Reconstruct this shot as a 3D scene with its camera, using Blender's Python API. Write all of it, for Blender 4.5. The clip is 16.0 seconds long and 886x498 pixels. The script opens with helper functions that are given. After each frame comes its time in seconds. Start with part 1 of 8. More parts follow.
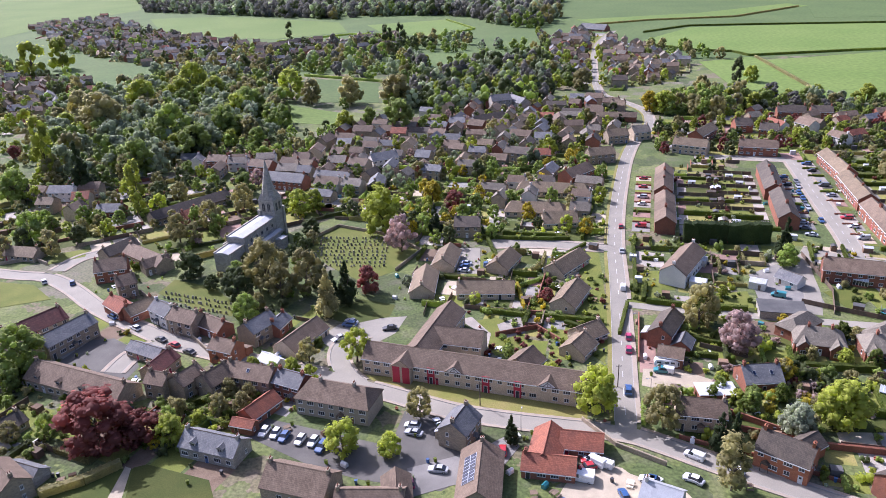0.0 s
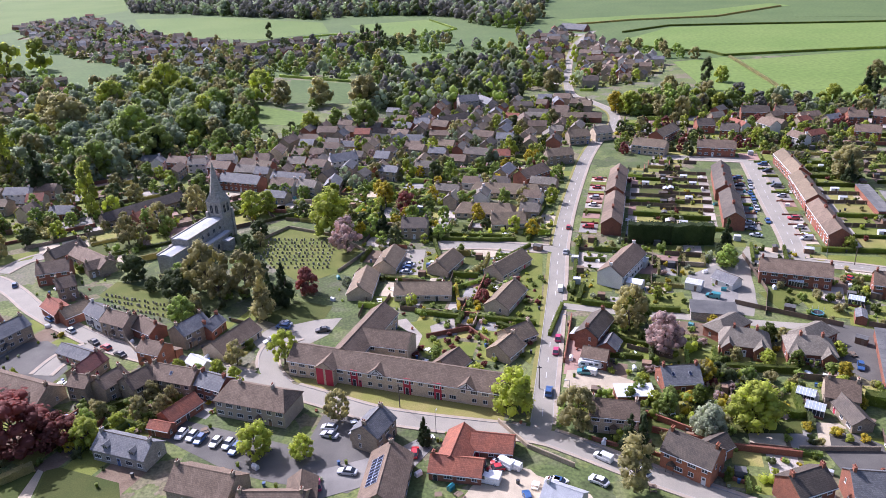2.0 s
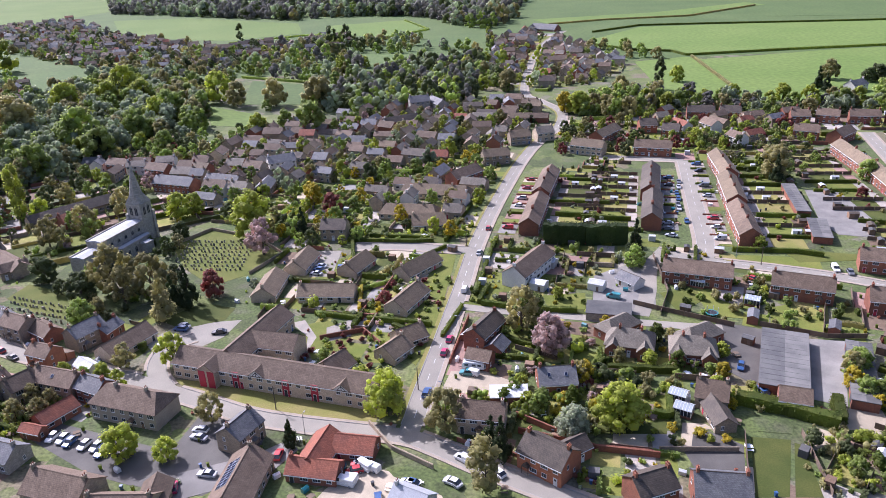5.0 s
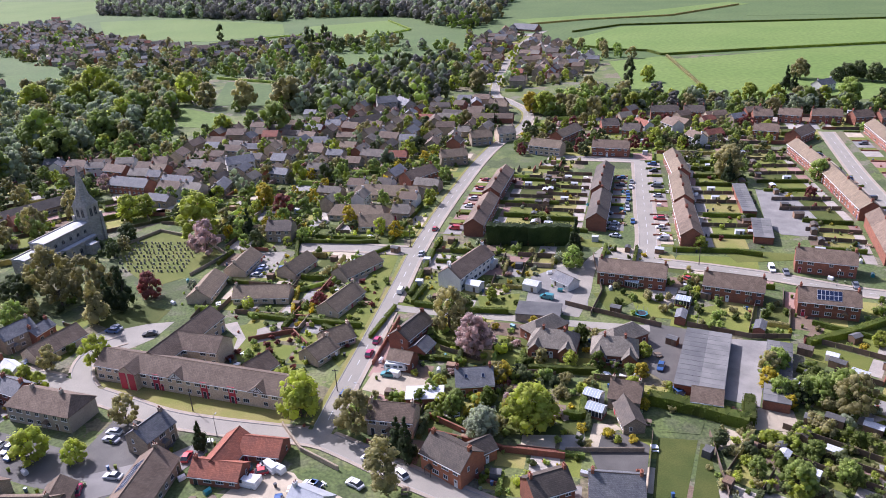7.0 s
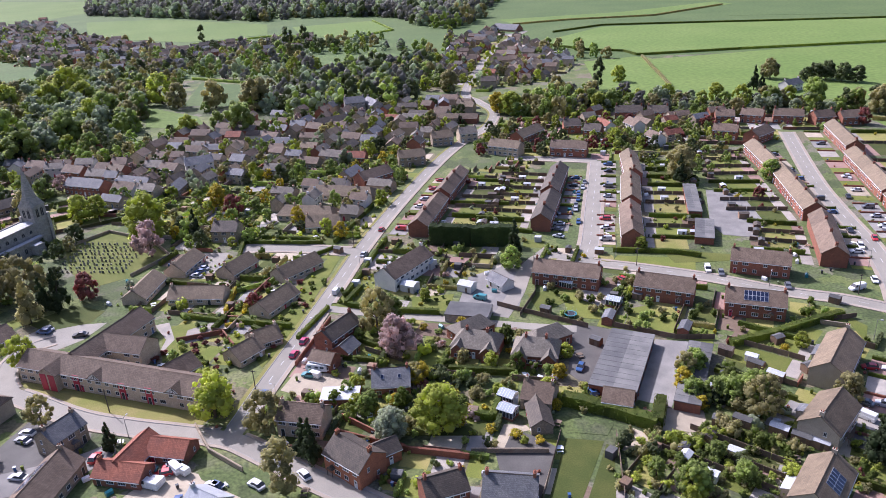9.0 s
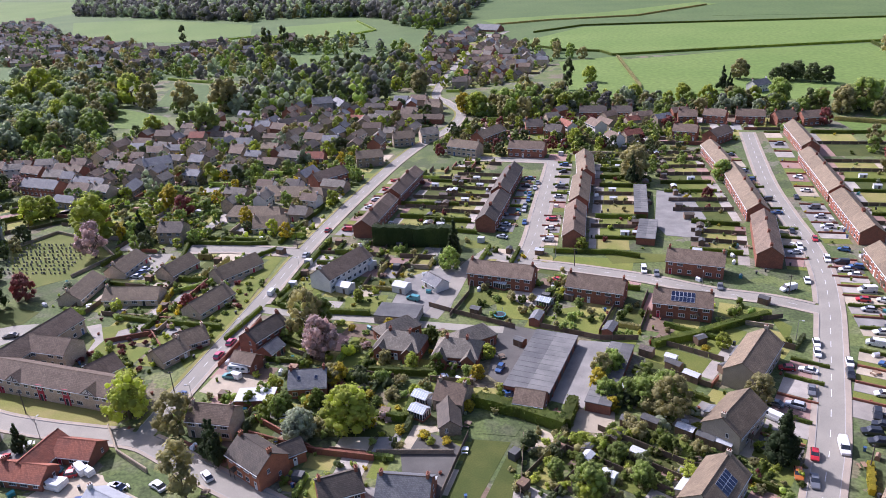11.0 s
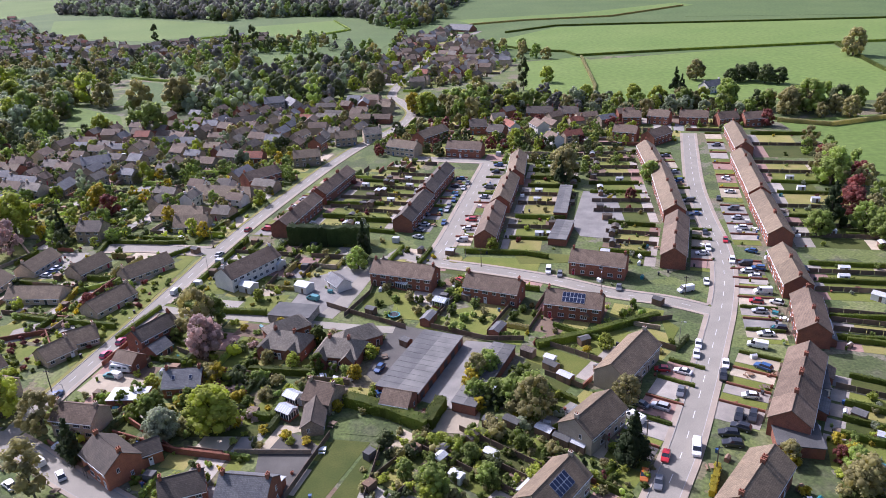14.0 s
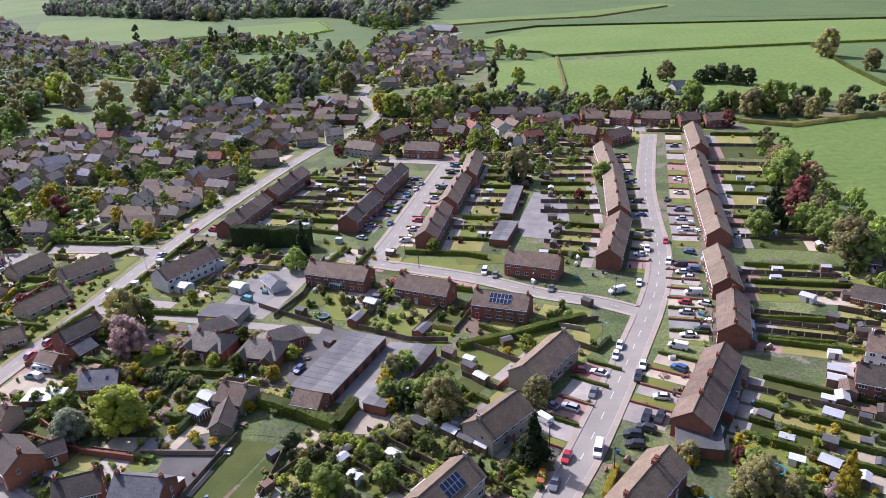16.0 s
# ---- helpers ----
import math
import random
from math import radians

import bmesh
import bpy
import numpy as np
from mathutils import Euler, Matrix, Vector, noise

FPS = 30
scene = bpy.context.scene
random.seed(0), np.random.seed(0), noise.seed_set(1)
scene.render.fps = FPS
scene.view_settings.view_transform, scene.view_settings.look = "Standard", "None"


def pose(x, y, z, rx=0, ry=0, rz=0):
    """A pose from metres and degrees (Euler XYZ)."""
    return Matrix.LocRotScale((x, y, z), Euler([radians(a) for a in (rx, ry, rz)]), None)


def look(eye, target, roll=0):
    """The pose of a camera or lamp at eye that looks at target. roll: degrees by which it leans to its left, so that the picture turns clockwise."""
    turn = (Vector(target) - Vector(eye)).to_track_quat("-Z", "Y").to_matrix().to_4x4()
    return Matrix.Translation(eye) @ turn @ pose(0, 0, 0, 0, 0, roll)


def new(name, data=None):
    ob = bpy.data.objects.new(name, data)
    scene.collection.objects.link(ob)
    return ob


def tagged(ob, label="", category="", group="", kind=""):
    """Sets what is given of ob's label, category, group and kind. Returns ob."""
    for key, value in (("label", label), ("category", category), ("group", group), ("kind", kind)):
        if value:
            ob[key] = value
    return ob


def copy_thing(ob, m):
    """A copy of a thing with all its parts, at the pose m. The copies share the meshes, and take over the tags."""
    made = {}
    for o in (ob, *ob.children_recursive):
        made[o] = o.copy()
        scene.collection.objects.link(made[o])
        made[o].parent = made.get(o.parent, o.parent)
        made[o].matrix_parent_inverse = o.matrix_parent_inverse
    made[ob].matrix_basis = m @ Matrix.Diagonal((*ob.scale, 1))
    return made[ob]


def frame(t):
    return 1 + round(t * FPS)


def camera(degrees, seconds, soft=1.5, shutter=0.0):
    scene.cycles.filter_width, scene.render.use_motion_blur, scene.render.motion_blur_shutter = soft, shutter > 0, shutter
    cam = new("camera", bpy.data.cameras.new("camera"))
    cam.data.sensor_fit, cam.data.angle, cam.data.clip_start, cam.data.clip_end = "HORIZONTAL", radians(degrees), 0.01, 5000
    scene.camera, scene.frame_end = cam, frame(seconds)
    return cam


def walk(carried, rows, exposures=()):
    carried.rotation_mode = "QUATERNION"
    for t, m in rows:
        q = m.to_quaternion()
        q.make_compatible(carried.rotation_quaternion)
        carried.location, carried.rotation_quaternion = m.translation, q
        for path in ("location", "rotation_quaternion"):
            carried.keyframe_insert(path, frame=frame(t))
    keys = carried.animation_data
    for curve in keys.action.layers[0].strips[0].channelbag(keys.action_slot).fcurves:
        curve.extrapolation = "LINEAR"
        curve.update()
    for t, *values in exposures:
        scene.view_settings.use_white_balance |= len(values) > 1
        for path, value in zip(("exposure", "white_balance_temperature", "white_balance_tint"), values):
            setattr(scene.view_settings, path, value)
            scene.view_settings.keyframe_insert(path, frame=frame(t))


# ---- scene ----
cam = camera(62.2, 16.0, soft=0.75)
METRES, EYE, TILT, LEAN, TURN = 165.0, 108.33, -23.3, 2.3, 0.0
ROWS = [
    (0, 0.0000, 0.0000, 0.0000, 0.000, 0.000, 0.000),
    (0.5, 0.0297, -0.0006, 0.0012, -0.048, -0.000, 0.030),
    (1, 0.0598, -0.0013, 0.0021, -0.087, -0.008, 0.060),
    (1.5, 0.0902, -0.0016, 0.0028, -0.119, -0.016, 0.090),
    (2, 0.1188, -0.0021, 0.0036, -0.143, -0.024, 0.130),
    (2.5, 0.1497, -0.0025, 0.0040, -0.167, -0.024, 0.170),
    (3, 0.1806, -0.0029, 0.0042, -0.182, -0.024, 0.200),
    (3.5, 0.2119, -0.0032, 0.0047, -0.198, -0.032, 0.250),
    (4, 0.2431, -0.0034, 0.0049, -0.206, -0.024, 0.290),
    (6.5, 0.4003, -0.0045, 0.0065, -0.230, -0.032, 0.490),
    (7, 0.4321, -0.0049, 0.0067, -0.222, -0.032, 0.530),
    (7.5, 0.4638, -0.0052, 0.0070, -0.222, -0.040, 0.560),
    (8, 0.4954, -0.0055, 0.0071, -0.222, -0.040, 0.570),
    (8.5, 0.5270, -0.0058, 0.0069, -0.230, -0.032, 0.570),
    (9, 0.5586, -0.0059, 0.0067, -0.238, -0.032, 0.590),
    (11.5, 0.7171, -0.0069, 0.0070, -0.230, -0.024, 0.620),
    (12, 0.7485, -0.0069, 0.0069, -0.246, -0.024, 0.580),
    (12.5, 0.7800, -0.0066, 0.0066, -0.254, -0.032, 0.550),
    (13, 0.8113, -0.0067, 0.0061, -0.270, -0.032, 0.510),
    (13.5, 0.8426, -0.0068, 0.0061, -0.278, -0.040, 0.480),
    (14, 0.8739, -0.0073, 0.0056, -0.278, -0.032, 0.420),
    (14.5, 0.9053, -0.0077, 0.0056, -0.286, -0.032, 0.390),
    (15, 0.9367, -0.0082, 0.0053, -0.286, -0.032, 0.380),
    (15.5, 0.9684, -0.0083, 0.0054, -0.286, -0.008, 0.390),
    (16, 0.9999, -0.0087, 0.0056, -0.301, -0.000, 0.390),
]
walk(cam, [(t, pose(0, 0, EYE, TILT, LEAN, TURN) @ pose(METRES * x, METRES * y, METRES * z, 90 + pitch, roll, yaw)) for t, x, y, z, yaw, pitch, roll in ROWS],
     exposures=[(0.0, 0.70, 5450, 28), (16.0, 0.46, 5450, 28)])

# ---- world, sun ----
SUN_ELEV, SUN_AZ = 41.0, 136.0     # degrees; the azimuth is the turn from +x towards +y of the side where the sun stands
world = bpy.data.worlds.new("sky")
scene.world = world
world.use_nodes = True
wn = world.node_tree.nodes
sky = wn.new("ShaderNodeTexSky")
sky.sky_type, sky.sun_disc = "NISHITA", False
sky.sun_elevation, sky.sun_rotation = radians(SUN_ELEV), radians(90 - SUN_AZ)
sky.air_density, sky.dust_density = 1.0, 4.0
wn["Background"].inputs["Strength"].default_value = 0.11
world.node_tree.links.new(sky.outputs[0], wn["Background"].inputs["Color"])
sun = new("sun", bpy.data.lights.new("sun", "SUN"))
sun.data.energy, sun.data.angle, sun.data.color = 4.8, radians(0.55), (1.0, 0.94, 0.85)
sx, sy = math.cos(radians(SUN_AZ)), math.sin(radians(SUN_AZ))
ce, se = math.cos(radians(SUN_ELEV)), math.sin(radians(SUN_ELEV))
sun.matrix_world = look((300 * sx * ce, 300 * sy * ce, 300 * se), (0, 0, 0))

# ---- materials ----
MATS = {}


def material(name, c1, c2=None, rough=0.85, scale=1.0, fine=12.0, bump=0.0, vary=0.15, metal=0.0, island=0.0, spec=0.3, c3=None, mid=0.5):
    """Two colours mixed by coarse noise, a fine grain over them, a shift of tone from object to object."""
    m = bpy.data.materials.new(name)
    m.use_nodes = True
    n, k = m.node_tree.nodes, m.node_tree.links
    b = n["Principled BSDF"]
    b.inputs["Roughness"].default_value, b.inputs["Metallic"].default_value = rough, metal
    b.inputs["Specular IOR Level"].default_value = spec
    tc = n.new("ShaderNodeTexCoord")
    n1 = n.new("ShaderNodeTexNoise")
    n1.inputs["Scale"].default_value, n1.inputs["Detail"].default_value = scale, 5.0
    k.new(tc.outputs["Object"], n1.inputs["Vector"])
    ramp = n.new("ShaderNodeValToRGB")
    e = ramp.color_ramp.elements
    c2 = c2 or tuple(v * 0.7 for v in c1)
    e[0].position, e[0].color = max(0.02, mid - 0.17), (*c1, 1)
    e[1].position, e[1].color = min(0.98, mid + 0.17), (*c2, 1)
    if c3:
        x = e.new(mid)
        x.color = (*c3, 1)
    k.new(n1.outputs["Fac"], ramp.inputs["Fac"])
    n2 = n.new("ShaderNodeTexNoise")
    n2.inputs["Scale"].default_value, n2.inputs["Detail"].default_value = fine, 3.0
    k.new(tc.outputs["Object"], n2.inputs["Vector"])
    mr = n.new("ShaderNodeMapRange")
    mr.inputs["From Min"].default_value, mr.inputs["From Max"].default_value = 0.25, 0.75
    mr.inputs["To Min"].default_value, mr.inputs["To Max"].default_value = 0.78, 1.22
    k.new(n2.outputs["Fac"], mr.inputs["Value"])
    oi = n.new("ShaderNodeObjectInfo")
    mo = n.new("ShaderNodeMapRange")
    mo.inputs["To Min"].default_value, mo.inputs["To Max"].default_value = 1 - vary, 1 + vary
    k.new(oi.outputs["Random"], mo.inputs["Value"])
    mul = n.new("ShaderNodeMath")
    mul.operation = "MULTIPLY"
    k.new(mr.outputs[0], mul.inputs[0])
    k.new(mo.outputs[0], mul.inputs[1])
    last = mul
    if island:
        g = n.new("ShaderNodeNewGeometry")
        mi = n.new("ShaderNodeMapRange")
        mi.inputs["To Min"].default_value, mi.inputs["To Max"].default_value = 1 - island, 1 + island
        k.new(g.outputs["Random Per Island"], mi.inputs["Value"])
        mul2 = n.new("ShaderNodeMath")
        mul2.operation = "MULTIPLY"
        k.new(mul.outputs[0], mul2.inputs[0])
        k.new(mi.outputs[0], mul2.inputs[1])
        last = mul2
    mix = n.new("ShaderNodeVectorMath")
    mix.operation = "SCALE"
    k.new(ramp.outputs["Color"], mix.inputs[0])
    k.new(last.outputs[0], mix.inputs["Scale"])
    k.new(mix.outputs[0], b.inputs["Base Color"])
    if bump:
        bp = n.new("ShaderNodeBump")
        bp.inputs["Strength"].default_value, bp.inputs["Distance"].default_value = bump, 0.05
        k.new(n2.outputs["Fac"], bp.inputs["Height"])
        k.new(bp.outputs[0], b.inputs["Normal"])
    if name.startswith("leaf") or name == "hedge_leaf":
        tr = n.new("ShaderNodeBsdfTranslucent")
        thin = n.new("ShaderNodeVectorMath")
        thin.operation = "SCALE"
        thin.inputs["Scale"].default_value = 1.55
        k.new(mix.outputs[0], thin.inputs[0])
        k.new(thin.outputs[0], tr.inputs["Color"])
        ms = n.new("ShaderNodeMixShader")
        ms.inputs["Fac"].default_value = 0.6
        k.new(b.outputs[0], ms.inputs[1])
        k.new(tr.outputs[0], ms.inputs[2])
        k.new(ms.outputs[0], n["Material Output"].inputs["Surface"])
    MATS[name] = m
    return m


def coursed(name, c1, c2, mortar, w, h, rough=0.85, scale=0.6, vary=0.15, flat=False, spec=0.3):
    """Brick, stone or tile in courses: the brick texture on upright walls, or up the slope of a roof."""
    m = material(name, c1, c2, rough, scale, 9.0, 0.0, vary, spec=spec)
    n, k = m.node_tree.nodes, m.node_tree.links
    tc = n["Texture Coordinate"]
    sep = n.new("ShaderNodeSeparateXYZ")
    k.new(tc.outputs["Object"], sep.inputs[0])
    add = n.new("ShaderNodeMath")
    add.operation = "ADD"
    k.new(sep.outputs["X"], add.inputs[0])
    if flat:
        add.inputs[1].default_value = 0.0
    else:
        k.new(sep.outputs["Y"], add.inputs[1])
    cmb = n.new("ShaderNodeCombineXYZ")
    k.new(add.outputs[0], cmb.inputs["X"])
    k.new(sep.outputs["Z"], cmb.inputs["Y"])
    br = n.new("ShaderNodeTexBrick")
    br.inputs["Scale"].default_value = 1.0
    br.inputs["Brick Width"].default_value, br.inputs["Row Height"].default_value = w, h
    br.inputs["Mortar Size"].default_value, br.inputs["Mortar Smooth"].default_value = 0.05 * h + 0.006, 0.3
    br.inputs["Color1"].default_value = (0.8, 0.8, 0.8, 1)
    br.inputs["Color2"].default_value = (1.2, 1.2, 1.2, 1)
    br.inputs["Mortar"].default_value = (*mortar, 1)
    k.new(cmb.outputs[0], br.inputs["Vector"])
    b = n["Principled BSDF"]
    old = b.inputs["Base Color"].links[0].from_socket
    mx = n.new("ShaderNodeVectorMath")
    mx.operation = "MULTIPLY"
    k.new(old, mx.inputs[0])
    k.new(br.outputs["Color"], mx.inputs[1])
    k.new(mx.outputs[0], b.inputs["Base Color"])
    bp = n.new("ShaderNodeBump")
    bp.inputs["Strength"].default_value, bp.inputs["Distance"].default_value = 0.5, 0.03
    k.new(br.outputs["Fac"], bp.inputs["Height"])
    bp.invert = True
    k.new(bp.outputs[0], b.inputs["Normal"])
    return m


coursed("stone", (0.36, 0.29, 0.20), (0.28, 0.23, 0.17), (0.75, 0.72, 0.66), 0.42, 0.18)
coursed("buff_brick", (0.540, 0.438, 0.317), (0.454, 0.366, 0.262), (0.85, 0.82, 0.78), 0.225, 0.075)
coursed("pale_stone", (0.40, 0.37, 0.31), (0.30, 0.28, 0.24), (0.75, 0.73, 0.7), 0.5, 0.22)
coursed("brick", (0.27, 0.105, 0.062), (0.20, 0.085, 0.055), (1.25, 1.3, 1.3), 0.225, 0.075)
coursed("orange_brick", (0.36, 0.14, 0.07), (0.28, 0.11, 0.06), (1.2, 1.3, 1.3), 0.225, 0.075)
material("render", (0.66, 0.63, 0.57), (0.58, 0.55, 0.50), 0.8, 0.5, 6.0, 0.1)
material("cream", (0.42, 0.36, 0.275), (0.36, 0.31, 0.24), 0.85, 0.5, 6.0, 0.1)
coursed("tile_brown", (0.138, 0.098, 0.067), (0.193, 0.139, 0.097), (0.6, 0.6, 0.6), 0.33, 0.22, 0.8, 0.35, 0.2)
coursed("tile_buff", (0.226, 0.170, 0.109), (0.171, 0.129, 0.084), (0.6, 0.6, 0.6), 0.33, 0.22, 0.8, 0.35, 0.15)
coursed("tile_grey", (0.143, 0.124, 0.097), (0.209, 0.180, 0.139), (0.6, 0.6, 0.6), 0.33, 0.22, 0.75, 0.35, 0.2)
coursed("tile_dark", (0.077, 0.062, 0.049), (0.116, 0.093, 0.069), (0.6, 0.6, 0.6), 0.33, 0.22, 0.7, 0.35, 0.2)
coursed("slate", (0.115, 0.118, 0.125), (0.175, 0.172, 0.168), (0.65, 0.65, 0.65), 0.3, 0.2, 0.7, 0.35, 0.25, spec=0.35)
coursed("tile_red", (0.30, 0.105, 0.060), (0.22, 0.085, 0.055), (0.65, 0.65, 0.65), 0.33, 0.22, 0.8, 0.35, 0.15)
coursed("tile_darkred", (0.16, 0.060, 0.048), (0.12, 0.052, 0.045), (0.65, 0.65, 0.65), 0.33, 0.22, 0.8, 0.35, 0.15)
coursed("stone_slate", (0.264, 0.216, 0.143), (0.187, 0.160, 0.113), (0.6, 0.6, 0.6), 0.4, 0.25, 0.85, 0.35, 0.15)
material("white_paint", (0.75, 0.75, 0.73), (0.66, 0.66, 0.64), 0.5, 0.8, 8.0)
material("glass_dark", (0.03, 0.035, 0.045), (0.05, 0.055, 0.065), 0.08, 2.0, 5.0, spec=0.6)
material("red_paint", (0.42, 0.03, 0.06), (0.36, 0.03, 0.05), 0.5, 0.8, 8.0)
material("lead", (0.42, 0.43, 0.44), (0.34, 0.35, 0.36), 0.45, 0.5, 6.0)
material("felt_roof", (0.066, 0.066, 0.066), (0.115, 0.112, 0.106), 0.8, 0.22, 5.0, 0.1, 0.25)
material("felt_pale", (0.120, 0.117, 0.110), (0.175, 0.168, 0.155), 0.85, 0.3, 6.0, 0.1, 0.15)
material("glass_pale", (0.42, 0.46, 0.48), (0.34, 0.38, 0.40), 0.25, 0.8, 5.0, spec=0.5)
material("pale_roof", (0.52, 0.53, 0.53), (0.42, 0.43, 0.44), 0.5, 0.4, 5.0, 0.0, 0.2)
material("solar", (0.012, 0.018, 0.045), (0.02, 0.028, 0.06), 0.12, 2.0, 5.0, spec=0.7)
material("solar_grid", (0.45, 0.47, 0.5), (0.4, 0.42, 0.45), 0.4)
material("wood_fence", (0.17, 0.12, 0.08), (0.11, 0.085, 0.065), 0.9, 0.5, 8.0, 0.2, 0.25)
material("shed_wood", (0.22, 0.14, 0.085), (0.15, 0.10, 0.07), 0.9, 0.5, 8.0, 0.2, 0.35)
material("iron", (0.05, 0.05, 0.055), (0.03, 0.03, 0.035), 0.5)
material("asphalt", (0.235, 0.216, 0.178), (0.285, 0.260, 0.212), 0.85, 0.12, 14.0, 0.1, 0.05)
material("asphalt_new", (0.078, 0.073, 0.066), (0.125, 0.116, 0.102), 0.85, 0.12, 14.0, 0.1, 0.1)
material("footway", (0.36, 0.295, 0.225), (0.29, 0.245, 0.195), 0.9, 0.25, 14.0, 0.1, 0.08)
material("kerbstone", (0.36, 0.34, 0.31), (0.29, 0.28, 0.26), 0.85, 0.6, 6.0)
material("road_paint", (0.62, 0.62, 0.60), (0.45, 0.45, 0.44), 0.7, 1.0, 8.0)
material("paving", (0.36, 0.32, 0.27), (0.27, 0.245, 0.21), 0.9, 0.3, 14.0, 0.1, 0.2)
material("brick_paving", (0.30, 0.185, 0.145), (0.23, 0.15, 0.125), 0.9, 0.3, 14.0, 0.1, 0.2)
material("gravel", (0.43, 0.36, 0.26), (0.34, 0.29, 0.21), 0.95, 0.3, 14.0, 0.2, 0.15)
material("concrete", (0.27, 0.255, 0.23), (0.175, 0.165, 0.15), 0.9, 0.15, 14.0, 0.1, 0.15)
material("lawn", (0.105, 0.130, 0.020), (0.150, 0.158, 0.032), 0.95, 0.12, 3.0, 0.3, 0.22)
# deeper grass tone, reduced further to hold the shade on the near right lawns
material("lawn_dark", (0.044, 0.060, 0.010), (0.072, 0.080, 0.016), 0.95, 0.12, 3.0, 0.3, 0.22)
material("verge", (0.186, 0.189, 0.042), (0.258, 0.219, 0.075), 0.95, 0.15, 3.0, 0.3, 0.15)
material("meadow", (0.100, 0.158, 0.028), (0.128, 0.182, 0.038), 0.95, 0.012, 0.3, 0.0, 0.12)
material("pasture", (0.072, 0.116, 0.030), (0.095, 0.138, 0.038), 0.95, 0.015, 0.3, 0.0, 0.12)
material("soil", (0.13, 0.09, 0.06), (0.18, 0.13, 0.09), 0.95, 0.3, 3.0, 0.2, 0.1)
material("garden", (0.075, 0.095, 0.032), (0.17, 0.145, 0.11), 0.95, 0.14, 1.2, 0.3, 0.1, c3=(0.115, 0.135, 0.05))
gm = MATS["garden"].node_tree
vo = gm.nodes.new("ShaderNodeTexVoronoi")
vo.inputs["Scale"].default_value = 0.085
gno = gm.nodes.new("ShaderNodeTexNoise")
gno.inputs["Scale"].default_value, gno.inputs["Detail"].default_value = 0.22, 4.0
gm.links.new(gm.nodes["Texture Coordinate"].outputs["Object"], gno.inputs["Vector"])
gva = gm.nodes.new("ShaderNodeVectorMath")
gva.operation = "MULTIPLY_ADD"
gva.inputs[1].default_value = (14, 14, 0)
gm.links.new(gno.outputs["Color"], gva.inputs[0])
gm.links.new(gm.nodes["Texture Coordinate"].outputs["Object"], gva.inputs[2])
gm.links.new(gva.outputs[0], vo.inputs["Vector"])
for nd in gm.nodes:
    if nd.bl_idname == "ShaderNodeMapRange" and abs(nd.inputs["To Min"].default_value - 0.78) < 0.01:
        nd.inputs["To Min"].default_value, nd.inputs["To Max"].default_value = 0.55, 1.5
vr = gm.nodes.new("ShaderNodeValToRGB")
vr.color_ramp.interpolation = "CONSTANT"
sepc = gm.nodes.new("ShaderNodeSeparateColor")
gm.links.new(vo.outputs["Color"], sepc.inputs[0])
gm.links.new(sepc.outputs[0], vr.inputs["Fac"])
for pos, col in ((0.0, (0.062, 0.090, 0.026)), (0.22, (0.110, 0.135, 0.036)), (0.42, (0.045, 0.062, 0.022)), (0.58, (0.16, 0.125, 0.085)), (0.70, (0.085, 0.112, 0.030)), (0.84, (0.15, 0.135, 0.10)), (0.92, (0.15, 0.17, 0.055))):
    el = vr.color_ramp.elements.new(pos) if pos else vr.color_ramp.elements[0]
    el.color = (*col, 1)
vr.color_ramp.elements.remove(vr.color_ramp.elements[-1])
gmix = gm.nodes.new("ShaderNodeMix")
gmix.data_type, gmix.inputs["Factor"].default_value = "RGBA", 0.65
gsc = [nd for nd in gm.nodes if nd.bl_idname == "ShaderNodeVectorMath" and nd.operation == "SCALE"][0]
gm.links.new(gsc.inputs[0].links[0].from_socket, gmix.inputs[6])
gm.links.new(vr.outputs[0], gmix.inputs[7])
gm.links.new(gmix.outputs[2], gsc.inputs[0])
material("hedge_leaf", (0.098, 0.135, 0.025), (0.153, 0.177, 0.035), 0.75, 0.3, 4.0, 0.0, 0.25, island=0.35)
material("leaf_mid", (0.289, 0.345, 0.087), (0.204, 0.261, 0.071), 0.7, 0.2, 3.0, 0.0, 0.25, island=0.3)
material("leaf_light", (0.362, 0.388, 0.064), (0.284, 0.328, 0.057), 0.7, 0.2, 3.0, 0.0, 0.18, island=0.3)
material("leaf_olive", (0.326, 0.294, 0.130), (0.252, 0.243, 0.108), 0.75, 0.2, 3.0, 0.0, 0.2, island=0.3)
material("leaf_yellow", (0.42, 0.34, 0.03), (0.32, 0.29, 0.035), 0.7, 0.2, 3.0, 0.0, 0.15, island=0.35)
material("leaf_dark", (0.099, 0.124, 0.048), (0.135, 0.154, 0.065), 0.75, 0.2, 3.0, 0.0, 0.2, island=0.3)
material("leaf_copper", (0.259, 0.096, 0.075), (0.191, 0.072, 0.061), 0.7, 0.2, 3.0, 0.0, 0.15, island=0.3)
material("leaf_blossom", (0.468, 0.364, 0.338), (0.338, 0.260, 0.221), 0.8, 0.2, 3.0, 0.0, 0.15, island=0.35)
material("leaf_silver", (0.351, 0.375, 0.260), (0.270, 0.300, 0.195), 0.8, 0.2, 3.0, 0.0, 0.15, island=0.35)
# far-wood leaf: green greyed and blued, distance haze painted into the colour
material("leaf_haze", (0.347, 0.386, 0.247), (0.263, 0.302, 0.190), 0.8, 0.2, 3.0, 0.0, 0.2, island=0.3)
material("leaf_bud", (0.215, 0.205, 0.175), (0.160, 0.160, 0.140), 0.8, 0.2, 3.0, 0.0, 0.2, island=0.3)
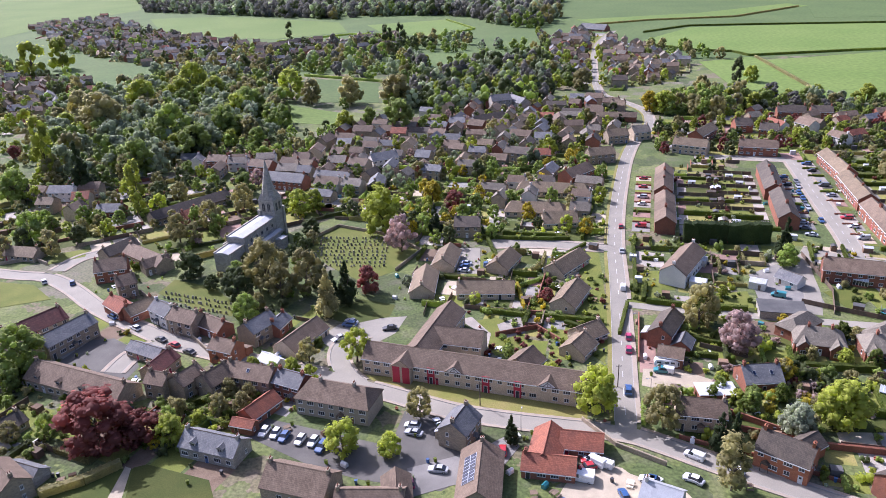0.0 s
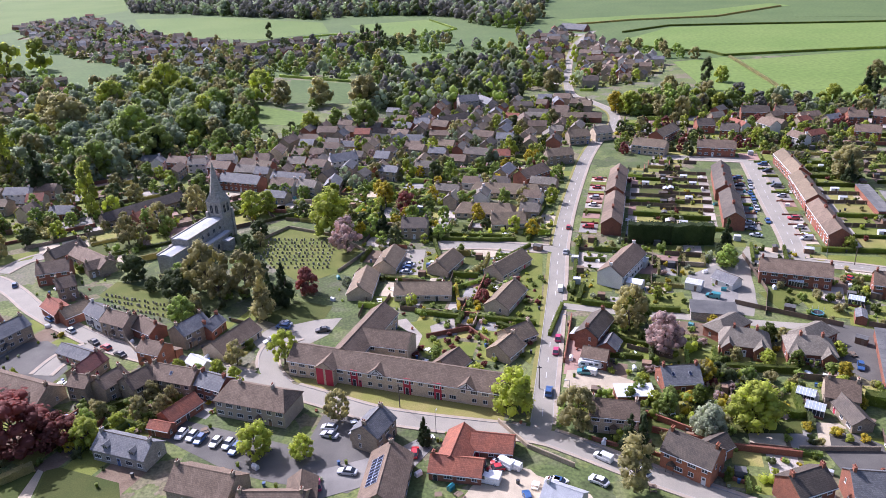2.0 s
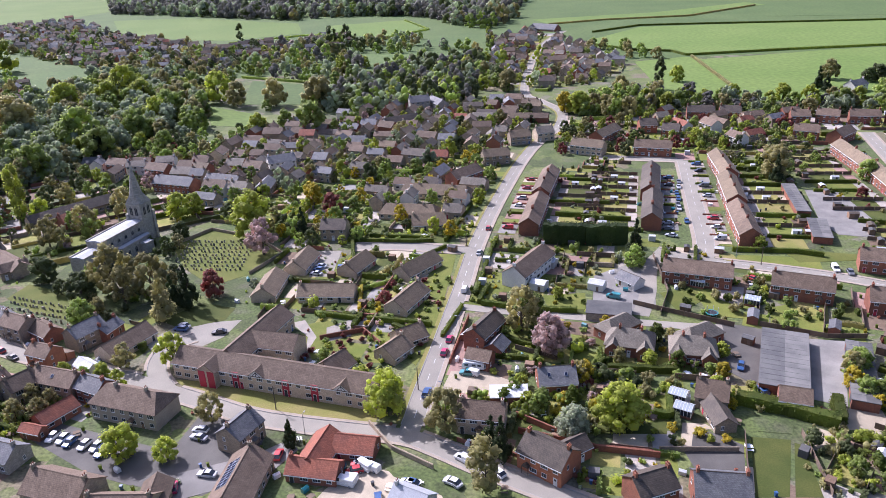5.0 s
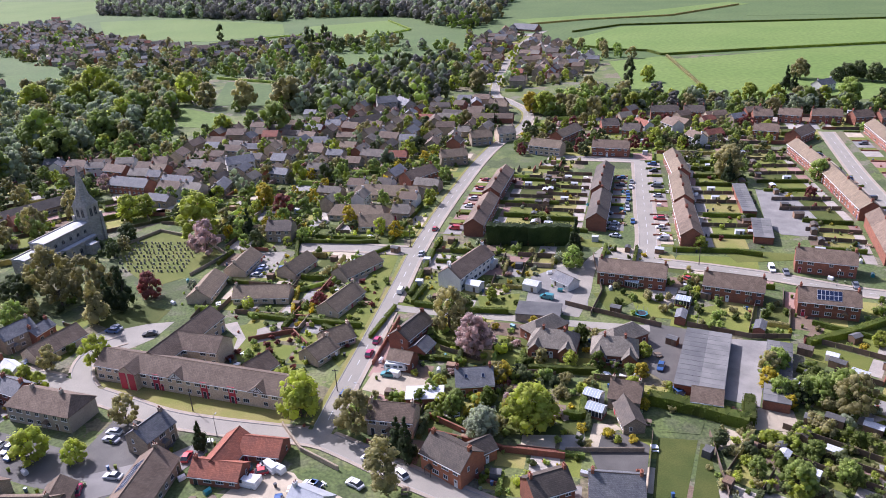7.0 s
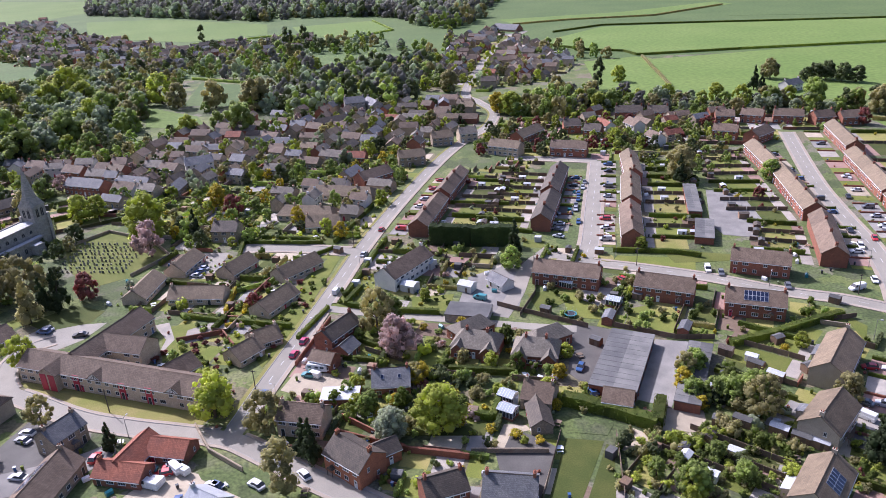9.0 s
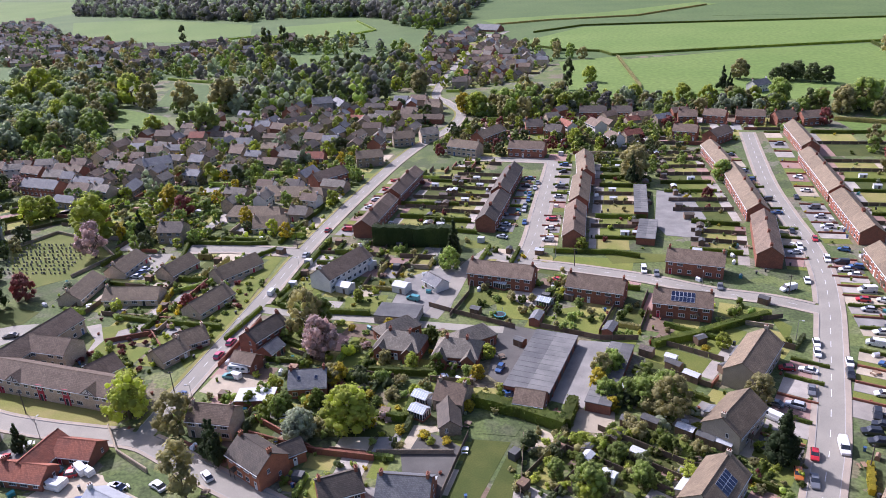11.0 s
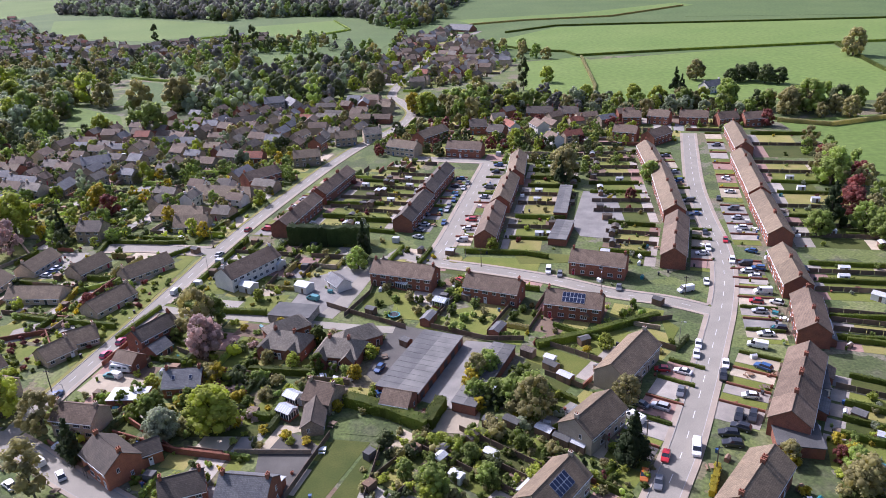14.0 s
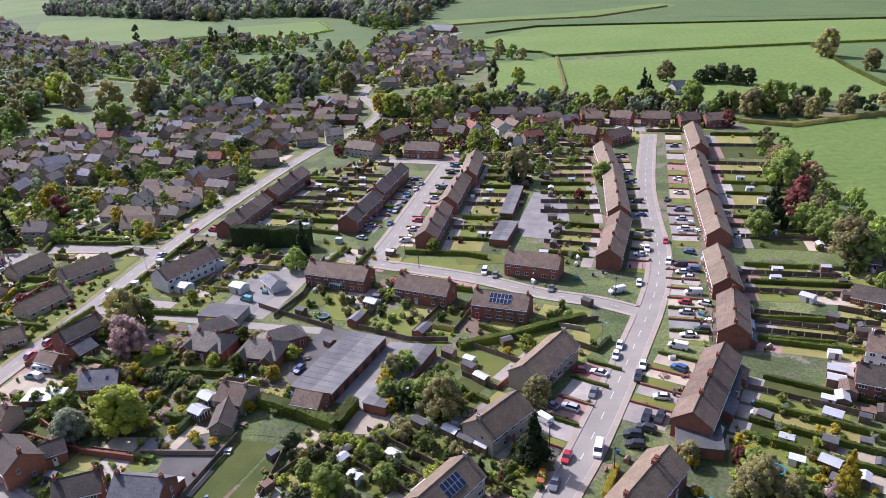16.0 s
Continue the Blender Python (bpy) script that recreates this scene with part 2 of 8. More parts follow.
material("leaf_conifer", (0.040, 0.060, 0.022), (0.060, 0.080, 0.030), 0.8, 0.2, 3.0, 0.0, 0.2, island=0.3)
material("bark", (0.12, 0.095, 0.07), (0.085, 0.07, 0.055), 0.95, 1.0, 6.0, 0.3)
material("tyre", (0.02, 0.02, 0.02), (0.03, 0.03, 0.03), 0.8)
for cname, col in (("white", (0.72, 0.72, 0.71)), ("silver", (0.42, 0.43, 0.45)), ("grey", (0.13, 0.135, 0.145)), ("black", (0.02, 0.02, 0.023)),
                   ("blue", (0.03, 0.085, 0.22)), ("red", (0.42, 0.015, 0.02)), ("pink", (0.45, 0.03, 0.11)), ("teal", (0.03, 0.20, 0.22)), ("orange", (0.42, 0.12, 0.02))):
    mm = material("car_" + cname, col, tuple(v * 0.94 for v in col), 0.28, 1.0, 4.0, vary=0.05, spec=0.6)
    mm.node_tree.nodes["Principled BSDF"].inputs["Coat Weight"].default_value = 0.6


# ---- building helpers ----
def finish(bm, name, mats):
    me = bpy.data.meshes.new(name)
    bm.to_mesh(me)
    bm.free()
    for m in ([mats] if isinstance(mats, str) else mats):
        me.materials.append(MATS[m])
    return me


def part(name, data, parent, place=None, label=""):
    """One mesh object under a thing. data: a mesh."""
    ob = new(name, data)
    ob.parent = parent
    if place is not None:
        ob.matrix_basis = place
    if label:
        tagged(ob, label)
    return ob


def box(bm, x0, y0, z0, x1, y1, z1, mat=0):
    v = [bm.verts.new(p) for p in ((x0, y0, z0), (x1, y0, z0), (x1, y1, z0), (x0, y1, z0), (x0, y0, z1), (x1, y0, z1), (x1, y1, z1), (x0, y1, z1))]
    for f in ((3, 2, 1, 0), (4, 5, 6, 7), (0, 1, 5, 4), (1, 2, 6, 5), (2, 3, 7, 6), (3, 0, 4, 7)):
        bm.faces.new([v[i] for i in f]).material_index = mat
    return v


def prism(bm, pts, axis_from, axis_to, mat=0):
    """A closed profile in y, z pushed along x."""
    a = [bm.verts.new((axis_from, y, z)) for y, z in pts]
    b = [bm.verts.new((axis_to, y, z)) for y, z in pts]
    n = len(pts)
    bm.faces.new(a[::-1]).material_index = mat
    bm.faces.new(b).material_index = mat
    for i in range(n):
        bm.faces.new((a[i], a[(i + 1) % n], b[(i + 1) % n], b[i])).material_index = mat


def window_mesh(w, h, name="window"):
    """A white casement with two lights, standing 6 cm proud, its back on the wall; faces -y."""
    bm = bmesh.new()
    box(bm, -w / 2, -0.05, 0, w / 2, 0.02, h, 0)
    n = 2 if w < 1.5 else 3
    fr, gap = 0.075, 0.07
    pw = (w - 2 * fr - gap * (n - 1)) / n
    for i in range(n):
        x = -w / 2 + fr + i * (pw + gap)
        box(bm, x, -0.062, fr, x + pw, -0.045, h - fr, 1)
    box(bm, -w / 2 - 0.06, -0.12, -0.06, w / 2 + 0.06, 0.02, 0.0, 0)
    return finish(bm, name, ("white_paint", "glass_dark"))


def door_mesh(mat):
    bm = bmesh.new()
    box(bm, -0.5, -0.04, 0, 0.5, 0.02, 2.1, 0)
    box(bm, -0.42, -0.07, 0.03, 0.42, -0.03, 2.02, 1)
    box(bm, -0.25, -0.08, 1.35, 0.25, -0.06, 1.85, 2)
    return finish(bm, "door", ("white_paint", mat, "glass_dark"))


WINDOWS = {(w, h): window_mesh(w, h) for w in (0.7, 1.2, 1.8) for h in (1.1,)}
DOORS = [door_mesh(m) for m in ("white_paint", "red_paint", "car_blue", "iron", "shed_wood")]


def chimney_mesh(mat, tall):
    bm = bmesh.new()
    box(bm, -0.45, -0.3, -1.2, 0.45, 0.3, tall, 0)
    box(bm, -0.52, -0.37, tall, 0.52, 0.37, tall + 0.12, 0)
    for x in (-0.22, 0.22):
        r = bmesh.ops.create_cone(bm, cap_ends=True, segments=8, radius1=0.13, radius2=0.10, depth=0.45, matrix=Matrix.Translation((x, 0, tall + 0.33)))
        for v in r["verts"]:
            for f in v.link_faces:
                f.material_index = 1
    return finish(bm, "chimney", (mat, "tile_red"))


CHIMNEYS = {m: chimney_mesh(m, 0.9) for m in ("brick", "stone", "buff_brick", "orange_brick", "pale_stone", "render", "cream")}
WORDS = {"stone": "honey-coloured stone", "buff_brick": "buff brick", "pale_stone": "pale limestone", "brick": "red brick", "orange_brick": "orange-red brick",
         "render": "white-rendered", "cream": "cream-rendered", "tile_brown": "brown tiled", "tile_buff": "weathered buff tiled", "tile_grey": "grey tiled", "tile_dark": "dark grey tiled",
         "slate": "grey slate", "tile_red": "orange-red pantile", "tile_darkred": "dark red tiled", "stone_slate": "mossy stone-slate", "felt_roof": "grey felt", "pale_roof": "pale sheet", "lead": "pale lead"}


def house(x, y, turn, length, span, storeys, wall, roof, kind="house", chimneys=2, detail=2, pitch=35.0, hip=0.0, ends=(1, 1), dormers=0, rooflights=0, panels=0, base=0.0):
    """A house with its ridge along local x. detail 2: windows and doors on all sides, 1: on the long sides only, 0: none."""
    rnd = random.Random(int(x * 7.3) * 1009 + int(y * 3.1))
    th = {1: 2.35, 1.5: 3.2, 2: 4.7, 2.5: 5.9, 3: 7.4}[storeys] + base
    half, tp = span / 2, math.tan(radians(pitch))
    rise = half * tp
    ob = tagged(new(kind), f"{WORDS[wall]} {kind.replace('_', ' ')} under a {WORDS[roof]} roof", kind.replace("_", " "), kind="thing")
    ob.matrix_basis = pose(x, y, 0, 0, 0, turn)
    TAKEN.append((x, y, math.cos(radians(turn)), math.sin(radians(turn)), length / 2 + 0.8, span / 2 + 0.8))
    l2 = length / 2
    bm = bmesh.new()
    if hip:
        box(bm, -l2, -half, -0.4, l2, half, th)
    else:
        prism(bm, [(-half, -0.4), (half, -0.4), (half, th), (0, th + rise - 0.05), (-half, th)], -l2, l2)
    part("wall", finish(bm, "wall", wall), ob)
    # the roof: two slopes 14 cm thick with eaves and verges, or four where it is hipped
    bm = bmesh.new()
    oe, tk = 0.35, 0.16
    og0, og1 = (0.22 if ends[0] else 0.0), (0.22 if ends[1] else 0.0)
    if hip:
        hx = l2 - half * hip
        b = [(-l2 - oe, -half - oe), (l2 + oe, -half - oe), (l2 + oe, half + oe), (-l2 - oe, half + oe)]
        lo = [bm.verts.new((px, py, th - oe * tp * 0.6)) for px, py in b]
        up = [bm.verts.new((px, py, th - oe * tp * 0.6 + tk)) for px, py in b]
        r0, r1 = bm.verts.new((-hx, 0, th + rise + tk)), bm.verts.new((hx, 0, th + rise + tk))
        bm.faces.new(lo[::-1])
        for i in range(4):
            bm.faces.new((lo[i], lo[(i + 1) % 4], up[(i + 1) % 4], up[i]))
        bm.faces.new((up[0], up[1], r1, r0))
        bm.faces.new((up[1], up[2], r1))
        bm.faces.new((up[2], up[3], r0, r1))
        bm.faces.new((up[3], up[0], r0))
    else:
        for s in (-1, 1):
            pts = [(0, th + rise), (s * (half + oe), th - oe * tp), (s * (half + oe), th - oe * tp + tk), (0, th + rise + tk)]
            prism(bm, pts if s < 0 else pts[::-1], -l2 - og0, l2 + og1)
    bmesh.ops.recalc_face_normals(bm, faces=bm.faces)
    part("roof", finish(bm, "roof", roof), ob)
    if not hip and detail == 2:
        bm = bmesh.new()
        prism(bm, [(-0.14, th + rise + tk - 0.06), (0.14, th + rise + tk - 0.06), (0.0, th + rise + tk + 0.09)], -l2 - og0, l2 + og1)
        part("ridge_tiles", finish(bm, "ridge_tiles", roof if roof not in ("slate",) else "tile_dark"), ob)
    if detail and not hip and wall not in ("stone", "pale_stone"):
        for s in (-1, 1):
            if s * math.cos(radians(turn)) < 0.25:
                ey, ez = s * (half + oe), th - oe * tp
                bm = bmesh.new()
                box(bm, -l2 - og0, min(ey, ey + s * 0.09), ez - 0.14, l2 + og1, max(ey, ey + s * 0.09), ez + 0.06)
                part("gutter", finish(bm, "gutter", "white_paint"), ob)
    for c in range(chimneys):
        cx = (-l2 + 0.6, l2 - 0.6, 0.0)[c] if chimneys > 1 else rnd.choice((-l2 + 0.6, l2 - 0.6))
        if hip:
            cx *= 0.5
        part("chimney", CHIMNEYS[wall], ob, pose(cx, 0.0, th + rise, 0, 0, 90))
    if detail:
        rows = [0.9] if storeys < 2 else [0.9, 3.25]
        if storeys >= 3:
            rows.append(5.9)
        for s in (-1, 1):
            if y > 200 and s * math.cos(radians(turn)) > 0.25:
                continue
            n = max(1, int(length / 2.7))
            doors = {rnd.randrange(n)} if s < 0 or detail == 2 else set()
            for zi, z in enumerate(rows):
                for i in range(n):
                    wx = -l2 + length * (i + 0.5) / n
                    tr = pose(wx, s * half, z + base, 0, 0, 0 if s < 0 else 180)
                    if zi == 0 and i in doors:
                        part("door", rnd.choice(DOORS), ob, pose(wx, s * half, base, 0, 0, 0 if s < 0 else 180))
                    elif rnd.random() < 0.92:
                        part("window", WINDOWS[(rnd.choice((1.2, 1.2, 1.8)) if length / n > 2.4 else 0.7, 1.1)], ob, tr)
        if detail == 2:
            for e, on in ((-1, ends[0]), (1, ends[1])):
                if on and rnd.random() < 0.6:
                    for z in rows:
                        part("window", WINDOWS[(0.7, 1.1)], ob, pose(e * l2, rnd.choice((-1, 1)) * span * 0.17, z + base, 0, 0, 90 * e))
    if detail == 2 and storeys == 2 and length > 6.5 and kind != "care_home":
        px0 = rnd.uniform(-0.3, 0.3) * length
        bm = bmesh.new()
        w, d0, eh = rnd.uniform(1.6, 3.2), rnd.uniform(1.4, 2.8), 2.3
        prism(bm, [(half + d0, -0.3), (half + d0, eh - 0.3), (half, eh + 0.5), (half, -0.3)][::-1], px0 - w, px0 + w, 0)
        lt = part("lean_to", finish(bm, "lean_to", wall), ob)
        bm = bmesh.new()
        prism(bm, [(half + d0 + 0.25, eh - 0.42), (half + d0 + 0.25, eh - 0.28), (half, eh + 0.68), (half, eh + 0.54)], px0 - w - 0.15, px0 + w + 0.15, 0)
        bmesh.ops.recalc_face_normals(bm, faces=bm.faces)
        part("lean_to_roof", finish(bm, "lean_to_roof", rnd.choice((roof, "felt_roof", "slate", "pale_roof"))), lt)
        bm = bmesh.new()
        prism(bm, [(-0.9, 2.15), (0.9, 2.15), (0, 2.9)], -1.1, 0.02, 0)
        box(bm, -1.0, -0.85, -0.1, -0.9, -0.75, 2.15)
        box(bm, -1.0, 0.75, -0.1, -0.9, 0.85, 2.15)
        part("porch", finish(bm, "porch", roof), ob, pose(-px0, -half, 0, 0, 0, 90))
    sl = math.degrees(math.atan(tp))
    for d in range(dormers):
        dx = -l2 + length * (d + 0.5) / dormers
        bm = bmesh.new()
        prism(bm, [(-0.75, 0), (0.75, 0), (0.75, 1.2), (0, 1.75), (-0.75, 1.2)], 0, 2.6)
        dm = part("dormer", finish(bm, "dormer", wall), ob, pose(dx, -half + 0.5, th - 0.05, 0, 0, 90))
        bm = bmesh.new()
        for s in (-1, 1):
            pts = [(0, 1.75), (s * 0.95, 1.08), (s * 0.95, 1.2), (0, 1.88)]
            prism(bm, pts, -0.15, 2.6)
        bmesh.ops.recalc_face_normals(bm, faces=bm.faces)
        part("dormer_roof", finish(bm, "dormer_roof", roof), dm)
        part("window", WINDOWS[(1.2, 1.1)], dm, pose(0, 0, 0.15, 0, 0, -90))
    for d in range(rooflights):
        bm = bmesh.new()
        box(bm, -0.4, -0.55, 0, 0.4, 0.55, 0.08, 0)
        box(bm, -0.32, -0.47, 0.08, 0.32, 0.47, 0.1, 1)
        q = 0.5
        part("rooflight", finish(bm, "rooflight", ("lead", "solar")), ob, pose(-l2 + length * (d + 0.6) / (rooflights + 0.2), -half * q, th + rise * (1 - q) + 0.17, sl, 0, 0))
    if panels:
        n, s = abs(panels), (-1 if panels > 0 else 1)
        bm = bmesh.new()
        box(bm, 0, 0, 0, 1.04, 1.56, 0.05, 1)
        box(bm, 0.05, 0.05, 0.04, 0.99, 1.51, 0.058, 0)
        panel = finish(bm, "solar_panel", ("solar", "solar_grid"))
        for i in range(n):
            for j in (-1, 0):
                part("solar_panel", panel, ob, pose(0, s * half * 0.5, th + rise * 0.5 + 0.24, -s * sl, 0, 0) @ Matrix.Translation(((i - n / 2) * 1.08, j * 1.6 + 0.02, 0)), "dark blue solar panel in a pale frame")
    return ob


def flat_roof(x, y, turn, length, span, h, wall, roof, kind="garage", doors=0):
    """A low flat-roofed building with a fascia, and up-and-over doors along one long side."""
    ob = tagged(new(kind), f"{WORDS[wall] if wall in WORDS else wall.replace('_', ' ')} {kind.replace('_', ' ')} with a flat {WORDS[roof]} roof", kind.replace("_", " "), kind="thing")
    ob.matrix_basis = pose(x, y, 0, 0, 0, turn)
    bm = bmesh.new()
    box(bm, -length / 2, -span / 2, -0.3, length / 2, span / 2, h)
    part("wall", finish(bm, "wall", wall), ob)
    bm = bmesh.new()
    box(bm, -length / 2 - 0.2, -span / 2 - 0.2, h, length / 2 + 0.2, span / 2 + 0.2, h + 0.22)
    bmesh.ops.bevel(bm, geom=[e for e in bm.edges], offset=0.04, segments=1, affect="EDGES")
    part("roof", finish(bm, "roof", roof), ob)
    if length > 15:
        bm = bmesh.new()
        box(bm, -length / 2 - 0.1, 0.0 if doors >= 0 else -span / 2 - 0.1, h + 0.2, length / 2 + 0.1, span / 2 + 0.1 if doors >= 0 else 0.0, h + 0.232)
        part("roof_covering", finish(bm, "roof_covering", "felt_pale"), ob, None, "paler weathered felt sheet")
        joint = bmesh.new()
        box(joint, -0.05, -span / 2, h + 0.2, 0.05, span / 2, h + 0.25)
        jm = finish(joint, "roof_joint", roof)
        for i in range(1, int(length / 2.4)):
            part("roof_joint", jm, ob, pose(-length / 2 + 2.4 * i, 0, 0))
    for i in range(abs(doors)):
        s = 1 if doors > 0 else -1
        bm = bmesh.new()
        box(bm, -1.15, -0.05, 0.0, 1.15, 0.03, 2.0)
        part("garage_door", finish(bm, "garage_door", "iron"), ob, pose(-length / 2 + length * (i + 0.5) / abs(doors), s * span / 2, 0, 0, 0, 180 if s > 0 else 0))
    return ob


SHEDS = {}


def shed(x, y, turn, length=2.6, span=2.0, h=1.9, wall="shed_wood", roof="felt_roof", kind="garden_shed"):
    key = (round(length, 1), round(span, 1), round(h, 1), wall, roof, kind)
    if key not in SHEDS:
        ob = tagged(new(kind), f"small {wall.replace('_', ' ')} {kind.replace('_', ' ')} with a {roof.replace('_', ' ')}", kind.replace("_", " "), kind="thing")
        bm = bmesh.new()
        prism(bm, [(-span / 2, -0.1), (span / 2, -0.1), (span / 2, h), (0, h + span * 0.2), (-span / 2, h)], -length / 2, length / 2)
        part("wall", finish(bm, "wall", wall), ob)
        bm = bmesh.new()
        for s in (-1, 1):
            prism(bm, [(0, h + span * 0.2), (s * (span / 2 + 0.12), h - 0.05), (s * (span / 2 + 0.12), h + 0.02), (0, h + span * 0.2 + 0.07)], -length / 2 - 0.1, length / 2 + 0.1)
        bmesh.ops.recalc_face_normals(bm, faces=bm.faces)
        part("roof", finish(bm, "roof", roof), ob)
        bm = bmesh.new()
        box(bm, -0.4, -0.03, 0.02, 0.4, 0.02, 1.75)
        part("door", finish(bm, "door", "wood_fence"), ob, pose(length * 0.15, -span / 2, 0))
        SHEDS[key] = ob
        ob.matrix_basis = pose(x, y, 0, 0, 0, turn)
        return ob
    return copy_thing(SHEDS[key], pose(x, y, 0, 0, 0, turn))


SHEETS = []


def sheet(name, pts, mat, z=0.05, thick=0.0, kind="structure", label="", category=""):
    """A level piece of ground with the given outline."""
    if name != "countryside":
        SHEETS.append((name, min(p[0] for p in pts), max(p[0] for p in pts), min(p[1] for p in pts), max(p[1] for p in pts), pts))
    bm = bmesh.new()
    vs = [bm.verts.new((px, py, z)) for px, py in pts]
    f = bm.faces.new(vs)
    if f.normal.z < 0 or sum(pts[i][0] * pts[(i + 1) % len(pts)][1] - pts[(i + 1) % len(pts)][0] * pts[i][1] for i in range(len(pts))) < 0:
        bmesh.ops.reverse_faces(bm, faces=[f])
    r = bmesh.ops.extrude_face_region(bm, geom=list(bm.faces))
    for v in r["geom"]:
        if isinstance(v, bmesh.types.BMVert):
            v.co.z = -0.3
    bmesh.ops.recalc_face_normals(bm, faces=bm.faces)
    ob = new(name, finish(bm, name, mat))
    return tagged(ob, label or f"{mat.replace('_', ' ')} {name.replace('_', ' ')} among the houses", category or name.replace("_", " "), kind=kind)


def smooth_line(pts, step=4.0):
    """Points along a smooth line through the given points."""
    out = []
    n = len(pts)
    for i in range(n - 1):
        p0, p1, p2, p3 = (Vector(pts[max(0, min(n - 1, i + k))][:2]) for k in (-1, 0, 1, 2))
        m = max(1, int((p2 - p1).length / step))
        for j in range(m):
            t = j / m
            out.append(0.5 * ((2 * p1) + (-p0 + p2) * t + (2 * p0 - 5 * p1 + 4 * p2 - p3) * t * t + (-p0 + 3 * p1 - 3 * p2 + p3) * t ** 3))
    out.append(Vector(pts[-1][:2]))
    return out


def ribbon(name, pts, left, right, mat, z=0.05, label="", dash=None, kind="structure", skip=None):
    """A strip along a line, from 'left' to 'right' metres off it, with closed sides; dash = (on, off) cuts it up."""
    line = smooth_line(pts, 1.0 if dash else 2.0)
    bm = bmesh.new()
    dist, prev = 0.0, None
    for i, p in enumerate(line):
        d = (line[min(i + 1, len(line) - 1)] - line[max(i - 1, 0)]).normalized()
        nrm = Vector((-d.y, d.x))
        a, b = p + nrm * left, p + nrm * right
        cur = [bm.verts.new((a.x, a.y, z)), bm.verts.new((b.x, b.y, z)), bm.verts.new((b.x, b.y, -0.25)), bm.verts.new((a.x, a.y, -0.25))]
        if prev:
            dist += (p - line[i - 1]).length
            if (not dash or dist % sum(dash) < dash[0]) and not (skip and any(on_road((c.co.x, c.co.y), skip) for c in cur[:2] + prev[:2])):
                bm.faces.new((prev[0], cur[0], cur[1], prev[1]))
                bm.faces.new((prev[1], cur[1], cur[2], prev[2]))
                bm.faces.new((prev[3], cur[3], cur[0], prev[0]))
        prev = cur
    bmesh.ops.recalc_face_normals(bm, faces=bm.faces)
    if bm.faces and sum(f.normal.z for f in bm.faces) < 0:
        bmesh.ops.reverse_faces(bm, faces=bm.faces)
    return tagged(new(name, finish(bm, name, mat)), label or f"{mat.replace('_', ' ')} {name.replace('_', ' ')} through the village", name.replace("_", " "), kind=kind)


ROADS, TRACKS, TAKEN, PARKED, ROAD_BOX = [], [], [], [], {}


def on_road(p, skip=None, extra=0.0):
    """Whether a point lies on the carriageway of a road other than 'skip'."""
    for key, line, half in TRACKS:
        if key != skip:
            if not (ROAD_BOX[key][0] < p[0] < ROAD_BOX[key][1] and ROAD_BOX[key][2] < p[1] < ROAD_BOX[key][3]):
                continue
            d = (line[:, 0] - p[0]) ** 2 + (line[:, 1] - p[1]) ** 2
            if d.min() < (half + extra) ** 2:
                return True
    return False


def build_roads():
    for i, (pts, width, foot, dashes) in enumerate(ROADS):
        xs, ys = [q[0] for q in pts], [q[1] for q in pts]
        ROAD_BOX[i + 1] = min(xs) - 15, max(xs) + 15, min(ys) - 15, max(ys) + 15
        TRACKS.append((i + 1, np.array([tuple(q) for q in smooth_line(pts, 1.0)]), width / 2))
    for i, (pts, width, foot, dashes) in enumerate(ROADS):
        h, dz = width / 2, 0.004 * (len(ROADS) - i)
        ribbon("road", pts, -h, h, "asphalt", 0.06 + dz, "worn grey asphalt road between kerbs")
        if foot:
            for s in (-1, 1):
                a = h + 0.15
                ribbon("kerb", pts, s * h, s * a, "kerbstone", 0.18 + dz, "pale concrete kerb along the road", skip=i + 1)
                grassy = i == 0 and s > 0
                ribbon("verge" if grassy else "footway", pts, s * a, s * (a + foot), "verge" if grassy else "footway", 0.17 + dz, "mown grass verge along the road" if grassy else "worn buff footway along the road", skip=i + 1)
        if dashes:
            ribbon("road_marking", pts, -0.07, 0.07, "road_paint", 0.066 + dz, "white dashed centre line on the road", dash=(3.0, 5.0), skip=i + 1)


# ---- trees ----
def leaf_card(bm, c, n, size, rnd):
    """One leafy tuft: a bent four-sided leaf patch."""
    n = n.normalized()
    u = n.orthogonal().normalized()
    u.rotate(Matrix.Rotation(rnd.random() * 6.283, 3, n))
    w = n.cross(u)
    s1, s2 = size * rnd.uniform(0.7, 1.3), size * rnd.uniform(0.5, 1.0)
    p = [c + u * s1, c + w * s2 + n * size * 0.25, c - u * s1, c - w * s2 + n * size * 0.25]
    bm.faces.new([bm.verts.new(q) for q in p])


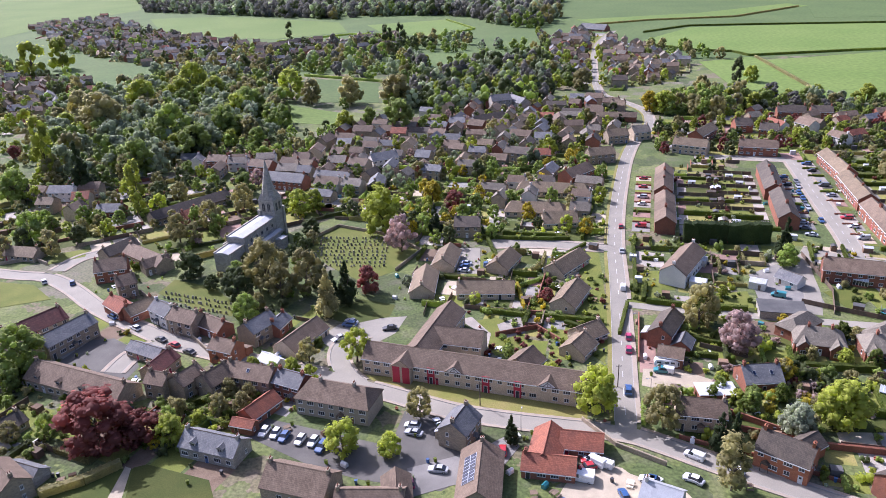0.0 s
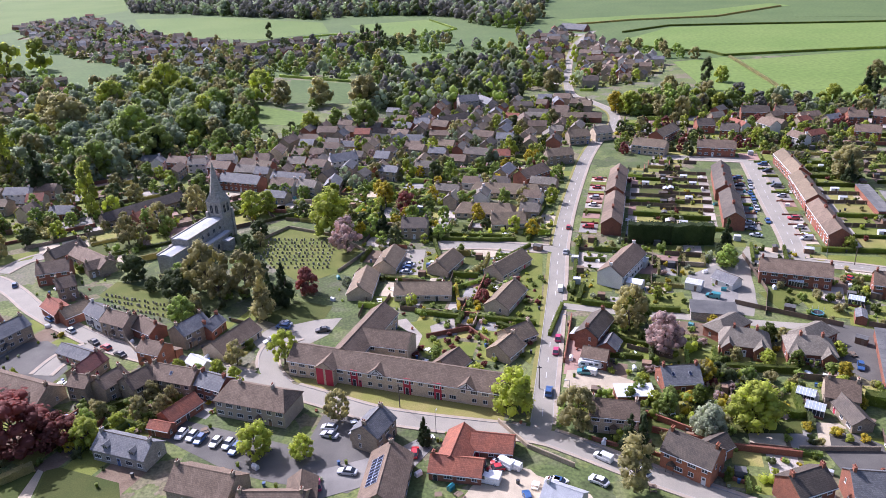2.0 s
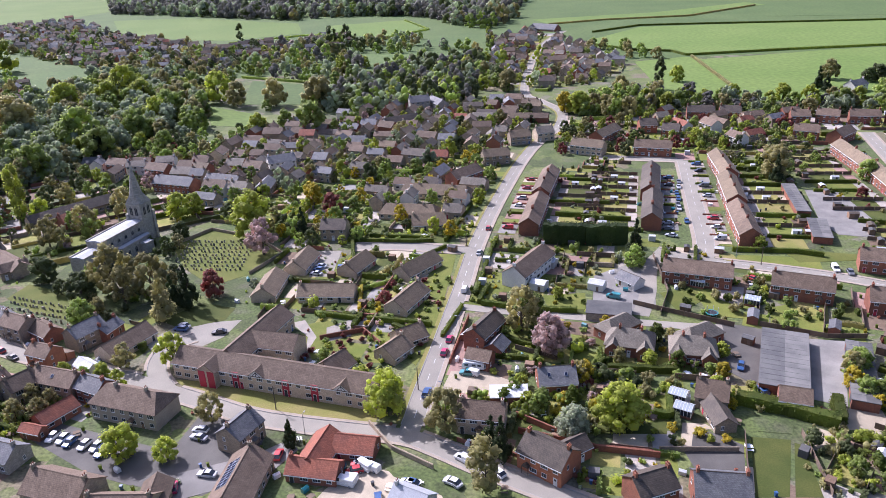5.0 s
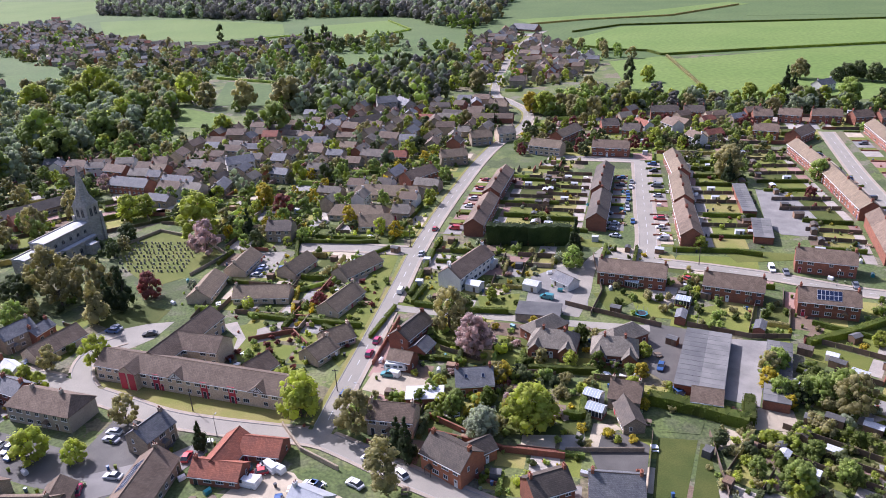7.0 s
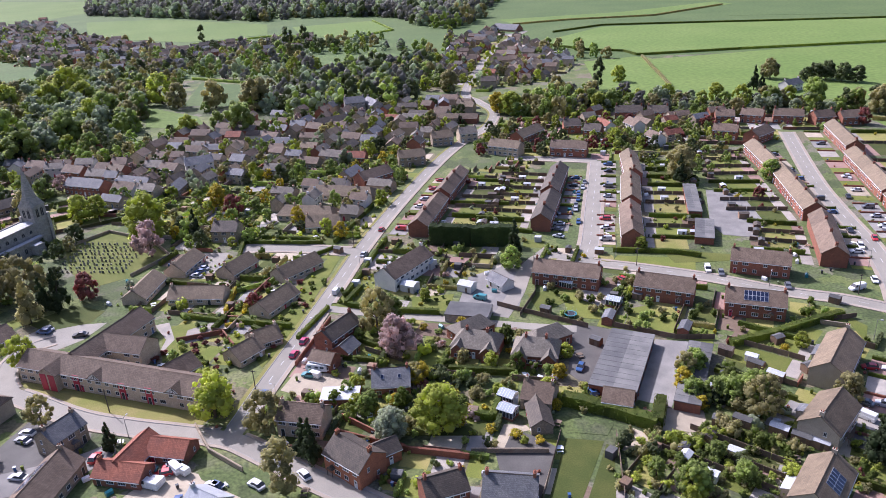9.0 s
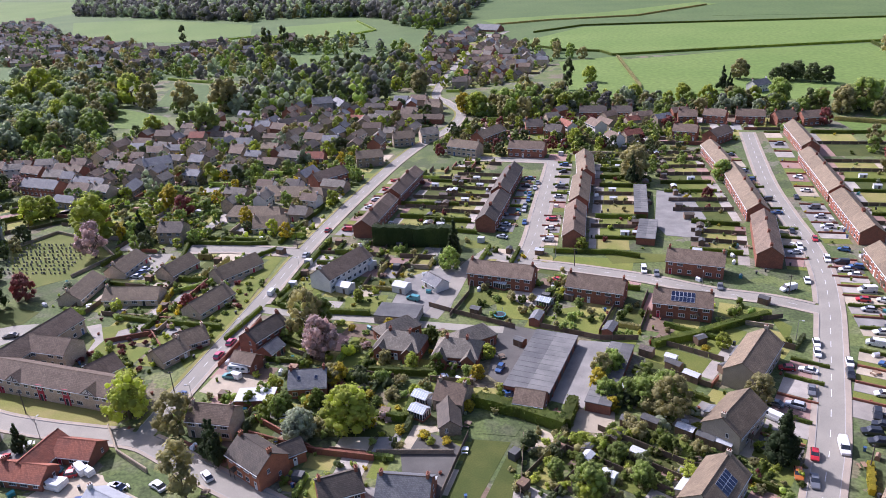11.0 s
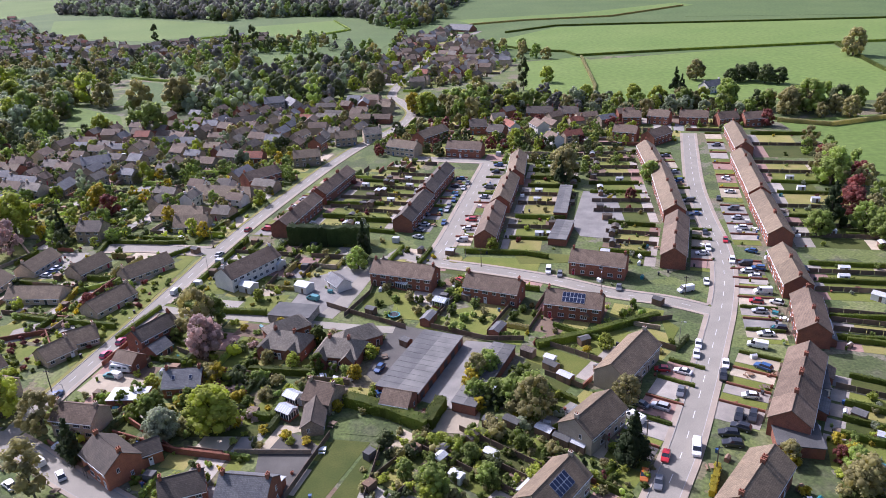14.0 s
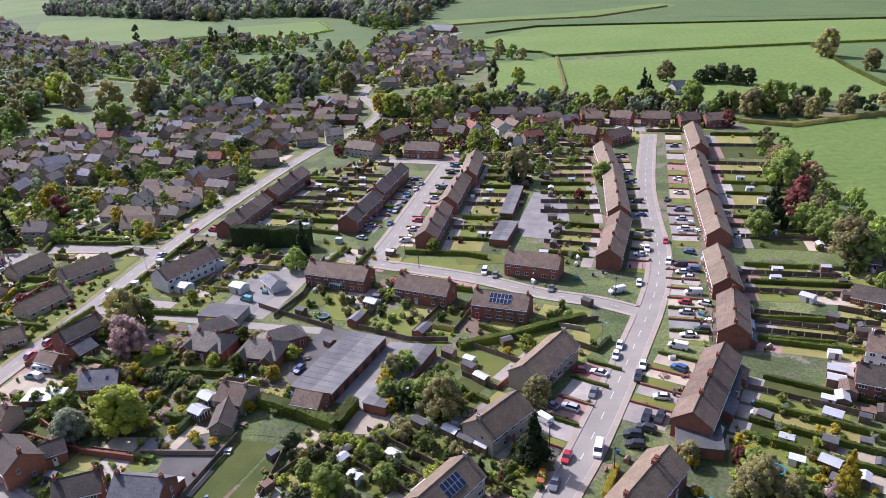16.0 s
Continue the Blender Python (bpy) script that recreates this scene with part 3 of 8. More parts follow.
def crown_mesh(seed, shape, count, size, fine=2, clump_most=0):
    """A crown of leafy clumps with tufts round them, of unit height 1 and unit half-width about 0.5, standing on z = 0."""
    rnd = random.Random(seed)
    bm = bmesh.new()
    clumps = []
    if shape == "round":
        for i in range(70):
            a, h = rnd.random() * 6.283, rnd.random()
            r = 0.39 * math.sin(math.pi * min(0.97, 0.2 + 0.76 * h)) ** 0.6 * math.sqrt(rnd.uniform(0.2, 1))
            clumps.append((Vector((r * math.cos(a), r * math.sin(a), 0.10 + 0.78 * h)), rnd.uniform(0.07, 0.13)))
    elif shape == "tall":
        for i in range(26):
            a, h = rnd.random() * 6.283, rnd.random()
            r = 0.15 * math.sin(math.pi * min(0.97, 0.1 + 0.85 * h)) ** 0.6
            clumps.append((Vector((r * math.cos(a), r * math.sin(a), 0.08 + 0.82 * h)), rnd.uniform(0.06, 0.11)))
    elif shape == "cone":
        for i in range(34):
            a, h = rnd.random() * 6.283, rnd.random() ** 1.3
            r = 0.30 * (1 - h) * rnd.uniform(0.5, 1)
            clumps.append((Vector((r * math.cos(a), r * math.sin(a), 0.08 + 0.84 * h)), 0.05 + 0.1 * (1 - h)))
    elif shape == "open":
        for i in range(60):
            a, h = rnd.random() * 6.283, rnd.random()
            r = 0.42 * math.sin(math.pi * min(0.95, 0.2 + 0.75 * h)) ** 0.8 * math.sqrt(rnd.uniform(0.2, 1))
            clumps.append((Vector((r * math.cos(a), r * math.sin(a), 0.18 + 0.74 * h)), rnd.uniform(0.07, 0.12)))
    else:
        for i in range(14):
            a, h = rnd.random() * 6.283, rnd.random()
            r = 0.36 * math.sqrt(rnd.random())
            clumps.append((Vector((r * math.cos(a), r * math.sin(a), 0.2 + 0.5 * h)), rnd.uniform(0.15, 0.26)))
    if clump_most and len(clumps) > clump_most:
        grow = (len(clumps) / clump_most) ** 0.36
        clumps = [(c, r * grow) for c, r in clumps[:clump_most]]
    tot = sum(r * r for _, r in clumps)
    for c, r in clumps:
        ball = bmesh.ops.create_icosphere(bm, subdivisions=fine, radius=r * 0.86, matrix=Matrix.Translation(c))
        for v in ball["verts"]:
            v.co = c + (v.co - c) * rnd.uniform(0.72, 1.12)
        for j in range(max(3, int(count * r * r / tot))):
            d = Vector((rnd.gauss(0, 1), rnd.gauss(0, 1), rnd.gauss(0.25, 1))).normalized()
            leaf_card(bm, c + d * r * rnd.uniform(0.78, 1.12), d * 0.6 + Vector((rnd.gauss(0, .3), rnd.gauss(0, .3), rnd.gauss(0.75, .3))), size, rnd)
    for f in bm.faces:
        f.smooth = True
    return finish(bm, "crown", "leaf_mid")


def trunk_mesh(seed, slim=1.0):
    rnd = random.Random(seed)
    bm = bmesh.new()

    def limb(a, b, r0, r1):
        d = (b - a)
        q = d.to_track_quat("Z", "Y").to_matrix().to_4x4()
        bmesh.ops.create_cone(bm, cap_ends=True, segments=7, radius1=r0, radius2=r1, depth=d.length, matrix=Matrix.Translation((a + b) / 2) @ q)

    top = Vector((rnd.uniform(-.03, .03), rnd.uniform(-.03, .03), 0.45))
    limb(Vector((0, 0, -0.03)), top, 0.034 * slim, 0.02 * slim)
    for i in range(7):
        a = 0.9 * i + rnd.random()
        s = Vector((0, 0, 0)).lerp(top, rnd.uniform(0.55, 1))
        limb(s, s + Vector((0.24 * math.cos(a), 0.24 * math.sin(a), rnd.uniform(0.12, 0.34))), 0.012 * slim, 0.004)
    return finish(bm, "trunk", "bark")


CROWNS = {}
for shape, cnt, size, k in (("round", 1100, 0.028, 4), ("tall", 700, 0.024, 2), ("cone", 800, 0.026, 2), ("open", 1000, 0.023, 3), ("bush", 170, 0.065, 3)):
    CROWNS[shape] = [crown_mesh(31 * i + len(shape), shape, cnt, size, 1) for i in range(k)]
    CROWNS[shape + "_far"] = [crown_mesh(77 * i + len(shape), shape, cnt // 6, size * 1.55, 1, 36 if shape != "bush" else 5) for i in range(3)]
CROWNS["wood_far"] = [crown_mesh(90 + i, "round", 40, 0.05, 1, 15) for i in range(4)]
TRUNKS = [trunk_mesh(i) for i in range(3)]
TREE_WORDS = {"leaf_mid": "green broadleaf", "leaf_light": "bright fresh green", "leaf_olive": "olive-brown budding", "leaf_yellow": "golden yellow", "leaf_dark": "dark evergreen",
              "leaf_copper": "copper-red leaved", "leaf_blossom": "pale pink blossoming", "leaf_silver": "silvery white blossoming", "hedge_leaf": "deep green", "leaf_conifer": "very dark evergreen", "leaf_haze": "haze-greyed green", "leaf_bud": "grey-brown budding"}
SHAPE_WORDS = {"round": "tree with a full rounded crown", "tall": "tall narrow columnar tree", "cone": "conical conifer tree", "open": "tree with an open airy crown", "bush": "garden shrub"}


def tree(x, y, h, w, leaf="leaf_mid", shape="round", far=False):
    rnd = random.Random(int(x * 13.7) * 31 + int(y * 7.9))
    kind = "shrub" if shape == "bush" else "tree"
    ob = tagged(new(kind), f"{TREE_WORDS[leaf]} {SHAPE_WORDS[shape]}", kind, kind="thing")
    ob.matrix_basis = pose(x, y, 0, 0, 0, rnd.random() * 360)
    sw = w / {"round": 0.94, "tall": 0.42, "cone": 0.68, "open": 0.92, "bush": 1.05}[shape]
    low = h * (0.06 if shape in ("cone", "tall") else 0.0)
    c = part("crown", rnd.choice(CROWNS[shape + ("_far" if far else "")]), ob)
    c.matrix_basis = Matrix.Translation((0, 0, low if shape != "bush" else -0.1 * h)) @ Matrix.Diagonal((sw, sw * rnd.uniform(0.88, 1.1), h * (1.06 if shape != "bush" else 1.25), 1))
    c.material_slots[0].link = "OBJECT"
    c.material_slots[0].material = MATS[leaf]
    if shape != "bush":
        t = part("trunk", rnd.choice(TRUNKS), ob)
        t.matrix_basis = Matrix.Diagonal((min(w, h), min(w, h), h, 1))
    return ob


def hedge(pts, w=1.0, h=1.6, leaf="hedge_leaf", label="clipped green garden hedge"):
    """A clipped hedge along a line: a rough core and a coat of leafy tufts."""
    rnd = random.Random(int(pts[0][0] * 17) + int(pts[0][1] * 5))
    bm = bmesh.new()
    for (x0, y0), (x1, y1) in zip(pts, pts[1:]):
        d = Vector((x1 - x0, y1 - y0, 0))
        ln = d.length
        if ln < 0.3:
            continue
        d.normalize()
        n = Vector((-d.y, d.x, 0))
        st = max(1, int(ln / 1.5))
        prev = None
        for i in range(st + 1):
            c = Vector((x0, y0, 0)) + d * (ln * i / st)
            hw, hh = w / 2 * rnd.uniform(0.8, 1.0), h * rnd.uniform(0.88, 0.98)
            cur = [bm.verts.new(c + n * a + Vector((0, 0, b))) for a, b in ((-hw, -0.1), (-hw * 0.92, hh), (hw * 0.92, hh), (hw, -0.1))]
            if prev:
                for j in range(3):
                    bm.faces.new((prev[j], cur[j], cur[j + 1], prev[j + 1]))
            else:
                bm.faces.new(cur)
            prev = cur
        bm.faces.new(prev[::-1])
        for i in range(int(ln * (2 * h + w) * 2.2)):
            s, q = rnd.random() * ln, rnd.random() * (2 * h + w)
            if q < h:
                p, nn = n * (-w / 2) + Vector((0, 0, q)), -n
            elif q < h + w:
                p, nn = n * (q - h - w / 2) + Vector((0, 0, h * 0.98)), Vector((0, 0, 1))
            else:
                p, nn = n * (w / 2) + Vector((0, 0, q - h - w)), n
            leaf_card(bm, Vector((x0, y0, 0)) + d * s + p, nn + Vector((rnd.gauss(0, .4), rnd.gauss(0, .4), rnd.gauss(0, .4))), 0.26, rnd)
    return tagged(new("hedge", finish(bm, "hedge", leaf)), label, "hedge", kind="thing")


PANELS = {}


def fence(pts, h=1.7, mat="wood_fence", label="weathered wooden garden fence with posts", posts=True):
    ob = tagged(new("fence"), label, "fence", kind="thing")
    ob.matrix_basis = pose(pts[0][0], pts[0][1], 0)
    for (x0, y0), (x1, y1) in zip(pts, pts[1:]):
        ln = math.hypot(x1 - x0, y1 - y0)
        n = max(1, round(ln / 4.2))
        key = (round(ln / n, 2), h, mat)
        if key not in PANELS:
            bm = bmesh.new()
            box(bm, 0.06, -0.025, 0.08, ln / n - 0.06, 0.025, h)
            box(bm, 0.06, -0.05, h, ln / n - 0.06, 0.05, h + 0.04)
            bp = bmesh.new()
            box(bp, -0.06, -0.06, -0.2, 0.06, 0.06, h + 0.08)
            PANELS[key] = finish(bm, "fence_panel", mat), finish(bp, "fence_post", mat)
        for i in range(n):
            f = i / n
            tr = pose(x0 + (x1 - x0) * f - pts[0][0], y0 + (y1 - y0) * f - pts[0][1], 0, 0, 0, math.degrees(math.atan2(y1 - y0, x1 - x0)))
            part("fence_panel", PANELS[key][0], ob, tr)
            if posts:
                part("fence_post", PANELS[key][1], ob, tr)
    return ob


def stone_wall(pts, h=1.4, mat="stone"):
    bm = bmesh.new()
    for (x0, y0), (x1, y1) in zip(pts, pts[1:]):
        d = Vector((x1 - x0, y1 - y0, 0))
        n = Vector((-d.y, d.x, 0)).normalized() * 0.2
        a, b = Vector((x0, y0, 0)), Vector((x1, y1, 0))
        lo = [a - n, b - n, b + n, a + n]
        v0 = [bm.verts.new(p - Vector((0, 0, 0.2))) for p in lo]
        v1 = [bm.verts.new(p + Vector((0, 0, h))) for p in lo]
        mid = [bm.verts.new((a + b) / 2 + (p - (a + b) / 2) * 1.0 + Vector((0, 0, h))) for p in (a, b)]
        for m in mid:
            m.co.z = h + 0.12
        for i in range(4):
            bm.faces.new((v0[i], v0[(i + 1) % 4], v1[(i + 1) % 4], v1[i]))
        bm.faces.new((v1[0], v1[1], mid[1], mid[0]))
        bm.faces.new((v1[2], v1[3], mid[0], mid[1]))
        bm.faces.new((v1[1], v1[2], mid[1]))
        bm.faces.new((v1[3], v1[0], mid[0]))
    bmesh.ops.recalc_face_normals(bm, faces=bm.faces)
    return tagged(new("garden_wall", finish(bm, "garden_wall", mat)), f"{WORDS[mat]} garden wall with a ridged coping", "wall", kind="thing")


# ---- vehicles ----
def loft(bm, rings, mats=None):
    """Skins a list of rings of points, closed at both ends."""
    vs = [[bm.verts.new(p) for p in r] for r in rings]
    n = len(vs[0])
    for k in range(len(vs) - 1):
        for i in range(n):
            f = bm.faces.new((vs[k][i], vs[k][(i + 1) % n], vs[k + 1][(i + 1) % n], vs[k + 1][i]))
            if mats:
                f.material_index = mats[k]
    bm.faces.new(vs[0][::-1])
    bm.faces.new(vs[-1])


def car_meshes(style):
    ln, wd = {"hatch": (4.0, 1.75), "saloon": (4.5, 1.8), "suv": (4.5, 1.88), "van": (5.2, 1.98), "smallvan": (4.4, 1.8)}[style]
    prof = {"hatch": (0.62, 0.92, 1.46, -1.0, -0.35, 1.25, 1.9), "saloon": (0.60, 0.90, 1.43, -0.95, -0.2, 1.0, 1.75), "suv": (0.75, 1.05, 1.66, -1.05, -0.45, 1.7, 2.1),
            "van": (0.85, 1.2, 2.0, -1.75, -1.15, 2.5, 2.56), "smallvan": (0.78, 1.1, 1.8, -1.3, -0.6, 2.05, 2.15)}[style]
    nose, belt, top, w0, r0, r1, w1 = prof
    h2 = ln / 2
    bm = bmesh.new()

    def ring(x, w, lo, hi):
        a = w / 2
        return [(x, -a * 0.94, lo), (x, -a, lo + 0.16), (x, -a, hi - 0.1), (x, -a * 0.9, hi), (x, a * 0.9, hi), (x, a, hi - 0.1), (x, a, lo + 0.16), (x, a * 0.94, lo)]

    loft(bm, [ring(-h2, wd * 0.82, 0.3, nose), ring(-h2 + 0.18, wd * 0.95, 0.22, nose + 0.08), ring(w0, wd, 0.2, belt), ring(r1, wd, 0.2, belt), ring(h2 - 0.15, wd * 0.96, 0.24, belt - 0.02 if style not in ("saloon",) else belt - 0.06), ring(h2, wd * 0.85, 0.3, belt - 0.15)])
    bmesh.ops.recalc_face_normals(bm, faces=bm.faces)
    body = finish(bm, "body", "car_white")
    bm = bmesh.new()

    def cab(x, w, z):
        return [(x, -w / 2, z), (x, w / 2, z)]

    a = [cab(w0, wd * 0.92, belt - 0.02), cab(r0, wd * 0.76, top - 0.05), cab(r1, wd * 0.76, top - 0.05), cab(w1, wd * 0.9, belt - 0.02)]
    v = [[bm.verts.new(p) for p in r] for r in a]
    for i in range(3):
        bm.faces.new((v[i][0], v[i][1], v[i + 1][1], v[i + 1][0]))
    bm.faces.new((v[0][0], v[1][0], v[2][0], v[3][0]))
    bm.faces.new((v[0][1], v[3][1], v[2][1], v[1][1]))
    bmesh.ops.recalc_face_normals(bm, faces=bm.faces)
    glass = finish(bm, "glazing", "glass_dark")
    bm = bmesh.new()
    if style in ("van", "smallvan"):
        loft(bm, [[(x, -wd * 0.47 * s, belt - 0.05), (x, -wd * 0.44 * s, top - 0.12), (x, -wd * 0.36 * s, top), (x, wd * 0.36 * s, top), (x, wd * 0.44 * s, top - 0.12), (x, wd * 0.47 * s, belt - 0.05)] for x, s in ((r0 + 0.55, 1.0), (r1, 1.0), (w1, 0.98))])
        box(bm, r0, -wd * 0.38, top - 0.06, r0 + 0.6, wd * 0.38, top - 0.01)
    else:
        box(bm, r0, -wd * 0.37, top - 0.05, r1, wd * 0.37, top)
        bmesh.ops.bevel(bm, geom=list(bm.edges), offset=0.03, segments=1, affect="EDGES")
    bmesh.ops.recalc_face_normals(bm, faces=bm.faces)
    roof = finish(bm, "roof_panel", "car_white")
    bm = bmesh.new()
    bmesh.ops.create_cone(bm, cap_ends=True, segments=14, radius1=0.32, radius2=0.32, depth=0.2, matrix=Matrix.Rotation(radians(90), 4, "X"))
    tyre = finish(bm, "tyre", "tyre")
    bm = bmesh.new()
    bmesh.ops.create_cone(bm, cap_ends=True, segments=12, radius1=0.2, radius2=0.2, depth=0.22, matrix=Matrix.Rotation(radians(90), 4, "X"))
    rim = finish(bm, "rim", "car_silver")
    return body, glass, roof, tyre, rim, ln, wd


CARS = {s: car_meshes(s) for s in ("hatch", "saloon", "suv", "van", "smallvan")}
CAR_WORDS = {"hatch": "small hatchback", "saloon": "saloon car", "suv": "tall estate car", "van": "panel van", "smallvan": "small panel van"}


def car(x, y, turn, style="hatch", colour="white"):
    body, glass, roof, tyre, rim, ln, wd = CARS[style]
    kind = "van" if "van" in style else "car"
    PARKED.append((x, y))
    ob = tagged(new(kind), f"{colour} {CAR_WORDS[style]} parked by the road or on a drive", kind, kind="thing")
    ob.matrix_basis = pose(x, y, 0.07, 0, 0, turn)
    for nm, me in (("body", body), ("roof_panel", roof)):
        p = part(nm, me, ob)
        p.material_slots[0].link = "OBJECT"
        p.material_slots[0].material = MATS["car_" + colour]
    part("glazing", glass, ob)
    for a in (-0.31, 0.31):
        for s in (-1, 1):
            w = part("wheel", tyre, ob, Matrix.Translation((a * ln, s * (wd / 2 - 0.1), 0.32)))
            if y < 165:
                part("rim", rim, w)
    return ob


# ---- ground ----
bm = bmesh.new()
vs = [bm.verts.new((px, py, 0)) for px, py in ((-3200, -700), (3600, -700), (3600, 4200), (-3200, 4200))]
bm.faces.new(vs)
tagged(new("ground", finish(bm, "ground", "garden")), "patchy ground of gardens, grass, soil and paving", "ground", kind="structure")
sheet("countryside", [(-3100, 640), (3500, 640), (3500, 4100), (-3100, 4100)], "pasture", 0.01, label="green pasture land rising beyond the village", category="ground")


def terrace(a, b, n, storeys, span, wall, roof):
    """A row of n houses from a to b, each its own house; the joints in the roof step a little."""
    (x0, y0), (x1, y1) = a, b
    turn = math.degrees(math.atan2(y1 - y0, x1 - x0))
    ln = math.hypot(x1 - x0, y1 - y0) / n
    for i in range(n):
        f = (i + 0.5) / n
        ob = house(x0 + (x1 - x0) * f, y0 + (y1 - y0) * f, turn, ln - 0.02, span, storeys, wall, roof, "terraced_house", 1, 2 if y0 < 235 else 1, ends=(i == 0, i == n - 1), base=0.0)
        tagged(ob, group="houses of the terrace")


def inside(px, py, poly):
    c = False
    for i in range(len(poly)):
        (xa, ya), (xb, yb) = poly[i], poly[i - 1]
        if (ya > py) != (yb > py) and px < (xb - xa) * (py - ya) / (yb - ya) + xa:
            c = not c
    return c


def free(px, py, extra=0.0):
    """Whether a place lies clear of houses and roads."""
    t = GRID.get((len(TAKEN),))
    if t is None:
        GRID.clear()
        t = GRID[(len(TAKEN),)] = np.array(TAKEN)
    dx, dy = px - t[:, 0], py - t[:, 1]
    if np.any((np.abs(dx * t[:, 2] + dy * t[:, 3]) < t[:, 4] + extra) & (np.abs(-dx * t[:, 3] + dy * t[:, 2]) < t[:, 5] + extra)):
        return False
    return not on_road((px, py), None, 1.0 + extra)


GRID = {}


def on_sheet(px, py, names=None):
    """Whether a place lies on one of the laid-out pieces of ground."""
    return any(x0 <= px <= x1 and y0 <= py <= y1 and (not names or nm in names) and inside(px, py, pts) for nm, x0, x1, y0, y1, pts in SHEETS)


def spots(poly, n, gap, seed, extra=0.0):
    """n points inside an outline, at least gap apart."""
    rnd = random.Random(seed)
    xs, ys = [p[0] for p in poly], [p[1] for p in poly]
    out = []
    for _ in range(n * 14):
        q = (rnd.uniform(min(xs), max(xs)), rnd.uniform(min(ys), max(ys)))
        if inside(*q, poly) and all((q[0] - o[0]) ** 2 + (q[1] - o[1]) ** 2 > gap * gap for o in out) and free(*q, extra):
            out.append(q)
            if len(out) == n:
                break
    return out


ARRAYS = {}


class Heap:
    """Gathers many copies of small meshes into one mesh of kind stuff."""

    def __init__(self):
        self.v, self.loops, self.sizes, self.m, self.mats, self.n = [], [], [], [], [], 0

    def slot(self, mat):
        if mat not in self.mats:
            self.mats.append(mat)
        return self.mats.index(mat)

    def add(self, me, place, mats=None):
        nv, nl, np_ = len(me.vertices), len(me.loops), len(me.polygons)
        if me.name in ARRAYS:
            co, lo, tot, mi = ARRAYS[me.name]
        else:
            co, lo, tot, mi = np.empty(nv * 3), np.empty(nl, np.int32), np.empty(np_, np.int32), np.empty(np_, np.int32)
            me.vertices.foreach_get("co", co)
            me.loops.foreach_get("vertex_index", lo)
            me.polygons.foreach_get("loop_total", tot)
            me.polygons.foreach_get("material_index", mi)
            if me.name.startswith("crown"):
                ARRAYS[me.name] = co, lo, tot, mi
        ids = np.array([self.slot(x) for x in (mats or [m.name for m in me.materials])])
        self.v.append((np.c_[co.reshape(-1, 3), np.ones(nv)] @ np.array(place).T)[:, :3])
        self.loops.append(lo + self.n)
        self.sizes.append(tot)
        self.m.append(ids[np.minimum(mi, len(ids) - 1)])
        self.n += nv

    def quads(self, corners, mat):
        """Adds four-cornered faces given as rows of four points."""
        v = np.array(corners, float).reshape(-1, 3)
        n = len(v) // 4
        if n:
            self.v.append(v)
            self.loops.append(np.arange(4 * n, dtype=np.int32) + self.n)
            self.sizes.append(np.full(n, 4, np.int32))
            self.m.append(np.full(n, self.slot(mat), np.int32))
            self.n += 4 * n

    def build(self, name, label, category):
        if not self.v:
            return None
        v, lo, tot, mi = (np.concatenate(q) for q in (self.v, self.loops, self.sizes, self.m))
        me = bpy.data.meshes.new(name)
        me.vertices.add(len(v))
        me.vertices.foreach_set("co", v.ravel())
        me.loops.add(len(lo))
        me.loops.foreach_set("vertex_index", lo.astype(np.int32))
        me.polygons.add(len(tot))
        me.polygons.foreach_set("loop_start", (np.cumsum(tot) - tot).astype(np.int32))
        me.polygons.foreach_set("material_index", mi.astype(np.int32))
        me.polygons.foreach_set("use_smooth", np.full(len(tot), category in ("woodland", "shrubs")))
        me.update(calc_edges=True)
        for m in self.mats:
            me.materials.append(MATS[m])
        return tagged(new(name, me), label, category, kind="stuff")


def far_house(heap, x, y, turn, length, span, storeys, wall, roof, kind, chimneys):
    """A far house, gathered into a heap: walls, roof, chimneys and window openings."""
    TAKEN.append((x, y, math.cos(radians(turn)), math.sin(radians(turn)), length / 2 + 0.8, span / 2 + 0.8))
    th, half, l2 = (3.4 if storeys < 2 else 4.9), span / 2, length / 2
    rise = half * 0.75
    bm = bmesh.new()
    prism(bm, [(-half, -0.4), (half, -0.4), (half, th), (0, th + rise - 0.05), (-half, th)], -l2, l2, 0)
    for s in (-1, 1):
        prism(bm, [(0, th + rise), (s * (half + 0.35), th - 0.26), (s * (half + 0.35), th - 0.1), (0, th + rise + 0.16)], -l2 - 0.2, l2 + 0.2, 1)
    for c in range(chimneys):
        cx = (-l2 + 0.6, l2 - 0.6)[c]
        box(bm, cx - 0.35, -0.45, th + rise - 1, cx + 0.35, 0.45, th + rise + 1.0, 0)
    n = max(2, int(length / 3))
    for z in ([0.95] if storeys < 2 else [0.95, 3.35]):
        for i in range(n):
            wx = -l2 + length * (i + 0.5) / n
            box(bm, wx - 0.6, -half - 0.05, z, wx + 0.6, -half + 0.02, z + 1.1, 2)
            box(bm, wx - 0.5, -half - 0.07, z + 0.1, wx + 0.5, -half, z + 1.0, 3)
    bmesh.ops.recalc_face_normals(bm, faces=bm.faces)
    me = finish(bm, "far_house", (wall, roof, "white_paint", "glass_dark"))
    heap.add(me, pose(x, y, 0, 0, 0, turn))
    bpy.data.meshes.remove(me)


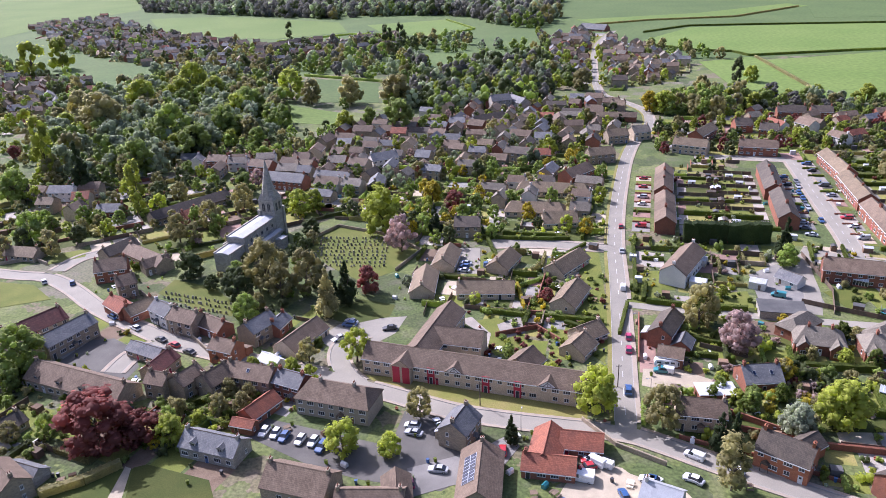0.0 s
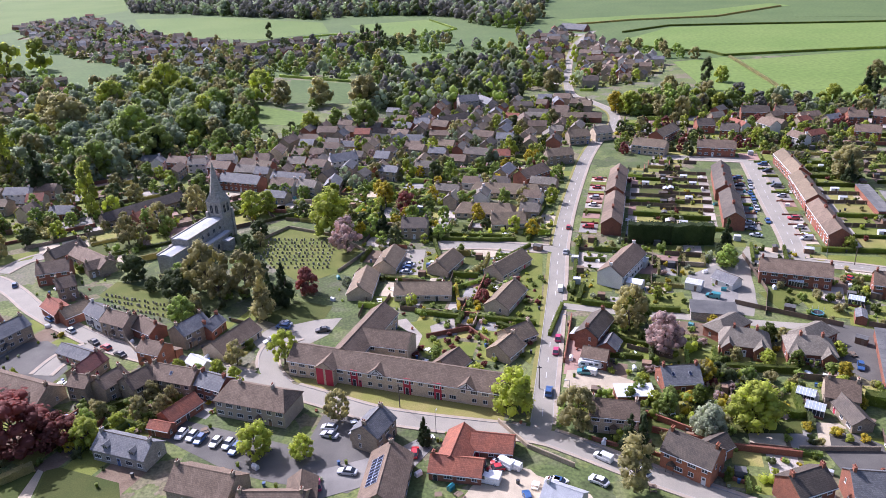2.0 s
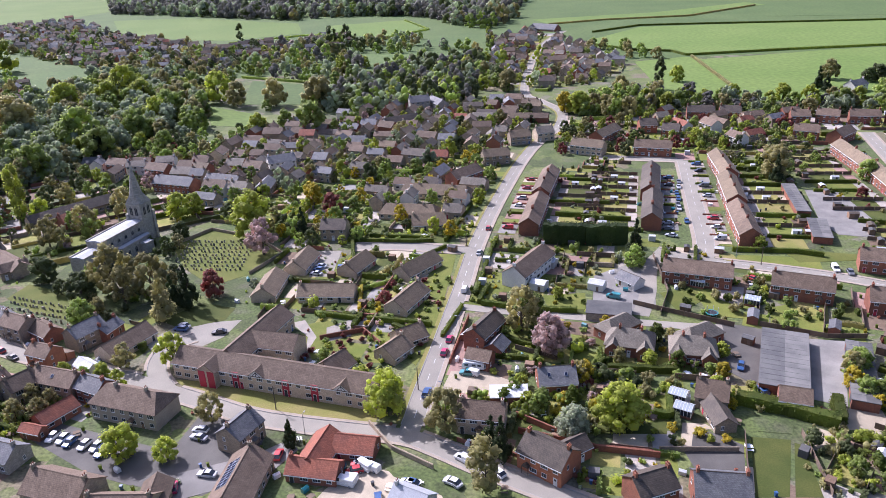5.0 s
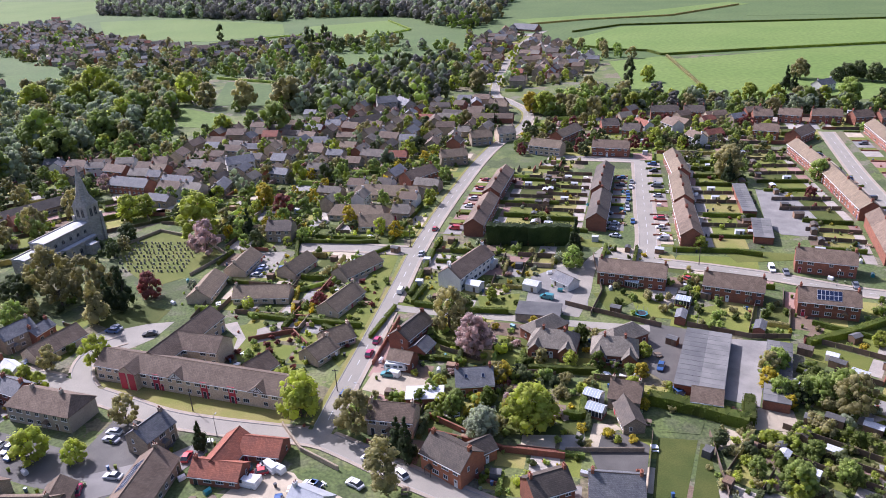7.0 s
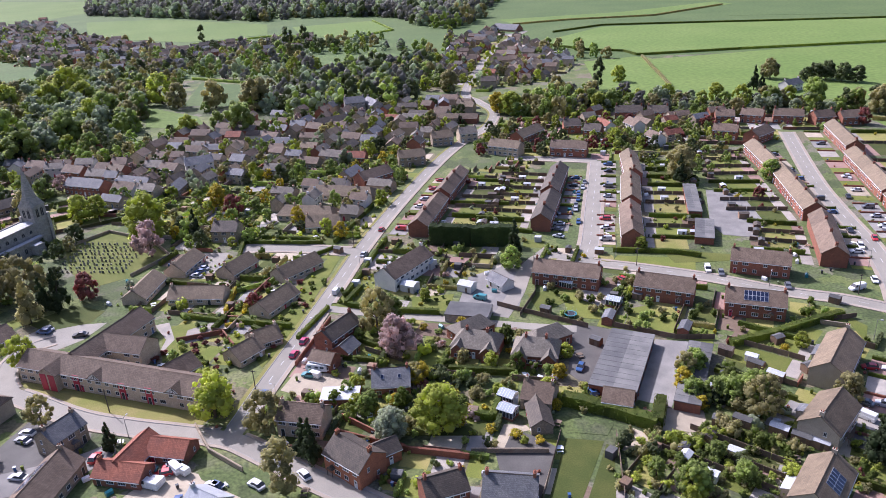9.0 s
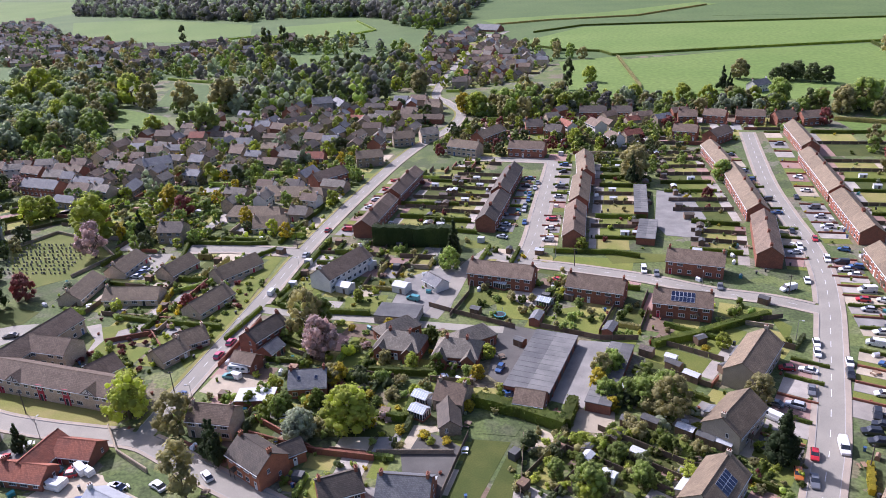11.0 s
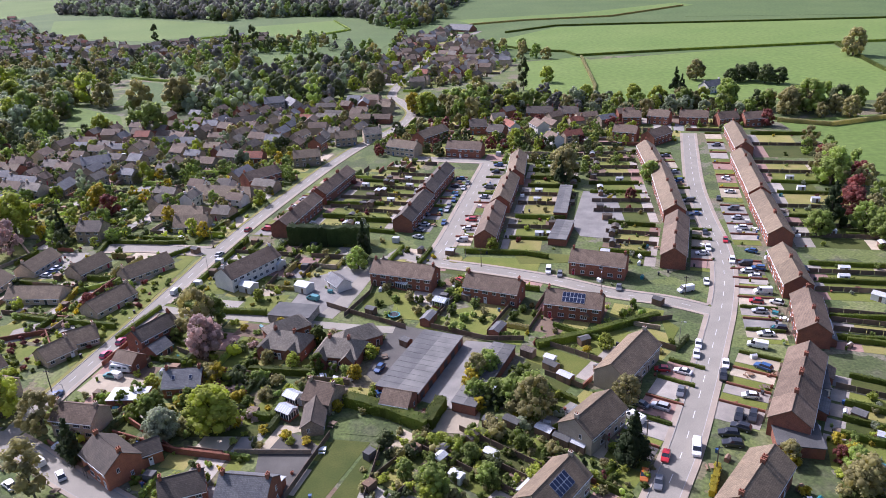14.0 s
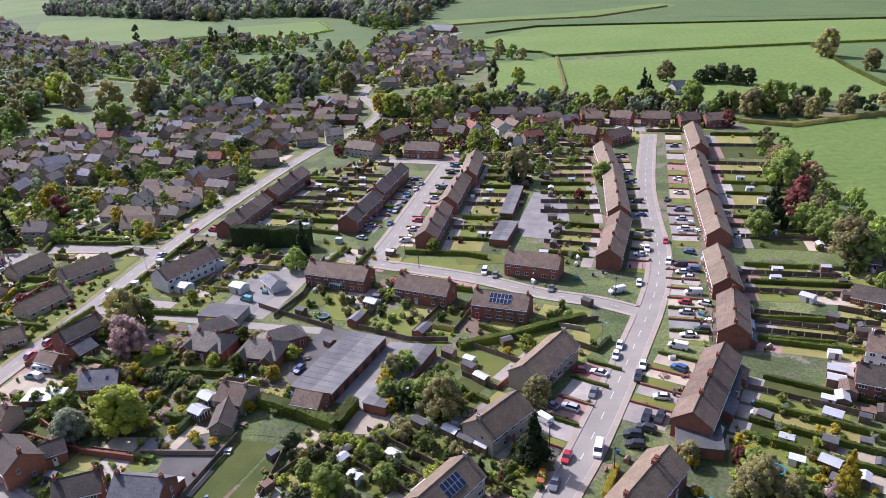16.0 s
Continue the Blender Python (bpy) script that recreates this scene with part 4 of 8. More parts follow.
def scatter_houses(poly, n, turn):
    """A quarter of houses roughly in line with the streets; the far ones joined, the nearer ones each on its own."""
    rnd = random.Random(n * 7 + int(turn))
    heap = Heap()
    for px, py in spots(poly, n, 11.0 if min(p[1] for p in poly) < 600 else 9.5, n, 2.5 if min(p[1] for p in poly) < 600 else 1.0):
        args = (turn + rnd.choice((0, 0, 90)) + rnd.gauss(0, 7), rnd.uniform(7, 13), rnd.uniform(5.5, 7.5), rnd.choice((1.5, 2, 2)), rnd.choice(("brick", "stone", "buff_brick", "render", "stone", "stone")),
                rnd.choice(("tile_brown", "tile_grey", "tile_buff", "tile_brown", "slate", "tile_brown", "tile_dark", "tile_red" if rnd.random() < 0.3 else "slate")), "house", rnd.choice((0, 1, 2)))
        if py < 520:
            house(px, py, *args, 1 if py < 400 else 0)
        else:
            far_house(heap, px, py, *args)
    heap.build("distant_houses", "distant quarter of brick and stone houses with tiled roofs", "houses")


def scatter_trees(poly, n, w0, w1, gap, leaves):
    """Trees or shrubs in an outline; far woods and small shrubs are joined."""
    rnd = random.Random(n + int(poly[0][0]))
    heap = Heap()
    small = w1 < 4
    for px, py in spots(poly, n, gap, n + 3):
        if on_sheet(px, py, ("meadow", "pasture", "car_park", "yard", "forecourt")):
            continue
        w = rnd.uniform(w0, w1)
        sh = rnd.choice(("round", "round", "round", "open")) if w > 4 else "bush"
        h = w * (rnd.uniform(0.95, 1.25) if sh != "bush" else 0.8)
        leaf = rnd.choice(leaves)
        if py > 420 or (py > 270 and w < 8) or (small and rnd.random() < 0.6):
            far = "_far" if py > 210 else ""
            heap.add(rnd.choice(CROWNS[sh + far]), pose(px, py, -0.05 * h, 0, 0, rnd.random() * 360) @ Matrix.Diagonal((w * 1.08, w * 1.08, h * 1.08, 1)), [leaf])
        else:
            tree(px, py, h, w, leaf, sh, py > 240)
    heap.build("shrubbery" if small else "woodland", "mixed garden shrubs and perennials between the houses" if small else "belt of mixed spring woodland trees", "shrubs" if small else "woodland")


def fill_wood(poly, gap, w0, w1, leaves, crown, name="woodland", label="closed wood of mixed trees in young spring leaf", bare=0.06):
    """A closed wood over an outline: trees on a loose grid, their crowns touching."""
    rnd = random.Random(len(poly) * 31 + int(poly[0][0]))
    heap = Heap()
    xs, ys = [p[0] for p in poly], [p[1] for p in poly]
    y = min(ys)
    while y < max(ys):
        x = min(xs)
        while x < max(xs):
            px, py = x + rnd.uniform(-0.45, 0.45) * gap, y + rnd.uniform(-0.45, 0.45) * gap
            x += gap
            if not inside(px, py, poly) or on_sheet(px, py, ("meadow", "pasture")) or not free(px, py, 0.6) or rnd.random() < bare:
                continue
            w = rnd.uniform(w0, w1)
            h = w * rnd.uniform(0.9, 1.2)
            heap.add(rnd.choice(CROWNS[crown]), pose(px, py, -0.05 * h, 0, 0, rnd.random() * 360) @ Matrix.Diagonal((w * 1.08, w * 1.08, h * 1.08, 1)), [rnd.choice(leaves)])
        y += gap
    heap.build(name, label, "woodland" if name == "woodland" else "shrubs")


GARDEN_HEAP = Heap()


def bar(heap, a, b, w, h, mat):
    """A low upright strip from a to b, joined to a heap: a fence, a wall or the core of a hedge."""
    ln = math.hypot(b[0] - a[0], b[1] - a[1]) or 1.0
    nx, ny = -(b[1] - a[1]) / ln * w / 2, (b[0] - a[0]) / ln * w / 2
    p = [(a[0] - nx, a[1] - ny), (b[0] - nx, b[1] - ny), (b[0] + nx, b[1] + ny), (a[0] + nx, a[1] + ny)]
    faces = [[(*p[k], -0.1), (*p[(k + 1) % 4], -0.1), (*p[(k + 1) % 4], h), (*p[k], h)] for k in range(4)]
    heap.quads(faces + [[(*q, h) for q in p]], mat)


def plots(poly, turn, wide=8.0, deep=10.0, green=0.6):
    """The patchwork of small gardens between the houses: lawns, paving, beds, hedges, fences and shrubs."""
    rnd = random.Random(int(poly[0][0] * 3 + poly[0][1] * 7))
    grass, edges, bushes = Heap(), Heap(), Heap()
    c, s = math.cos(radians(turn)), math.sin(radians(turn))
    to = lambda u, v: (u * c - v * s, u * s + v * c)
    us, vs = [p[0] * c + p[1] * s for p in poly], [-p[0] * s + p[1] * c for p in poly]
    v, lift = min(vs), 0
    while v < max(vs):
        dv = deep * rnd.uniform(0.7, 1.35)
        u = min(us) + rnd.uniform(-wide, 0)
        while u < max(us):
            du = wide * rnd.uniform(0.65, 1.4)
            mid = to(u + du / 2, v + dv / 2)
            if inside(*mid, poly) and not on_sheet(*mid) and free(*mid, -0.6):
                far = mid[1] > 250
                lift = (lift + 1) % 4
                r = rnd.random()
                mat = rnd.choice(("lawn", "lawn", "verge", "lawn_dark")) if r < green else rnd.choice(("paving", "gravel", "soil", "brick_paving", "concrete", "garden", "garden"))
                cut = rnd.uniform(0.0, 0.35) * dv if r < green else 0.0
                q = [(u + 0.5, v + cut), (u + du - 0.5, v + cut), (u + du - 0.5, v + dv - 0.5), (u + 0.5, v + dv - 0.5)]
                grass.quads([[(*to(*p), 0.012 + 0.004 * lift) for p in q]], mat)
                for a, b in (((u, v), (u, v + dv)), ((u, v), (u + du, v))):
                    kind = rnd.random()
                    p0, p1 = to(*a), to(*b)
                    pm = ((p0[0] + p1[0]) / 2, (p0[1] + p1[1]) / 2)
                    if kind > 0.72 or not all(free(*p, 0.3) and not on_sheet(*p) for p in (p0, p1, pm)):
                        continue
                    if kind < 0.40:
                        w, h = rnd.uniform(0.8, 1.5), rnd.uniform(1.1, 2.3)
                        leaf = rnd.choice(("hedge_leaf", "hedge_leaf", "leaf_dark", "leaf_mid", "leaf_olive"))
                        bar(edges, p0, p1, w * 0.8, h * 0.92, leaf)
                        dx, dy = p1[0] - p0[0], p1[1] - p0[1]
                        ln = math.hypot(dx, dy)
                        nx, ny = -dy / ln, dx / ln
                        tufts = []
                        for k in range(int(ln * (5 if far else 10))):
                            o, f, e = rnd.uniform(-0.5, 0.5) * w, rnd.random(), rnd.random() * 6.283
                            z = h * (0.97 if abs(o) < w * 0.36 else rnd.uniform(0.15, 0.95))
                            x0, y0, r1, r2 = p0[0] + dx * f + nx * o, p0[1] + dy * f + ny * o, rnd.uniform(0.2, 0.42), rnd.uniform(0.15, 0.35)
                            ce2, se2, t1, t2 = math.cos(e), math.sin(e), rnd.gauss(0, 0.22), rnd.gauss(0, 0.22)
                            tufts.append([(x0 + r1 * ce2, y0 + r1 * se2, z + t1), (x0 - r2 * se2, y0 + r2 * ce2, z + t2), (x0 - r1 * ce2, y0 - r1 * se2, z - t1 * 0.4), (x0 + r2 * se2, y0 - r2 * ce2, z - t2 * 0.4)])
                        edges.quads(tufts, leaf)
                    else:
                        bar(edges, p0, p1, 0.1 if kind < 0.62 else 0.3, rnd.uniform(1.2, 1.8), "wood_fence" if kind < 0.62 else rnd.choice(("stone", "brick")))
                for k in range(rnd.choice((0, 1, 1, 2, 3, 4))):
                    p = to(u + rnd.choice((rnd.uniform(0.5, 2.0), du - rnd.uniform(0.5, 2.0), rnd.uniform(0, du))), v + rnd.uniform(0.3, dv))
                    if free(*p, 0.4) and not on_sheet(*p):
                        w = rnd.choice((1.2, 1.6, 2.0, 2.6, 3.4)) * rnd.uniform(0.8, 1.2)
                        bushes.add(rnd.choice(CROWNS["bush_far"]), pose(p[0], p[1], -0.1 * w, 0, 0, rnd.random() * 360) @ Matrix.Diagonal((w, w, w * rnd.uniform(0.8, 1.4), 1)),
                                   [rnd.choice(("hedge_leaf", "leaf_mid", "leaf_light", "leaf_olive", "leaf_dark", "hedge_leaf", "leaf_mid", rnd.choice(("leaf_yellow", "leaf_copper", "leaf_blossom", "leaf_silver"))))])
                if rnd.random() < 0.16:
                    p = to(u + du * 0.5, v + dv * 0.8)
                    if free(*p, 1.0):
                        bar(edges, p, (p[0] + 2.4 * c, p[1] + 2.4 * s), 1.9, 2.0, rnd.choice(("shed_wood", "shed_wood", "felt_roof", "wood_fence", "pale_roof")))
            u += du
        v += dv
    grass.build("garden_plots", "small lawns, paved yards and beds behind the houses", "gardens")
    edges.build("garden_boundaries", "low hedges, fences and walls dividing the gardens", "garden boundaries")
    bushes.build("shrubbery", "garden shrubs along the boundaries in mixed greens", "shrubs")


def strip(a, b, n, off0, off1):
    """Plots beside a row from a to b: for each its corner points and the ways along and across."""
    d = Vector((b[0] - a[0], b[1] - a[1]))
    w = d.length / n
    d.normalize()
    nrm = Vector((-d.y, d.x))
    for i in range(n):
        o = Vector(a) + d * w * i
        yield i, o, d, nrm, w


SHED_KINDS = ((2.4, 1.8, 1.8, "shed_wood", "felt_roof"), (3.0, 2.2, 2.0, "shed_wood", "pale_roof"), (3.6, 2.4, 2.1, "shed_wood", "tile_dark"), (2.6, 2.0, 1.9, "wood_fence", "felt_roof"))


def gardens(a, b, n, off0, off1):
    """Long back gardens: lawn, patio, a fence or hedge on each side, a shed, some shrubs."""
    rnd = random.Random(int(a[0] * 3 + a[1]))
    turn = math.degrees(math.atan2(b[1] - a[1], b[0] - a[0]))
    for i, o, d, nrm, w in strip(a, b, n, off0, off1):
        g = off1 - off0
        q = lambda u, v: tuple(o + d * (u * w) + nrm * (off0 + g * v))
        e0, e1 = 0.6 / w, 1 - 0.6 / w
        s = rnd.uniform(0.12, 0.22)
        t = rnd.uniform(0.55, 0.97)
        sheet("patio", [q(e0, 0), q(e1, 0), q(e1, s), q(e0, s)], rnd.choice(("paving", "concrete", "paving", "brick_paving")), 0.035 + 0.002 * (i % 3))
        sheet("lawn", [q(e0, s), q(e1, s), q(e1, t), q(e0, t)], rnd.choice(("lawn", "lawn", "lawn_dark", "verge")), 0.045 + 0.002 * (i % 3))
        if t < 0.85:
            sheet("garden_bed", [q(e0, t), q(e1, t), q(e1, 0.98), q(e0, 0.98)], rnd.choice(("soil", "garden", "gravel")), 0.04)
        if rnd.random() < 0.42:
            hedge([q(0, 0.1), q(0, 1)], 1.0, rnd.uniform(1.3, 2.0))
        else:
            fence([q(0, 0.02), q(0, 1)], 1.6, posts=False)
        if rnd.random() < 0.85:
            lx, sp, hh, wl, rf = rnd.choice(SHED_KINDS)
            p = q(rnd.choice((0.28, 0.72)), rnd.uniform(0.78, 0.93))
            shed(p[0], p[1], turn + rnd.choice((0, 90, 180)), lx, sp, hh, wl, rf)
        if rnd.random() < 0.35:
            p = q(0.7, rnd.uniform(0.3, 0.6))
            shed(p[0], p[1], turn + 90, 3.0, 2.0, 1.9, "white_paint", "pale_roof", "greenhouse")
        for k in range(rnd.randint(2, 5)):
            p = q(rnd.choice((rnd.uniform(0.1, 0.3), rnd.uniform(0.7, 0.9))), rnd.uniform(0.25, 0.97))
            ws = rnd.uniform(1.0, 2.6)
            GARDEN_HEAP.add(rnd.choice(CROWNS["bush_far" if p[1] > 230 else "bush"]), pose(p[0], p[1], -0.1, 0, 0, rnd.random() * 360) @ Matrix.Diagonal((ws, ws, ws * 1.1, 1)), [rnd.choice(("hedge_leaf", "leaf_mid", "leaf_light", "leaf_olive", "leaf_yellow", "leaf_copper", "leaf_silver"))])


def drives(a, b, n, off0, off1):
    """Front plots: a paved or gravelled drive, mostly with a car, a low hedge or wall beside it."""
    rnd = random.Random(int(a[0] * 5 + a[1]))
    turn = math.degrees(math.atan2(b[1] - a[1], b[0] - a[0]))
    for i, o, d, nrm, w in strip(a, b, n, off0, off1):
        g = off1 - off0
        q = lambda u, v: tuple(o + d * (u * w) + nrm * (off0 + g * v))
        m = rnd.choice(("brick_paving", "gravel", "concrete", "paving", "asphalt_new"))
        c = rnd.uniform(0.45, 0.95)
        sheet("drive", [q(0.03, 0), q(c, 0), q(c, 1), q(0.03, 1)], m, 0.06 + 0.002 * (i % 3))
        if c < 0.85:
            sheet("lawn", [q(c + 0.03, 0), q(0.97, 0), q(0.97, 1), q(c + 0.03, 1)], "lawn", 0.05)
        if rnd.random() < 0.5:
            hedge([q(0, 0), q(0, 1)], 0.7, 1.0)
        else:
            stone_wall([q(0, 0), q(0, 1)], 0.6, "brick")
        if rnd.random() < 0.7 and abs(g) > 5.5:
            p = q(c * 0.5, 0.52)
            if not any((p[0] - x) ** 2 + (p[1] - y) ** 2 < 16 for x, y in PARKED):
                car(p[0], p[1], turn + 90 + rnd.gauss(0, 4), rnd.choice(("hatch", "saloon", "suv", "hatch", "smallvan")), rnd.choice(("white", "silver", "grey", "black", "blue", "red", "silver", "white")))
        if rnd.random() < 0.5:
            p = q(0.9, rnd.random())
            GARDEN_HEAP.add(CROWNS["bush_far"][0], pose(p[0], p[1], -0.1) @ Matrix.Diagonal((1.4, 1.4, 1.4, 1)), [rnd.choice(("hedge_leaf", "leaf_mid", "leaf_yellow"))])



# ---- roads ----
ROADS.append(([(38.1, 139.5), (39.6, 146.5), (41.5, 157.1), (46.5, 182.2), (53.4, 218.5), (58.4, 246.4), (66.2, 280.7), (75.6, 315.9), (88.4, 359.5), (101.5, 394), (116.2, 423.8), (122.6, 459.7), (114, 493.6), (107, 525.7), (123.7, 636.3), (150.8, 756.4), (185.9, 850.4)], 5, 1.2, True))  # main
ROADS.append(([(-182.5, 248.6), (-159.6, 241.8), (-146.7, 238.8), (-133.1, 228.5), (-120.1, 215.8), (-108.7, 206.4), (-98.7, 199.1), (-86, 190.3), (-70, 181.9), (-52.1, 174.8), (-38.7, 169.4), (-25.7, 162.7), (-16.5, 158), (-2.1, 150.5), (11.4, 146.1), (24.5, 142.9), (38.1, 139.5), (46.2, 134.6), (53.4, 129.4), (61.2, 124.1), (72.2, 117.1), (81.5, 111.2)], 5, 0.9, False))  # lower
ROADS.append(([(182.1, 109.5), (186.6, 117.2), (192.6, 127.6), (203, 148.2), (214.2, 171.4), (222.2, 188.6), (230.2, 208.9), (236.3, 230.9), (242, 263.3), (250.9, 304.1), (272.5, 380.3)], 5.6, 1.3, True))  # estate
ROADS.append(([(219.7, 185.3), (208.3, 193.4), (192.4, 200.6), (175.7, 211.4), (157.5, 220.5), (138, 229), (123, 239.3)], 4.8, 1.1, True))  # link
ROADS.append(([(137, 229.1), (142.8, 246.4), (152.1, 287.9), (161.8, 329.8), (165.1, 344.9)], 6, 1.4, True))  # close
ROADS.append(([(58, 246.5), (47, 249.1), (30.8, 253.3), (13.9, 254.3)], 5.5, 1.5, False))  # church_lane
ROADS.append(([(52, 203), (65.3, 198.7), (80.6, 194.8), (92.2, 191.6), (103.4, 188.5), (116, 185.3), (126.8, 183.1)], 3.8, 0, False))  # back_lane
ROADS.append(([(105.7, 192.4), (111.7, 206.7), (116.5, 223.1), (122.6, 234.1), (130.6, 234.6)], 5, 0, False))  # garage_lane
ROADS.append(([(-25.7, 162.7), (-30.7, 169.4), (-33.7, 178.3), (-32.7, 186), (-26.9, 190.6)], 5, 0.8, False))  # home_drive
ROADS.append(([(-146.4, 244.5), (-141.5, 256.9), (-126.8, 263.7)], 5, 1.2, False))  # town_lane
ROADS.append(([(-85.7, 189.7), (-93.6, 183.8), (-96, 173.5)], 5, 1.2, False))  # square_lane
ROADS.append(([(165.1, 344.9), (145, 351), (121.9, 357.6)], 5, 1.5, False))  # spur_a
build_roads()

# ---- pieces of ground ----
sheet("yard", [(-114.6, 179.6), (-110.3, 192.1), (-103.6, 192.8), (-95.3, 186.3), (-89.7, 176.1), (-90.8, 169.4), (-99.6, 172.8), (-110.7, 178.4)], "asphalt_new", 0.0300)
sheet("car_park", [(-33.9, 179.9), (-41.7, 188.3), (-36.1, 196.4), (-27.7, 199.3), (-15.5, 200.2), (-18.4, 190), (-24.6, 183.9)], "asphalt", 0.0313)
sheet("car_park", [(-52.2, 143.8), (-48.3, 150.2), (-29, 142.6), (-16.6, 137.7), (-13.4, 153), (-19.3, 155.7), (-7.9, 160.1), (4.5, 142.9), (3.8, 129), (-4.8, 122.3), (-22, 126.6), (-32.5, 130.7)], "asphalt_new", 0.0326)
sheet("lawn", [(-26.3, 168.1), (-17, 166.4), (31.4, 151.6), (30.3, 145.5), (24.8, 144.7), (8.9, 148.2), (-4.9, 152.5), (-16.6, 159.8)], "verge", 0.0339)
sheet("yard", [(19.3, 119.1), (21.5, 123), (27.5, 130), (34.6, 127.8), (35.8, 125.9), (46.1, 119.6), (47, 117.4)], "gravel", 0.0352)
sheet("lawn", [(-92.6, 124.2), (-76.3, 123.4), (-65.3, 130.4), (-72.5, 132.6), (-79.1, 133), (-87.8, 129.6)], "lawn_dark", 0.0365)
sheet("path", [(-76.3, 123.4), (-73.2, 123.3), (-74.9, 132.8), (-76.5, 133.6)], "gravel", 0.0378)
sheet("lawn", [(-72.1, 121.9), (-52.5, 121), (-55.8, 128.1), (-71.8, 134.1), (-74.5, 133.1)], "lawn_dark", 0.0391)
sheet("churchyard", [(-100.9, 222.5), (-98.8, 233.4), (-82.5, 225.3), (-71.3, 212), (-71.1, 204.3), (-85.8, 211.2)], "lawn", 0.0404)
sheet("churchyard", [(-57.9, 262.8), (-46.9, 279.7), (-25.1, 265.4), (-13.6, 250.5), (-21, 233.7), (-32.1, 225.6), (-45.9, 240.7)], "lawn", 0.0417)
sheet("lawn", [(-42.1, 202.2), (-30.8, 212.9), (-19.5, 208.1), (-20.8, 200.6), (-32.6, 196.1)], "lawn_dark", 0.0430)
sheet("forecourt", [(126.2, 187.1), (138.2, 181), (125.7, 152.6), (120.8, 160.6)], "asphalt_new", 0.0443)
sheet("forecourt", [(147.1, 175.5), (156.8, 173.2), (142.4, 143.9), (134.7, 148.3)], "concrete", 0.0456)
# two near lawns in the darker grass: the strong shade here is painted in
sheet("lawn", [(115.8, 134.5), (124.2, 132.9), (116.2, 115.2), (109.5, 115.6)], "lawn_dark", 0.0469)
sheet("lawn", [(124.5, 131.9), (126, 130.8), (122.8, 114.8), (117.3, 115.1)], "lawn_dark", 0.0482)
sheet("lawn", [(65.4, 143.2), (73.3, 138.4), (88.8, 137.3), (97.7, 136.7), (99.5, 143), (90.3, 139.3), (77.6, 144.5)], "lawn_dark", 0.0495)
sheet("lawn", [(96.1, 151.2), (101.8, 152), (100.4, 144), (94.6, 145.5)], "lawn", 0.0508)
sheet("drive", [(99.5, 132.6), (103.2, 138.4), (109.2, 135.9), (113.2, 131.7), (107.8, 115.7), (101, 116.1)], "asphalt_new", 0.0521)
sheet("path", [(99.5, 132.6), (102.4, 140.6), (107.5, 139.8), (108.4, 138), (103.6, 136.7), (101.6, 131.5)], "gravel", 0.0534)
sheet("lawn", [(61, 196.6), (72, 192.1), (75, 181.9), (70, 173.2), (65.3, 176.5), (63.7, 186.1)], "lawn", 0.0547)
sheet("lawn", [(78.7, 208.1), (92.3, 208.7), (90.3, 197.5), (79.2, 199.3)], "lawn", 0.0560)
sheet("yard", [(46.5, 158.7), (48.8, 166.4), (57.9, 165.7), (65.4, 159.8), (64, 154.9), (55.4, 154.3)], "gravel", 0.0573)
sheet("yard", [(97.3, 220.7), (109.8, 228.4), (117.5, 223), (111.7, 197.2), (104.4, 194.3), (93.2, 200.9)], "concrete", 0.0586)
sheet("garden_soil", [(82.1, 191.2), (93.5, 188.4), (91, 180.5), (80, 184.6)], "soil", 0.0599)
sheet("lawn", [(3.6, 194.9), (11.6, 197.6), (20, 190), (18.6, 180.5), (10.3, 175.2)], "lawn", 0.0612)
sheet("path", [(0.5, 196.9), (4.5, 198.3), (9.7, 187.6), (8.3, 179.8), (7.9, 175.4), (7.1, 187.8)], "paving", 0.0625)
sheet("lawn", [(30.7, 185.8), (40.5, 222.3), (48.6, 245), (51.9, 242.1), (44, 184.6), (39.3, 169.9), (37.4, 173)], "lawn", 0.0638)
sheet("lawn", [(115.2, 206.4), (126.5, 209.2), (128.1, 201.2), (117.7, 193.1)], "lawn", 0.0651)
sheet("lawn", [(126, 199.6), (136.1, 198.6), (134.7, 188), (125.4, 190.6)], "lawn", 0.0664)
sheet("lawn", [(144.9, 194), (150.4, 195.3), (148.8, 181.7), (140.8, 184.1)], "lawn", 0.0677)
sheet("lawn", [(150.4, 188.2), (157.5, 187.6), (153.8, 178.1), (146.9, 178.7)], "lawn", 0.0690)
sheet("lawn", [(149.7, 232.5), (174.9, 227.2), (171.5, 216.3), (146, 226.7)], "lawn", 0.0703)
sheet("verge", [(196.6, 187.6), (202.9, 182.6), (201.5, 168.7), (206.5, 177.4), (202.6, 186)], "lawn", 0.0716)
sheet("patio", [(132.3, 210.7), (142.2, 207.6), (136.7, 194.8), (131.5, 200.9)], "paving", 0.0729)
sheet("patio", [(120, 142.6), (128.7, 140.9), (125.4, 134.8), (118.2, 136.3)], "garden", 0.0742)
sheet("yard", [(201.4, 295.7), (213.7, 290.4), (210.2, 255.2), (202, 242.4), (191.3, 246.3), (190.3, 257.6)], "concrete", 0.0755)
sheet("lawn", [(222.9, 127.5), (239.7, 124.6), (236, 114.3), (222.8, 111.9), (219.7, 118.7)], "lawn", 0.0768)
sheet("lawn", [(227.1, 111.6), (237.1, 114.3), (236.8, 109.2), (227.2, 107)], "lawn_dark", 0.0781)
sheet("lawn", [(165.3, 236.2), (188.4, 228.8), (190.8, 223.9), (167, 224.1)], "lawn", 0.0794)
